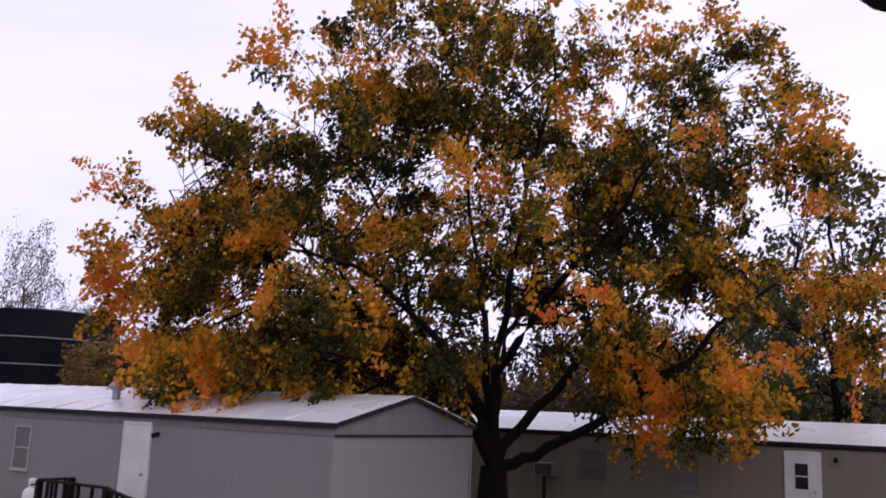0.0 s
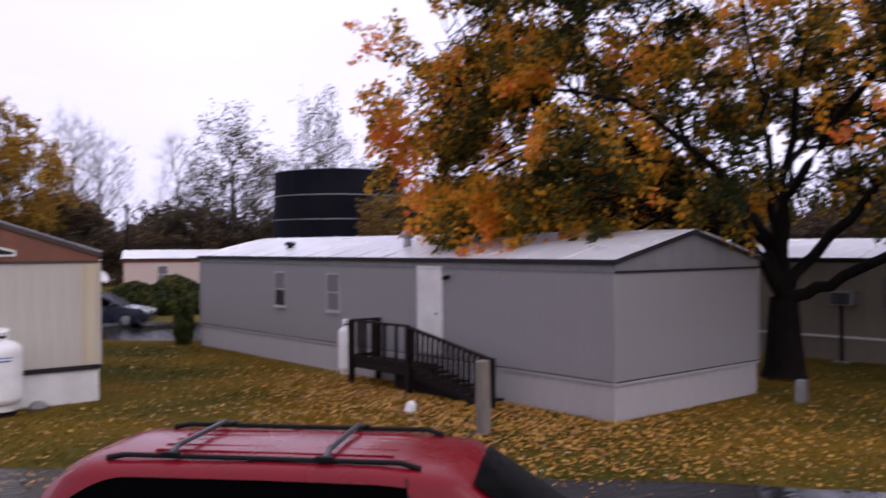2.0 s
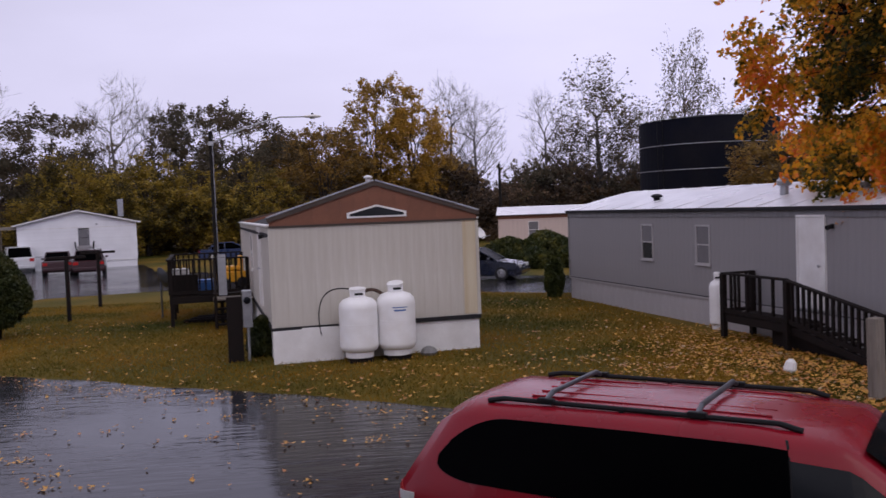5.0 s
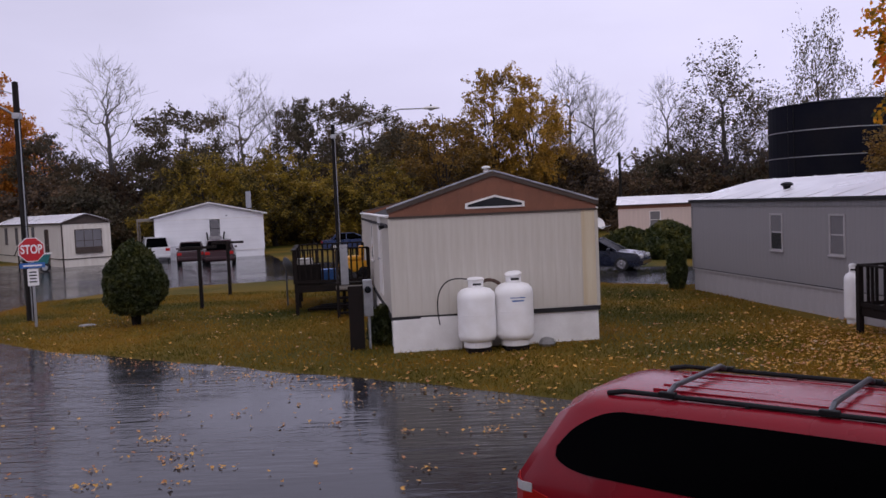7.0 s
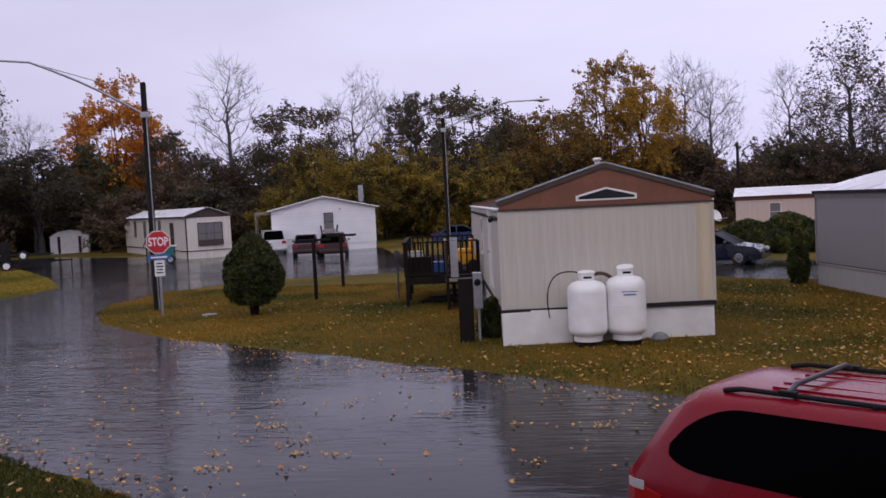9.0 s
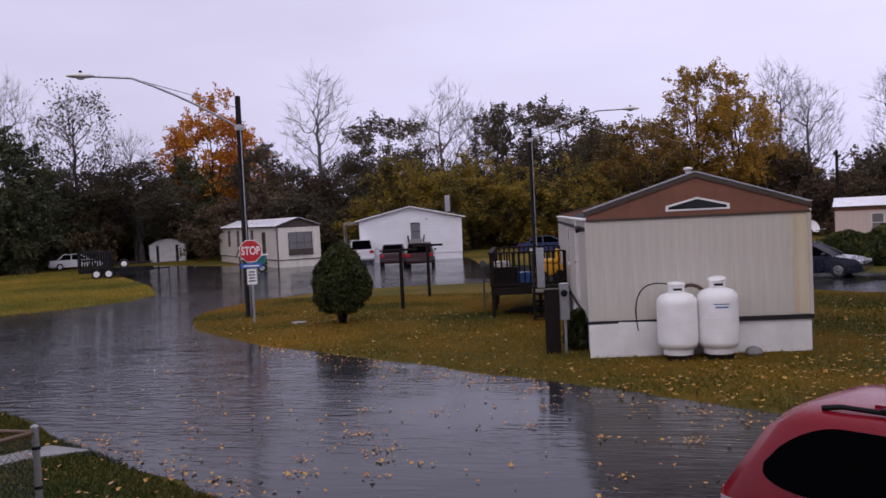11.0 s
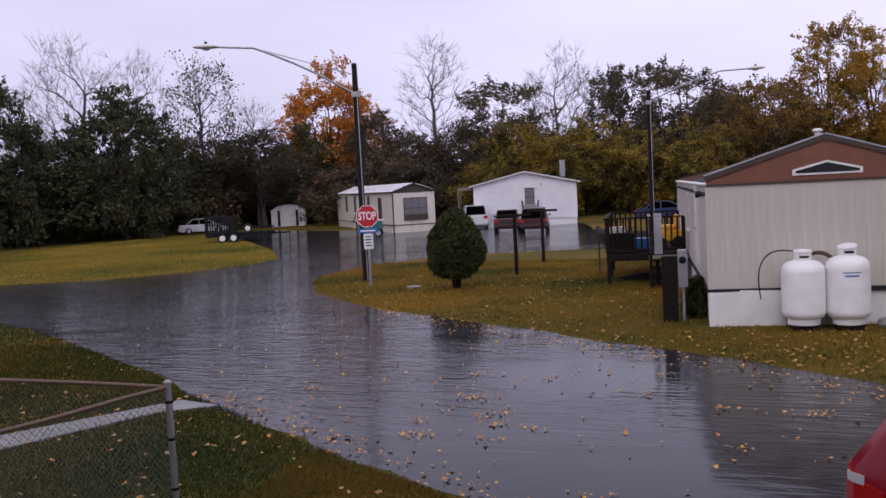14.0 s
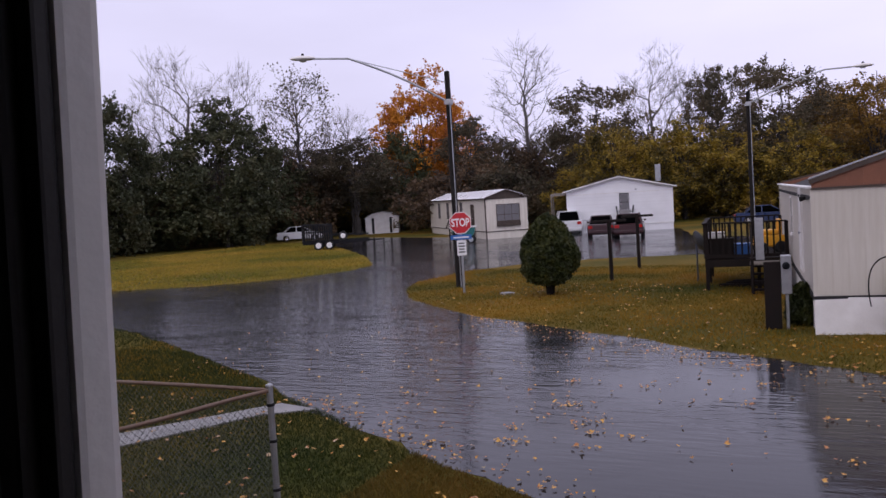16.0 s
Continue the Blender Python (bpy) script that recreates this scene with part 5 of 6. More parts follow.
def baluster_run(parent, a, b, z_low_a, z_low_b, z_top_a, z_top_b, gap=0.14, post=True, mat=None):
    """Rails and single balusters from a to b (x, y)."""
    mat = mat or M_DARKWOOD
    a, b = Vector(a), Vector(b)
    n = max(1, int((b - a).length / gap))
    for za, zb, r in ((z_low_a, z_low_b, 0.045), (z_top_a - 0.02, z_top_b - 0.02, 0.06)):
        bm = bmesh.new()
        p, q = Vector((*a, za)), Vector((*b, zb))
        d = q - p
        bmesh.ops.create_cube(bm, size=1, matrix=Matrix.Translation((p + q) / 2) @ d.to_track_quat("X", "Z").to_matrix().to_4x4() @ Matrix.Diagonal((d.length, 0.05 if r < 0.05 else 0.12, 0.09 if r < 0.05 else 0.045, 1)))
        part("bottom_rail" if r < 0.05 else "handrail", bm, mat, parent)
    for i in range(1, n):
        p = a.lerp(b, i / n)
        z0, z1 = z_low_a + (z_low_b - z_low_a) * i / n, z_top_a + (z_top_b - z_top_a) * i / n
        part("baluster", boxes((p.x - 0.027, p.y - 0.027, z0, p.x + 0.027, p.y + 0.027, z1 - 0.04)), mat, parent)


def post_at(parent, x, y, z0, z1, w=0.09, mat=None):
    return part("post", boxes((x - w / 2, y - w / 2, z0, x + w / 2, y + w / 2, z1), bevel=0.006), mat or M_DARKWOOD, parent)


landing = thing("porch_steps", "dark stained wooden landing with a railed ramp of steps", "steps", A_M)
lx0, lx1, ly0, ly1 = -3.40, -2.56, 5.1, 7.35
for k in range(9):
    yk = ly0 + (ly1 - ly0) * k / 9
    part("deck_board", boxes((lx0, yk + 0.006, 0.56, lx1, yk + (ly1 - ly0) / 9 - 0.006, 0.60)), M_DARKWOOD, landing)
part("joist", boxes((lx0, ly0, 0.40, lx0 + 0.05, ly1, 0.56), (lx0 + 0.05, ly0, 0.40, lx1, ly0 + 0.05, 0.56), (lx0 + 0.05, ly1 - 0.05, 0.40, lx1, ly1, 0.56)), M_DARKWOOD, landing)
for px, py in ((lx0, ly0), (lx0, ly1), (lx1 - 0.05, ly1)):
    post_at(landing, px, py, 0.0, 1.52, 0.12)
baluster_run(landing, (lx0, ly0), (lx0, ly1), 0.66, 0.66, 1.55, 1.55, 0.42)
baluster_run(landing, (lx0, ly1), (lx1, ly1), 0.66, 0.66, 1.55, 1.55, 0.2)
baluster_run(landing, (lx0 + 0.10, 2.5), (lx0, ly0), 0.18, 0.66, 1.03, 1.53, 0.16)
post_at(landing, lx0 + 0.10, 2.48, 0.0, 1.05, 0.10)
for k in range(8):
    yk = 2.9 + 0.29 * k
    part("step", boxes((lx0 + 0.06, yk, 0.05 + 0.068 * k, lx1, yk + 0.27, 0.09 + 0.068 * k)), M_DARKWOOD, landing)
bm = prism([(2.75, 0.02), (5.2, 0.40), (5.2, 0.56), (2.75, 0.14)], 0, 0.05)
# dark panel added to stand for the shadow under the steps
part("riser_panel", prism([(2.75, 0.0), (5.9, 0.0), (5.9, 0.55), (5.2, 0.55), (2.75, 0.06)], -0.03, 0.0), M_DARKWOOD, landing).matrix_basis = pose(lx0 + 0.22, 0, 0, 0, 0, 90)
st1 = part("stringer", bm, M_DARKWOOD, landing)
st1.matrix_basis = pose(lx0 + 0.10, 0, 0, 0, 0, 90)
post_fence = tagged(part("fence_post", boxes((-0.11, -0.09, 0, 0.11, 0.09, 1.32), bevel=0.02), M_GREYWOOD), "weathered grey wooden post standing in leaves", "post")
post_fence.matrix_basis = pose(8.56, 12.78, 0, 0, -1.5, 20)
bagm = lathe([(0.10, 0), (0.12, 0.06), (0.10, 0.2), (0.04, 0.26)], 10)
tagged(part("plastic_bucket", bagm, M_WHITE), "small white plastic tub lying among leaves", "tub").matrix_basis = pose(8.45, 15.25, 0, 0, 12)
ped = thing("utility_pedestal", "small grey cable pedestal near the maple", "pedestal", pose(16.0, 11.9, -0.05, 0, 0, 20))
part("cabinet", boxes((-0.13, -0.1, 0, 0.13, 0.1, 0.52), bevel=0.02), M_METAL, ped)
part("post", boxes((0.14, -0.04, 0, 0.2, 0.04, 0.6)), M_DARKWOOD, ped)

# ---- details of the tan home ----
for wx in (14.2, 16.85):
    set_window(tan_home, L_LEFT, wx, 0.0, 1.56, 0.82, 0.86, M_TAN, M_CURTAIN)
panel_door(tan_home, 19.95, -0.015, 0.75, 2.66, 0.78, M_WHITE, L_LEFT, pane=(19.92, 1.75, 2.4, 0.32))
wall_lamp(tan_home, 20.75, -0.012, 2.55, L_LEFT)
ac = thing("air_conditioner", "window air conditioner propped on a dark pole", "air conditioner", L_M @ L_LEFT)
part("casing", boxes((12.55, -0.55, 1.62, 13.15, 0.0, 2.0), bevel=0.015), M_METAL, ac)
for k in range(6):
    part("louvre", boxes((12.59, -0.565, 1.66 + 0.052 * k, 13.11, -0.548, 1.69 + 0.052 * k)), M_BLACK, ac)
part("prop", tubes(((12.85, -0.45, 0.0), (12.85, -0.45, 1.62), 0.05), sides=10), M_POLEWOOD, ac)
part("base", boxes((12.65, -0.62, -0.02, 13.05, -0.3, 0.06), bevel=0.01), M_CONCRETE, ac)
part("door_step", boxes((19.4, -0.9, 0.0, 20.5, -0.02, 0.25), (19.4, -0.5, 0.25, 20.5, -0.02, 0.5), bevel=0.01), M_CONCRETE, tan_home).matrix_basis = L_LEFT

# ---- details of the far homes ----
set_window(white_home, C_FRONT, 4.2, 0.0, 1.55, 0.62, 1.25, M_BLACK, M_CURTAIN)
part("vent_cover", boxes((5.0, -0.05, 3.05, 5.15, 0, 3.15), bevel=0.01), M_METAL, white_home).matrix_basis = C_FRONT
wac = part("air_conditioner", boxes((3.75, -0.55, 1.1, 4.65, 0.0, 1.62), bevel=0.02), M_GREY, white_home)
wac.matrix_basis = C_FRONT
for xa, xb in ((3.7, 3.6), (4.7, 4.85)):
    part("bracket", tubes(((xa, -0.5, 1.1), (xb, 0, 1.9), 0.05)), M_BLACK, wac)
part("chimney", boxes((2.9, 3.5, 3.6, 3.3, 3.9, 4.9), bevel=0.01), M_METAL, white_home)
part("porch", boxes((-C_W / 2 - 1.3, 1.5, 0.1, -C_W / 2 - 0.02, 7.5, 0.5), (-C_W / 2 - 1.3, 1.5, 2.9, -C_W / 2 - 0.02, 7.5, 3.1), (-C_W / 2 - 1.3, 1.5, 0.5, -C_W / 2 - 1.2, 1.6, 2.9), (-C_W / 2 - 1.3, 4.4, 0.5, -C_W / 2 - 1.2, 4.5, 2.9)), M_GREYWOOD, white_home)
for k in range(24):
    lapz = 0.6 + k * 0.105
    if lapz < 2.85:
        part("lap_board", boxes((0.04, -0.014, lapz, C_W - 0.04, -0.001, lapz + 0.098)) if not 1.05 < lapz < 2.85 else boxes((0.04, -0.014, lapz, 3.68, -0.001, lapz + 0.098), (4.72, -0.014, lapz, C_W - 0.04, -0.001, lapz + 0.098)), M_WHITE_SIDING, white_home).matrix_basis = C_FRONT
part("hand_gate", tubes(*[((0.3 + 0.12 * k, -0.5, 0.0), (0.3 + 0.12 * k, -0.5, 1.0), 0.012) for k in range(12)], ((0.2, -0.5, 1.0), (1.8, -0.5, 1.0), 0.025), sides=6), M_METAL, white_home).matrix_basis = C_FRONT
bay = set_window(bay_home, D_FRONT, 1.75, -0.03, 1.05, 1.75, 1.5, M_BROWN_TRIM, M_CURTAIN, bars=1, upright=2, lower=M_CURTAIN)
part("bay_box", boxes((0.82, -0.14, 0.92, 2.68, -0.06, 1.35), bevel=0.01), M_BROWN_TRIM, bay)
part("corner_trim", boxes((-0.04, -0.03, 0.0, 0.05, 0.05, 3.0)), M_BROWN_TRIM, bay_home).matrix_basis = D_FRONT
for wx in (4.0, 7.5, 12.5):
    set_window(bay_home, D_LEFT, wx, 0.0, 1.5, 0.7, 1.3, M_BROWN_TRIM, M_CURTAIN)
panel_door(bay_home, 16.2, -0.015, 0.6, 2.6, 0.8, M_BROWN_TRIM, D_LEFT)
stoop = thing("porch_steps", "small wooden stoop with dark rails at the bay home", "steps", D_M @ D_LEFT)
part("platform", boxes((14.2, -1.5, 0.45, 16.8, -0.03, 0.55)), M_GREYWOOD, stoop)
for px, py in ((14.2, -1.5), (16.7, -1.5), (15.4, -1.5)):
    post_at(stoop, px, py, 0, 1.5, 0.09)
part("handrail", tubes(((14.2, -1.5, 1.5), (16.7, -1.5, 1.5), 0.04), ((14.2, -1.5, 1.5), (13.0, -1.5, 0.8), 0.04)), M_DARKWOOD, stoop)
for k in range(3):
    part("step", boxes((13.1 + 0.35 * k, -1.45, 0.1 + 0.13 * k, 13.5 + 0.35 * k, -0.1, 0.16 + 0.13 * k)), M_GREYWOOD, stoop)
E_LEFT = face(4.5, 18.0, "left")
for wx in (2.6, 5.6, 8.2, 11.5):
    set_window(pink_home, E_LEFT, wx, 0.0, 1.35, 0.7, 1.2, M_WHITE, M_CURTAIN)

# ---- stop sign, poles and lamps ----
M_SIGNRED = material("sign_red", (0.50, 0.016, 0.025), 0.35, vary=0.04, scale=3, bump=0.0)
M_SIGNWHITE = material("sign_white", (0.80, 0.80, 0.80), 0.4, vary=0.03, scale=3, bump=0.0)


def octagon(r, y0, y1):
    return prism([(r * math.cos(radians(22.5 + 45 * k)), r * math.sin(radians(22.5 + 45 * k))) for k in range(8)], y0, y1)


def lettering(text, size, mat, parent, m, name="lettering"):
    cu = bpy.data.curves.new(name, "FONT")
    cu.body, cu.size, cu.align_x, cu.align_y, cu.extrude, cu.offset = text, size, "CENTER", "CENTER", 0.002, size * 0.025
    tmp = bpy.data.objects.new(name, cu)
    scene.collection.objects.link(tmp)
    me = bpy.data.meshes.new_from_object(tmp.evaluated_get(bpy.context.evaluated_depsgraph_get()))
    bpy.data.objects.remove(tmp)
    me.materials.clear()
    me.materials.append(mat)
    o = new(name, me)
    o.parent, o.matrix_basis = parent, m
    return o


sign = thing("stop_sign", "red stop sign on a galvanised post, blue plate below", "sign", pose(-12.8, 27.3, 0, 0, 0, 24))
part("post", boxes((-0.04, 0.0, 0.0, 0.04, 0.05, 2.75), bevel=0.006), M_METAL, sign)
plate = part("sign_plate", octagon(0.40, -0.03, -0.022), M_SIGNWHITE, sign)
plate.location = (0, 0, 2.42)
red = part("red_field", octagon(0.375, -0.035, -0.031), M_SIGNRED, plate)
lettering("STOP", 0.33, M_SIGNWHITE, plate, pose(0, -0.038, 0, 90) @ Matrix.Diagonal((0.78, 1.15, 1, 1)))
part("street_plate", boxes((-0.36, -0.028, 1.85, 0.36, -0.02, 2.01), bevel=0.004), M_BLUE, sign, "blue street plate with a white bar")
part("street_bar", boxes((-0.26, -0.033, 1.90, 0.26, -0.0285, 1.95)), M_SIGNWHITE, sign)
notice = part("notice_plate", boxes((-0.16, -0.028, 1.30, 0.16, -0.02, 1.82), bevel=0.004), M_SIGNWHITE, sign, "white notice plate with black bars")
for k, wd in enumerate((0.20, 0.22, 0.18, 0.22)):
    part("text_bar", boxes((-wd / 2, -0.032, 1.70 - 0.10 * k, wd / 2, -0.0285, 1.74 - 0.10 * k)), M_BLACK, notice)


def street_lamp(label, m, z_top, arm_low, arm_high, elbow, head):
    """A wooden pole with a long bracket arm: elbow and head are places in the pole's own frame."""
    lamp = thing("street_lamp", label, "street lamp", m, "street lamps")
    part("pole", lathe([(0.125, -0.2), (0.12, 0.5), (0.11, z_top * 0.5), (0.095, z_top), (0.02, z_top + 0.03)], 14), M_POLEWOOD, lamp)
    part("conduit", tubes(((0.10, -0.075, 0.0), (0.075, -0.06, arm_low), 0.022), sides=6), M_METAL, lamp)
    e, hd = Vector(elbow), Vector(head)
    a0 = Vector((0, 0, arm_low))
    arm = Wood()
    arm.limb([a0.lerp(e, k / 5) + Vector((0, 0, 0.12 * math.sin(math.pi * k / 5))) for k in range(6)] + [hd], 0.04, 0.035, 8)
    new("arm", arm.mesh("arm", M_METAL)).parent = lamp
    part("stay", tubes(((0, 0, arm_high), tuple(e), 0.016), sides=6), M_METAL, lamp)
    part("bracket", boxes((-0.12, -0.13, arm_low - 0.1, 0.12, 0.13, arm_low + 0.1), bevel=0.02), M_METAL, lamp)
    hb = bmesh.new()
    bmesh.ops.create_uvsphere(hb, u_segments=16, v_segments=10, radius=1)
    d = (hd - e).normalized()
    for v in hb.verts:
        v.co = Vector((v.co.x * 0.46, v.co.y * 0.2, v.co.z * (0.11 if v.co.z > 0 else 0.07)))
    head_o = part("lamp_head", hb, M_WHITE, lamp, smooth=True)
    head_o.matrix_basis = Matrix.Translation(hd + d * 0.3) @ Vector((d.x, d.y, 0)).to_track_quat("X", "Z").to_matrix().to_4x4()
    part("lens", lathe([(0.10, -0.11), (0.16, -0.05)], 14), M_LAMP_CLEAR, head_o)
    part("photocell", lathe([(0.05, 0.08), (0.05, 0.17), (0.02, 0.19)], 10), M_BLACK, head_o)
    return lamp


street_lamp("dark wooden pole with a long street lamp arm", pose(-13.77, 29.0, 0), 7.85, 6.75, 7.45, (-2.9, -1.95, 8.45), (-4.0, -2.65, 8.5))
street_lamp("tall dark lamp pole past the cream home", pose(-5.35, 44.7, 0), 7.5, 6.9, 7.2, (3.4, 0.2, 8.15), (4.7, 0.3, 8.15))
tagged(part("utility_pole", lathe([(0.16, -0.2), (0.14, 4), (0.11, 7.1), (0.02, 7.15)], 12), M_POLEWOOD), "thin bare utility pole far behind the homes", "pole").matrix_basis = pose(15.9, 78.4, 0)

# ---- lawn of the cream home ----


def clipped_shrub(name, label, m, rx, h, base, n, leaf, seed, mat, stem=0.14):
    rng = np.random.default_rng(seed)
    shrub = thing(name, label, "shrub", m)
    wood = Wood()
    for k in range(7):
        q = 2 * math.pi * k / 7
        wood.limb([Vector((0.05 * math.cos(q), 0.05 * math.sin(q), -0.05)), Vector((0.12 * math.cos(q), 0.12 * math.sin(q), base * 0.7)), Vector((rx * 0.5 * math.cos(q), rx * 0.5 * math.sin(q), base + h * 0.25))], stem * 0.55, 0.02, 6)
    o = new("trunk", wood.mesh("trunk", M_BARK))
    o.parent = shrub
    u, q = rng.random(n), rng.random(n) * 2 * math.pi
    z = base + (h - base) * u
    prof = np.interp(u, [0, 0.06, 0.2, 0.4, 0.62, 0.82, 0.94, 1], [0.48, 0.76, 0.96, 1.0, 0.86, 0.58, 0.33, 0.05])
    lump = np.array([noise.noise(Vector((math.cos(a) * 2.2, math.sin(a) * 2.2, b * 2.6 + seed))) for a, b in zip(q, z)])
    r = rx * prof * (1 + 0.24 * lump) * (1 - 0.35 * rng.random(n) ** 2.2)
    c = np.stack([r * np.cos(q), r * np.sin(q), z + rng.normal(size=n) * 0.05 - 0.08 * rx * (u < 0.1)], 1)
    cr = new("crown", leaf_mesh("crown", c, leaf * (0.7 + 0.6 * rng.random(n)), mat, rng, -0.5, 2.1))
    cr.parent = shrub
    return shrub


L_CEDAR = leaf_material("cedar_sprays", [(0.018, 0.026, 0.006), (0.034, 0.044, 0.009), (0.075, 0.075, 0.014)], 2.5, through_light=0.1)
clipped_shrub("cedar_shrub", "egg-shaped dark green cedar bush on the lawn", pose(-9.43, 26.6, 0), 0.90, 2.5, 0.52, 44000, 0.052, 3, L_CEDAR)
clipped_shrub("cedar_shrub", "narrow dark bush at the grey home's corner", pose(8.0, 30.3, 0), 0.32, 1.6, 0.08, 6000, 0.07, 5, L_CEDAR)
clipped_shrub("shrub", "small dark bush behind the meter post", pose(-1.55, 20.9, 0), 0.34, 0.85, 0.05, 4000, 0.06, 6, L_CEDAR)
L_HEDGE = leaf_material("hedge_leaves", [(0.02, 0.03, 0.01), (0.045, 0.055, 0.014), (0.12, 0.11, 0.02)], 1.2)
for k, (hx, hy, hr, hh) in enumerate(((9.9, 47.0, 1.6, 1.5), (11.9, 46.6, 1.6, 1.8), (14.2, 46.2, 1.5, 1.6), (12.8, 44.6, 1.2, 1.1), (10.8, 44.9, 1.0, 1.0), (15.8, 44.5, 1.4, 1.5))):
    clipped_shrub("shrub", "overgrown green and yellow garden bush", pose(hx, hy, 0), hr, hh, 0.05, 5000, 0.13, 20 + k, L_HEDGE)


def clothes_post(m, h, arm):
    t = thing("clothes_post", "dark T-shaped clothes line post on the lawn", "post", m, "clothes posts")
    part("post", lathe([(0.07, -0.1), (0.07, h), (0.01, h + 0.01)], 10), M_DARKWOOD, t)
    part("crossbar", boxes((-arm / 2, -0.05, h - 0.03, arm / 2, 0.05, h + 0.06), bevel=0.01), M_DARKWOOD, t)
    return t


clothes_post(pose(-8.5, 30.5, 0, 0, 0, 20), 2.12, 1.2)
clothes_post(pose(-8.6, 35.0, 0, 0, 0, 14), 2.10, 1.25)
tagged(part("valve_cover", lathe([(0.26, 0), (0.26, 0.03), (0.22, 0.045)], 16), M_CONCRETE), "pale round cover set in the lawn", "cover").matrix_basis = pose(-11.1, 27.0, 0.0)

# deck beside the cream home
deck = thing("wooden_deck", "dark wooden deck with railing beside the cream home", "deck", B_M)
dx0, dx1, dy0, dy1, dz = -4.85, -2.42, 8.1, 12.4, 0.95
for k in range(16):
    ya = dy0 + (dy1 - dy0) * k / 16
    part("deck_board", boxes((dx0, ya + 0.006, dz - 0.04, dx1, ya + (dy1 - dy0) / 16 - 0.006, dz)), M_DARKWOOD, deck)
part("rim_joist", boxes((dx0, dy0, dz - 0.24, dx1, dy0 + 0.05, dz - 0.045), (dx0, dy0 + 0.05, dz - 0.24, dx0 + 0.05, dy1, dz - 0.045)), M_DARKWOOD, deck)
for px, py in ((dx0 + 0.06, dy0 + 0.06), (dx0 + 0.06, dy1 - 0.06), (dx0 + 0.06, (dy0 + dy1) / 2), (dx1 - 0.9, dy0 + 0.06), (dx1 - 0.1, dy0 + 0.06), (dx1 - 0.1, dy1 - 0.06)):
    post_at(deck, px, py, 0, dz + 1.08, 0.11)
baluster_run(deck, (dx0, dy0), (dx1 - 0.1, dy0), dz + 0.08, dz + 0.08, dz + 1.10, dz + 1.10, 0.17)
baluster_run(deck, (dx0, dy0), (dx0, dy1), dz + 0.08, dz + 0.08, dz + 1.10, dz + 1.10, 0.17)
baluster_run(deck, (dx0, dy1), (dx1 - 0.1, dy1), dz + 0.08, dz + 0.08, dz + 1.10, dz + 1.10, 0.17)
for k in range(4):
    part("step", boxes((dx1 - 1.1, dy0 - 0.3 - 0.28 * k, dz - 0.25 - 0.2 * k, dx1 - 0.05, dy0 - 0.02 - 0.28 * k, dz - 0.20 - 0.2 * k)), M_DARKWOOD, deck)
part("stair_rail", tubes(((dx1 - 1.1, dy0, dz + 1.0), (dx1 - 1.1, dy0 - 1.3, 1.0), 0.04), ((dx1 - 1.1, dy0 - 1.3, 0), (dx1 - 1.1, dy0 - 1.3, 1.05), 0.05), sides=6), M_DARKWOOD, deck)
for k in range(6):
    part("landing_board", boxes((dx1 - 1.15, dy0 - 1.0 + 0.165 * k, dz - 0.12, dx1 - 0.02, dy0 - 0.85 + 0.165 * k, dz - 0.08)), M_GREYWOOD, deck, "pale weathered board")
for px in (dx1 - 1.1, dx1 - 0.1):
    post_at(deck, px, dy0 - 0.95, 0, dz - 0.12, 0.10)
# dark timbers added to fill in the black shade below the deck
for k in range(5):
    tagged(part("timber", boxes((-1.1 + 0.1 * k, -0.09, 0.0, 1.0 - 0.07 * k, 0.09, 0.09), bevel=0.006), M_DARKWOOD), "dark timber added to stand for the shade under the deck", "timber", group="timbers under the deck").matrix_basis = B_M @ pose(-3.4, 8.9 + 0.35 * k, 0.0 if k % 2 else 0.005, 0, 0, 6 * k - 10)
M_COOLER = material("blue_plastic", (0.02, 0.11, 0.36), 0.4, vary=0.06, bump=0.0)
M_YELLOW = material("yellow_plastic", (0.75, 0.36, 0.02), 0.4, vary=0.06, bump=0.0)
bx = thing("cooler_box", "blue plastic cooler box standing on the deck", "cooler", B_M @ pose(-3.9, 8.7, dz))
part("body", boxes((-0.38, -0.22, 0.0, 0.38, 0.22, 0.36), bevel=0.03), M_COOLER, bx)
part("lid", boxes((-0.40, -0.24, 0.365, 0.40, 0.24, 0.42), bevel=0.02), M_COOLER, bx)
for sx in (-1, 1):
    part("handle", boxes((sx * 0.385, -0.1, 0.24, sx * 0.42, 0.1, 0.29), bevel=0.01), M_WHITE, bx)
sack = tagged(part("paper_sack", boxes((-0.25, -0.1, 0, 0.25, 0.1, 0.12), (-0.24, -0.1, 0.125, 0.24, 0.1, 0.2), bevel=0.03), M_WHITE), "white paper sacks on the deck rail", "sack")
sack.matrix_basis = B_M @ pose(-4.5, 8.35, dz + 0.62)
tagged(part("side_shelf", boxes((-0.4, -0.15, 0, 0.4, 0.25, 0.62), bevel=0.01), M_DARKWOOD), "dark wooden shelf box on the deck", "shelf").matrix_basis = B_M @ pose(-4.4, 8.35, dz)
rider = thing("toy_car", "yellow plastic ride-on toy with black wheels", "toy", B_M @ pose(-2.95, 10.2, dz, 0, 0, 10))
part("body", boxes((-0.45, -0.26, 0.18, 0.45, 0.26, 0.55), (-0.2, -0.24, 0.56, 0.25, 0.24, 0.72), bevel=0.06), M_YELLOW, rider)
part("backrest", boxes((0.26, -0.2, 0.56, 0.36, 0.2, 1.05), bevel=0.04), M_YELLOW, rider)
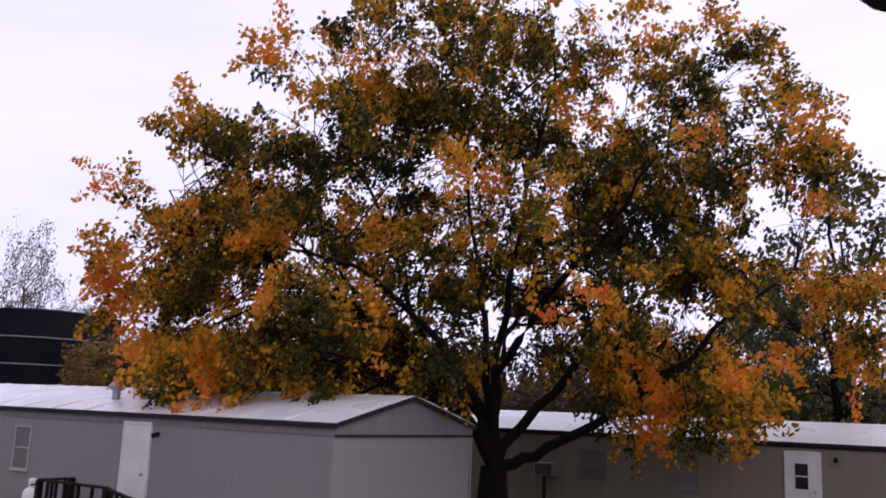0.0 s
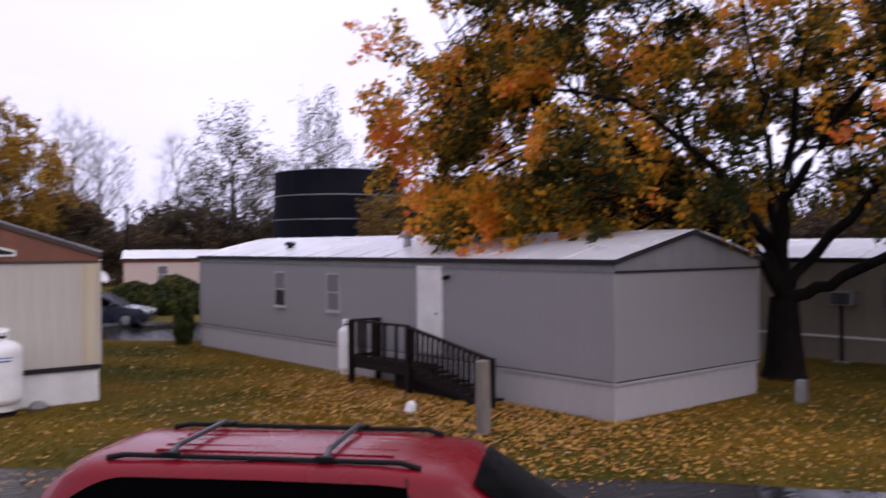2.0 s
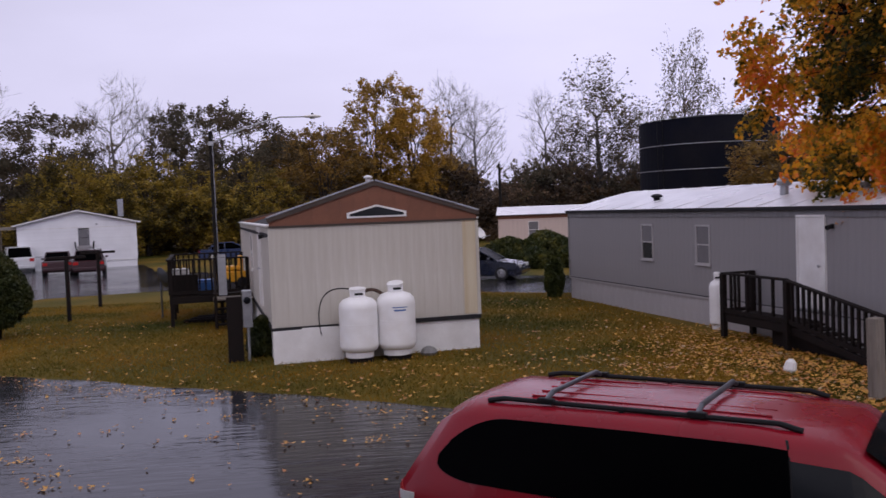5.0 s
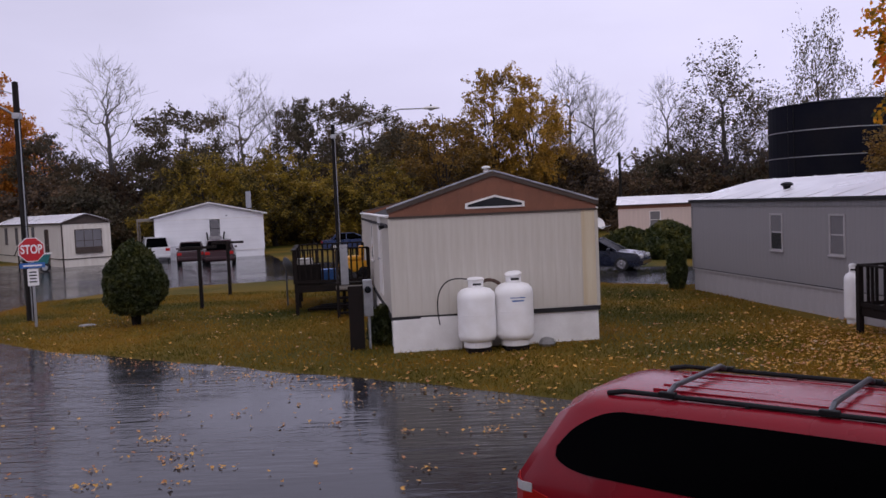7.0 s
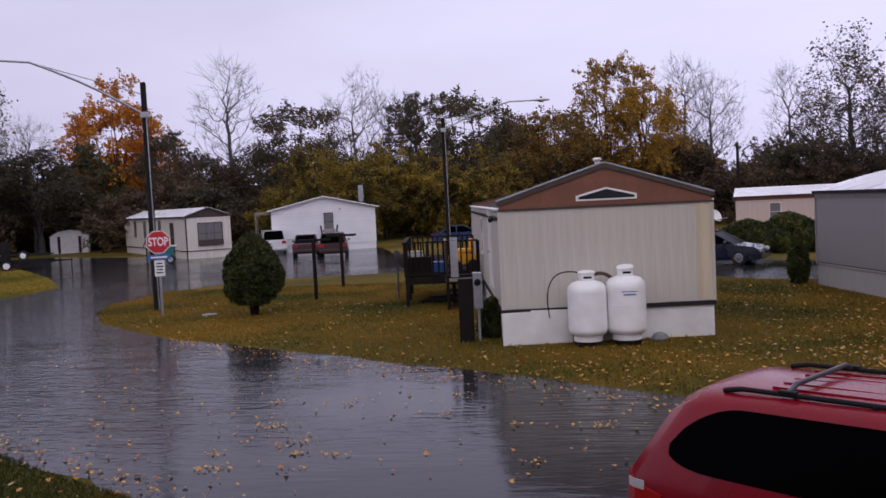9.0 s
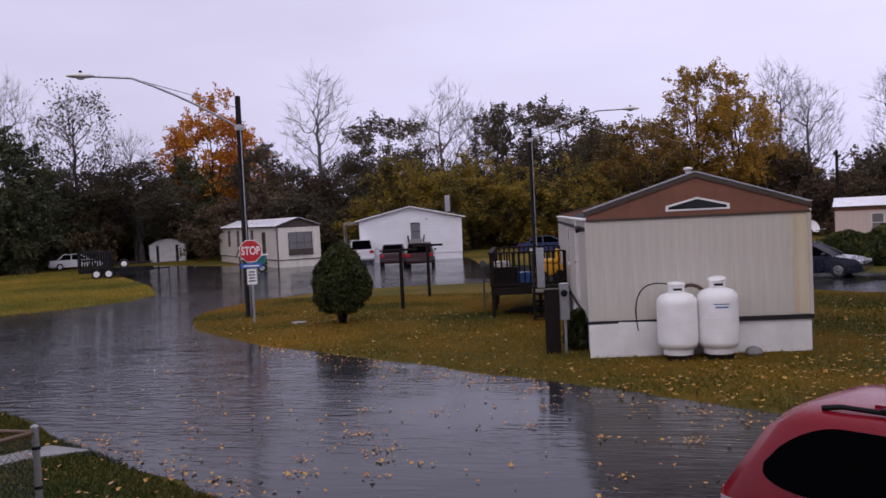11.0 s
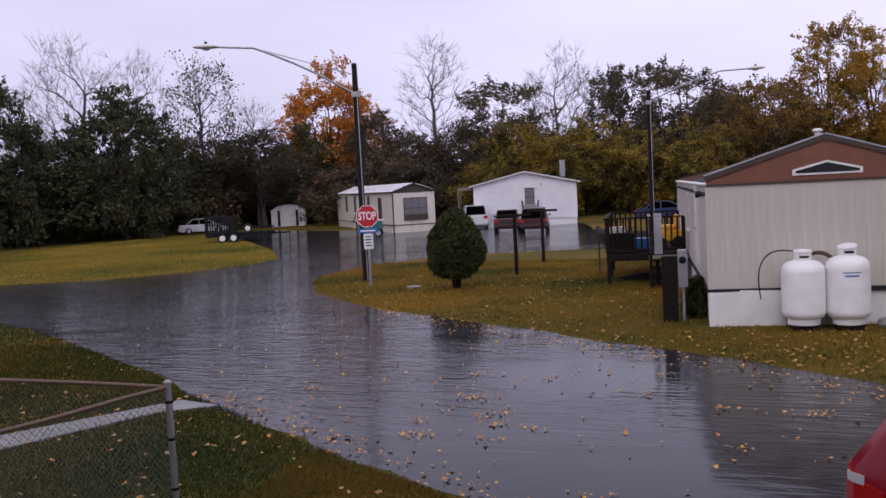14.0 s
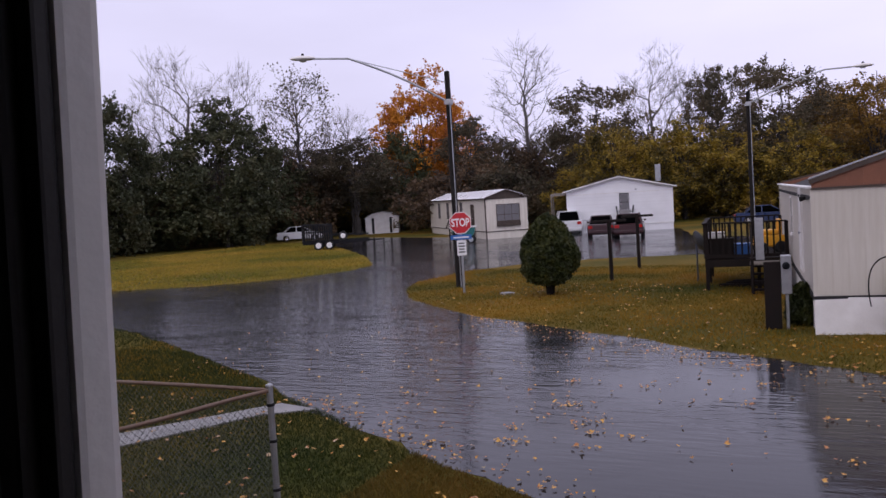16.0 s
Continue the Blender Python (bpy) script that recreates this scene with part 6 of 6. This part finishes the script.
for wx in (-0.3, 0.3):
    for sy in (-0.27, 0.27):
        wheel(rider, wx, sy, 0.18, 0.1, M_BLACK)
tagged(part("plank", boxes((-0.12, -0.02, 0, 0.12, 0.02, 1.25)), M_METAL), "grey board leaning against the deck rail", "board").matrix_basis = B_M @ pose(-3.28, 8.0, dz - 0.05, -3)
meter = thing("meter_post", "dark wooden meter post with grey electric boxes", "electric meter", pose(-2.0, 20.25, 0, 0, 0, 8))
part("post", boxes((-0.26, -0.06, 0, 0.08, 0.06, 1.48), bevel=0.01), M_DARKWOOD, meter)
box_ = part("meter_box", boxes((0.09, -0.13, 0.78, 0.30, 0.09, 1.62), bevel=0.015), M_METAL, meter)
part("dial", lathe([(0.08, 0), (0.08, 0.06), (0.05, 0.09)], 16), M_CLEARGLASS, box_).matrix_basis = pose(0.19, -0.13, 1.40, 90)
part("conduit", tubes(((0.2, 0, 0), (0.2, 0, 0.78), 0.035), sides=8), M_METAL, meter)
dish = thing("satellite_dish", "small white satellite dish on a bent arm", "satellite dish", pose(5.2, 30.5, -0.9))
part("mast", tubes(((0, 0, 0), (0, 0, 3.0), 0.03), ((0, 0, 3.0), (0.15, -0.1, 3.25), 0.03), sides=8), M_METAL, dish)
dd = part("reflector", lathe([(0.04, 0.0), (0.2, 0.03), (0.36, 0.1), (0.37, 0.115), (0.2, 0.05), (0.03, 0.02)], 20), M_WHITE, dish)
dd.matrix_basis = pose(0.18, -0.12, 3.25, 62, 0, 40) @ Matrix.Scale(0.6, 4)
part("feed_arm", tubes(((0.15, -0.1, 3.1), (0.5, -0.5, 3.2), 0.015), sides=6), M_METAL, dish)
dish2 = thing("satellite_dish", "grey satellite dish standing low by the deck", "satellite dish", pose(-5.42, 30.0, 0))
part("mast", tubes(((0, 0, 0), (0, 0, 1.25), 0.03), sides=8), M_BAR, dish2)
part("reflector", lathe([(0.04, 0.0), (0.2, 0.03), (0.36, 0.1), (0.37, 0.115), (0.2, 0.05), (0.03, 0.02)], 20), M_BAR, dish2).matrix_basis = pose(0, 0, 1.32, 70, 0, 125)

# ---- storage tank behind the grey home ----
tank_x, tank_y = 29.0, 63.4
silo = thing("storage_tank", "huge dark blue round steel storage tank", "tank", pose(tank_x, tank_y, 0))
R_T = 5.1
for k in range(5):
    z0 = 1.8 * k
    ringm = part("shell_ring", lathe([(R_T, z0 + 0.03), (R_T + 0.005, z0 + 0.06), (R_T, z0 + 1.77), (R_T - 0.02, z0 + 1.79)], 56), M_TANKBLUE, silo)
    part("seam", lathe([(R_T + 0.005, z0 + 1.77), (R_T + 0.03, z0 + 1.78), (R_T + 0.03, z0 + 1.825), (R_T + 0.005, z0 + 1.835)], 56), M_METAL if k in (2, 3) else M_TANKBLUE, silo)
part("roof", lathe([(R_T, 9.0), (R_T * 0.6, 9.3), (0.1, 9.5)], 40), M_TANKBLUE, silo)
part("ladder", tubes(*[((R_T * math.cos(3.6) * 1.04 + 0.2 * s, R_T * math.sin(3.6) * 1.04, 0), (R_T * math.cos(3.6) * 1.04 + 0.2 * s, R_T * math.sin(3.6) * 1.04, 9.4), 0.025) for s in (-1, 1)], sides=6), M_BLACK, silo)

# ---- far side of the water ----
trailer = thing("utility_trailer", "black twin-axle utility trailer with a tall ramp gate", "trailer", pose(-36.9, 56.2, 0, 0, 0, 30))
part("deck", boxes((-2.3, -0.95, 0.50, 2.6, 0.95, 0.58)), M_DARKWOOD, trailer)
part("frame", boxes((-2.3, -1.0, 0.42, 2.6, -0.95, 0.66), (-2.3, 0.95, 0.42, 2.6, 1.0, 0.66), (2.6, -0.95, 0.42, 2.66, 0.95, 0.66)), M_BLACK, trailer)
gate = part("ramp_gate", boxes((-2.36, -0.98, 0.5, -2.31, -0.92, 1.9), (-2.36, 0.92, 0.5, -2.31, 0.98, 1.9), (-2.36, -0.92, 1.84, -2.31, 0.92, 1.9)), M_BLACK, trailer)
for k in range(9):
    part("gate_bar", boxes((-2.35, -0.8 + 0.2 * k - 0.02, 0.55, -2.32, -0.8 + 0.2 * k + 0.02, 1.84)), M_BLACK, gate)
for sy in (-1, 1):
    part("side_rail", tubes(((-2.3, sy, 1.9), (-0.2, sy, 1.85), 0.03), ((-0.2, sy, 0.6), (-0.2, sy, 1.85), 0.03), ((-1.3, sy, 0.6), (-1.3, sy, 1.88), 0.03), ((-2.3, sy, 1.3), (-0.2, sy, 1.3), 0.03), ((-0.2, sy, 1.05), (2.6, sy, 1.0), 0.03), sides=6), M_BLACK, trailer)
    for k in range(12):
        part("side_slat", boxes((-2.2 + 0.17 * k, sy - 0.01, 0.66, -2.1 + 0.17 * k, sy + 0.01, 1.85)), M_BLACK, trailer)
    for wx in (-1.15, -0.35):
        wheel(trailer, wx, sy * 1.15, 0.34, 0.2, M_WHITE)
    part("mudguard", boxes((-1.6, sy * 1.05, 0.72, 0.1, sy * 1.28, 0.76), bevel=0.01), M_BLACK, trailer)
part("spare_wheel", lathe([(0.18, -0.09), (0.32, -0.09), (0.34, 0), (0.32, 0.09), (0.18, 0.09)], 18), M_RUBBER, trailer).matrix_basis = pose(0.7, -1.02, 0.98, 90)
part("spare_rim", lathe([(0.19, -0.05), (0.19, 0.05), (0.05, 0.07)], 16), M_WHITE, trailer).matrix_basis = pose(0.7, -1.06, 0.98, 90)
part("drawbar", tubes(((2.6, -0.6, 0.5), (3.8, 0, 0.5), 0.05), ((2.6, 0.6, 0.5), (3.8, 0, 0.5), 0.05), ((3.7, 0, 0), (3.7, 0, 0.6), 0.04), sides=6), M_BLACK, trailer)
shed = thing("garden_shed", "white metal garden shed with dark door edges", "shed", pose(-46.5, 80.0, 0, 0, 0, 26) @ Matrix.Diagonal((1.15, 1, 0.95, 1)))
part("wall", prism([(-1.5, 0), (1.5, 0), (1.5, 1.75), (0.8, 2.2), (0, 2.35), (-0.8, 2.2), (-1.5, 1.75)], 0, 2.6), M_WHITE, shed)
part("roof", prism([(-1.6, 1.74), (-0.84, 2.26), (0, 2.42), (0.84, 2.26), (1.6, 1.74), (1.56, 1.70), (0.82, 2.2), (0, 2.36), (-0.82, 2.2), (-1.56, 1.70)], -0.1, 2.7), M_METAL, shed)
part("door", boxes((-0.68, -0.05, 0.05, 0.68, 0.0, 1.72), bevel=0.01), M_WHITE, shed)
for sx in (-1, 1):
    part("door_track", boxes((sx * 0.7, -0.05, 0.05, sx * 0.92, -0.004, 1.75)), M_DARK_TRIM, shed)
boat = thing("garden_cart", "small teal boat on a two-wheeled dolly", "boat", pose(-26.3, 56.6, 0, 0, 0, 20))
M_TEAL = material("teal_paint", (0.01, 0.13, 0.13), 0.4, vary=0.08, bump=0.0)
part("hull", prism([(-0.9, 1.15), (0.9, 1.2), (0.7, 0.55), (-0.55, 0.5)], -0.45, 0.45), M_TEAL, boat)
part("gunwale", boxes((-0.95, -0.5, 1.14, 0.95, -0.45, 1.22), (-0.95, 0.45, 1.14, 0.95, 0.5, 1.22), bevel=0.01), M_WHITE, boat)
for sy in (-0.5, 0.5):
    wheel(boat, 0.55, sy, 0.28, 0.12, M_METAL)
part("prop", tubes(((-0.5, 0, 0), (-0.5, 0, 0.55), 0.04), sides=6), M_BLACK, boat)

# ---- chain-link fence on the near lawn ----
M_WIRE = material("fence_wire", (0.07, 0.075, 0.075), 0.7, metal=0.0, vary=0.1)
M_RAIL = material("rusty_rail", (0.15, 0.105, 0.08), 0.6, metal=0.3, vary=0.25, scale=6, tint=(0.13, 0.075, 0.05))
fence = thing("chain_link_fence", "rusty chain-link fence with a galvanised corner post", "fence")
FC = Vector((-5.54, 7.02, 0))
FZ = 1.5
corner_post = part("post", lathe([(0.034, 0), (0.034, FZ + 0.02), (0.039, FZ + 0.025), (0.036, FZ + 0.04), (0.01, FZ + 0.055)], 14), M_METAL, fence)
corner_post.location = FC
for bz in (0.45, 0.95, 1.32):
    part("band", lathe([(0.035, bz), (0.043, bz + 0.005), (0.043, bz + 0.028), (0.035, bz + 0.033)], 14), M_BLACK, corner_post)
for end in (Vector((-11.6, 7.2, 0)), Vector((-6.25, 4.2, 0))):
    d = end - FC
    ln = d.length
    d.normalize()
    m = Matrix.Translation(FC) @ Vector(d).to_track_quat("X", "Z").to_matrix().to_4x4()
    rail = Wood()
    rail.limb([Vector((ln * i / 12, 0, FZ - 0.02 + 0.006 * math.sin(i * 0.9))) for i in range(13)], 0.021, 0.021, 10)
    rl = new("top_rail", rail.mesh("top_rail", M_RAIL))
    rl.parent, rl.matrix_basis = fence, m
    if ln > 5:
        for px in (3.0, 6.0):
            part("post", tubes(((px, 0, 0), (px, 0, FZ), 0.03), sides=10), M_METAL, fence).matrix_basis = m
    V, F = [], []
    gap, zh = 0.075, FZ - 0.06
    for sgn in (1, -1):
        x = -zh
        while x < ln:
            xa, xb = x, x + zh
            za, zb = (0.04, 0.04 + zh) if sgn > 0 else (0.04 + zh, 0.04)
            lo, hi = max(0.0, (0 - xa) / zh), min(1.0, (ln - xa) / zh)
            if hi > lo:
                p, q = Vector((xa + zh * lo, 0.003 * sgn, za + (zb - za) * lo)), Vector((xa + zh * hi, 0.003 * sgn, za + (zb - za) * hi))
                b0 = len(V)
                up = Vector((0.0013, 0, 0.0013 * -sgn))
                for c in (p, q):
                    V += [tuple(c + up), tuple(c - up * 0.5 + Vector((0, 0.0016, 0))), tuple(c - up * 0.5 - Vector((0, 0.0016, 0)))]
                F += [(b0 + i, b0 + (i + 1) % 3, b0 + 3 + (i + 1) % 3, b0 + 3 + i) for i in range(3)]
            x += gap
    me = bpy.data.meshes.new("wire_mesh")
    me.from_pydata(V, [], F)
    me.materials.append(M_WIRE)
    wm = tagged(new("wire_mesh", me), kind="stuff")
    wm.parent, wm.matrix_basis = fence, m

# ---- the doorway from which the view is taken ----
M_JAMB = material("grey_door_frame", (0.68, 0.66, 0.63), 0.5, vary=0.06, scale=4, fine=60, bump=0.05)
M_INNER = material("dark_door_edge", (0.02, 0.019, 0.019), 0.6, vary=0.15)
W_A = pose(-0.452, 0.413, 0, 0, 0, -19.2)
own_home = thing("doorway_home", "home with an open doorway and grey frame", "house", W_A)
part("wall", boxes((-9.0, -0.14, 0.0, -0.2, 0.0, 4.4), bevel=0.0), M_TAN, own_home)
part("wall", boxes((1.06, -0.14, 0.0, 9.0, 0.0, 4.4)), M_TAN, own_home)
part("wall", boxes((-0.2, -0.14, 3.82, 1.06, 0.0, 4.4), (-0.2, -0.14, 0.0, 1.06, 0.0, 1.70)), M_TAN, own_home)
part("floor", boxes((-9.0, -4.5, 1.55, 9.0, -0.16, 1.68)), M_GREYWOOD, own_home)
part("ceiling", boxes((-9.0, -4.5, 4.2, 9.0, -0.16, 4.3)), M_WHITE, own_home)
part("back_wall", boxes((-9.0, -4.6, 0.0, 9.0, -4.51, 4.4)), M_TAN, own_home)
part("side_wall", boxes((-9.1, -4.6, 0.0, -9.01, 0.0, 4.4)), M_TAN, own_home)
part("side_wall", boxes((9.01, -4.6, 0.0, 9.1, 0.0, 4.4)), M_TAN, own_home)
jamb = part("door_frame", boxes((-0.03, -0.0545, 1.70, 0.0, -0.0255, 3.82), bevel=0.006), M_JAMB, own_home, "grey door frame strip")
jamb.matrix_basis = pose(0, 0, 3.3) @ pose(0, 0, 0, 0, 4.0) @ pose(0, 0, -3.3)
part("weather_strip", boxes((-0.075, -0.080, 1.70, -0.031, -0.027, 3.82), bevel=0.006), M_INNER, jamb)
part("weather_strip", boxes((-0.03, -0.067, 1.70, -0.004, -0.055, 3.82), bevel=0.003), M_INNER, jamb)
part("door_edge", boxes((-0.198, -0.10, 1.70, -0.077, -0.03, 3.82), bevel=0.01), M_GREY_BAND, jamb)
part("door_frame", boxes((1.0, -0.02, 1.70, 1.058, 0.03, 3.82), bevel=0.01), M_JAMB, own_home)
part("door_closer", tubes(((0.981, 0.034, 3.546), (1.03, 0.0, 3.60), 0.026), sides=12), M_BLACK, own_home)

# ---- fallen leaves and grass ----


def inside(p, poly):
    x, y = p
    hit = False
    for (x0, y0), (x1, y1) in zip(poly, poly[1:] + poly[:1]):
        if (y0 > y) != (y1 > y) and x < (x1 - x0) * (y - y0) / (y1 - y0) + x0:
            hit = not hit
    return hit


def flat_leaves(name, label, pts, size, z, mat, seed):
    rng = np.random.default_rng(seed)
    c = np.array([(x, y, z + 0.012 + rng.random() * 0.02) for x, y in pts])
    n = len(c)
    q = rng.random(n) * 2 * math.pi
    s = size * (0.6 + 0.9 * rng.random(n))
    d = np.stack([np.cos(q), np.sin(q), rng.normal(size=n) * 0.25], 1) * s[:, None]
    e = np.stack([-np.sin(q), np.cos(q), rng.normal(size=n) * 0.25], 1) * s[:, None]
    shape = [(0.6, 0), (0.25, 0.22), (0.3, 0.5), (-0.1, 0.3), (-0.45, 0.0), (-0.1, -0.3), (0.3, -0.5), (0.25, -0.22)]
    V = np.concatenate([c[:, None, :] + a * d[:, None, :] + b * e[:, None, :] + np.array([0, 0, 0.01 if abs(b) > 0.25 else 0.0]) for a, b in shape], 1).reshape(-1, 3)
    V[:, 2] = np.maximum(V[:, 2], z + 0.004)
    me = bpy.data.meshes.new(name)
    k = len(shape)
    me.from_pydata(V.tolist(), [], [tuple(range(i * k, i * k + k)) for i in range(n)])
    me.materials.append(mat)
    return tagged(new(name, me), label, "leaves", kind="stuff")


L_FALLEN = leaf_material("fallen_leaves", [(0.30, 0.13, 0.03), (0.52, 0.26, 0.04), (0.60, 0.33, 0.06), (0.40, 0.13, 0.03), (0.45, 0.36, 0.22)], 3.0, 0.4, 0.5, 0.1)
lr = random.Random(5)
A_INV, B_INV = A_M.inverted(), B_M.inverted()


def clear(x, y):
    a, b = A_INV @ Vector((x, y, 0)), B_INV @ Vector((x, y, 0))
    return not (abs(a.x) < A_W / 2 + 0.05 and -0.05 < a.y < A_L) and not (abs(b.x) < B_W / 2 + 0.05 and -0.05 < b.y < B_L)


lawn_pts, road_pts = [], []
while len(lawn_pts) < 9500:
    k = lr.random()
    if k < 0.64:
        x, y = lr.gauss(9.8, 1.9), lr.gauss(14.6, 3.2)
    elif k < 0.80:
        x, y = lr.gauss(15.5, 4.0), lr.gauss(9.0, 3.0)
    elif k < 0.85:
        x, y = lr.gauss(4.0, 4.0), lr.gauss(16.0, 2.5)
    else:
        x, y = lr.uniform(-14, 10), lr.uniform(6, 30)
    if clear(x, y) and y > 3 and not inside((x, y), ROAD):
        lawn_pts.append((x, y))
while len(road_pts) < 1000:
    k = lr.random()
    if k < 0.40:
        s = lr.random()
        x, y = 8.6 - 18.5 * s + lr.gauss(0, 0.3), 9.3 + 12.6 * s - abs(lr.gauss(0, 0.5))
    elif k < 0.6:
        s = lr.random()
        x, y = -9.0 + 9.0 * s + lr.gauss(0, 0.3), 12.1 - 5.6 * s + abs(lr.gauss(0, 0.4))
    else:
        x, y = lr.gauss(-4, 6), lr.gauss(14, 5)
    if inside((x, y), ROAD):
        road_pts.append((x, y))
clumps = [(lr.gauss(-2.5, 2.5), lr.gauss(12, 2)) for _ in range(26)]
road_pts += [(cx + lr.gauss(0, 0.12), cy + lr.gauss(0, 0.08)) for cx, cy in clumps for _ in range(9) if inside((cx, cy), ROAD)]
flat_leaves("fallen_leaves", "yellow and orange leaves fallen on the lawn", lawn_pts, 0.068, 0.02, L_FALLEN, 1)
flat_leaves("floating_leaves", "wet yellow leaves lying on the flooded lane", road_pts, 0.052, 0.006, L_FALLEN, 2)

L_GRASS = leaf_material("grass_blades", [(0.048, 0.058, 0.009), (0.13, 0.105, 0.013), (0.29, 0.165, 0.018), (0.33, 0.16, 0.026)], 0.26, 0.7, 0.2, 0.3, 0.16)
gr = np.random.default_rng(9)


def many_inside(p, poly):
    hit = np.zeros(len(p), bool)
    for (x0, y0), (x1, y1) in zip(poly, poly[1:] + poly[:1]):
        if y0 != y1:
            hit ^= ((y0 > p[:, 1]) != (y1 > p[:, 1])) & (p[:, 0] < (x1 - x0) * (p[:, 1] - y0) / (y1 - y0) + x0)
    return hit


def many_clear(p):
    ok = ~many_inside(p, ROAD) & ~many_inside(p, WALKWAY)
    for inv, w_, l_ in ((A_INV, A_W, A_L), (B_INV, B_W, B_L)):
        r = np.array(inv)
        lx, ly = p @ r[0, :2] + r[0, 3], p @ r[1, :2] + r[1, 3]
        ok &= ~((abs(lx) < w_ / 2 + 0.05) & (ly > -0.05) & (ly < l_))
    return ok


def grass_patch(label, n, box, h0, w0, mat=L_GRASS):
    x0, y0, x1, y1 = box
    p = np.zeros((0, 2))
    while len(p) < n:
        new_p = np.stack([gr.uniform(x0, x1, n), gr.uniform(y0, y1, n)], 1)
        p = np.concatenate([p, new_p[many_clear(new_p)]])
    p = p[:n]
    q = gr.random(n) * 2 * math.pi
    hgt = h0 * (0.5 + gr.random(n))
    lean = gr.normal(size=(n, 2)) * 0.5 * hgt[:, None]
    a = np.stack([p[:, 0] - np.cos(q) * w0, p[:, 1] - np.sin(q) * w0, np.zeros(n)], 1)
    b = np.stack([p[:, 0] + np.cos(q) * w0, p[:, 1] + np.sin(q) * w0, np.zeros(n)], 1)
    t = np.stack([p[:, 0] + lean[:, 0], p[:, 1] + lean[:, 1], hgt], 1)
    V = np.stack([a, b, t], 1).reshape(-1, 3)
    me = bpy.data.meshes.new("grass")
    me.vertices.add(3 * n)
    me.vertices.foreach_set("co", V.astype(np.float32).ravel())
    me.loops.add(3 * n)
    me.loops.foreach_set("vertex_index", np.arange(3 * n, dtype=np.int32))
    me.polygons.add(n)
    me.polygons.foreach_set("loop_start", np.arange(n, dtype=np.int32) * 3)
    me.update(calc_edges=True)
    me.materials.append(mat)
    return tagged(new("grass", me), label, "grass", kind="stuff")


L_GRASS_WET = leaf_material("wet_grass_blades", [(0.012, 0.021, 0.004), (0.021, 0.033, 0.005), (0.042, 0.046, 0.008), (0.075, 0.060, 0.012)], 0.24, 0.7, 0.2, 0.3, 0.18)
L_GRASS_DULL = leaf_material("browned_grass_blades", [(0.026, 0.032, 0.006), (0.055, 0.050, 0.008), (0.11, 0.074, 0.012), (0.16, 0.092, 0.016)], 0.3, 0.7, 0.2, 0.3, 0.18)
grass_patch("short wet green grass behind the fence", 130000, (-17, 4, -5.5, 16), 0.05, 0.008, L_GRASS_WET)
grass_patch("short browned grass on the near lawn", 90000, (-5.5, 3, 3, 11), 0.05, 0.008, L_GRASS_DULL)
grass_patch("short wet grass along the near verge", 40000, (-26, 10, -12, 20.5), 0.06, 0.012, L_GRASS_WET)
grass_patch("short browned grass round the cream home", 110000, (-17, 12, 9, 36), 0.06, 0.011)
grass_patch("grass under the maple among fallen leaves", 60000, (6, 4, 24, 20), 0.06, 0.011)
L_GRASS_FAR = leaf_material("far_grass_blades", [(0.085, 0.092, 0.014), (0.16, 0.138, 0.019), (0.26, 0.185, 0.026), (0.31, 0.20, 0.04)], 0.12, 0.7, 0.2, 0.3)
grass_patch("rough yellowing grass of the far lawn", 60000, (-52, 28, -23, 66), 0.07, 0.032, L_GRASS_FAR)
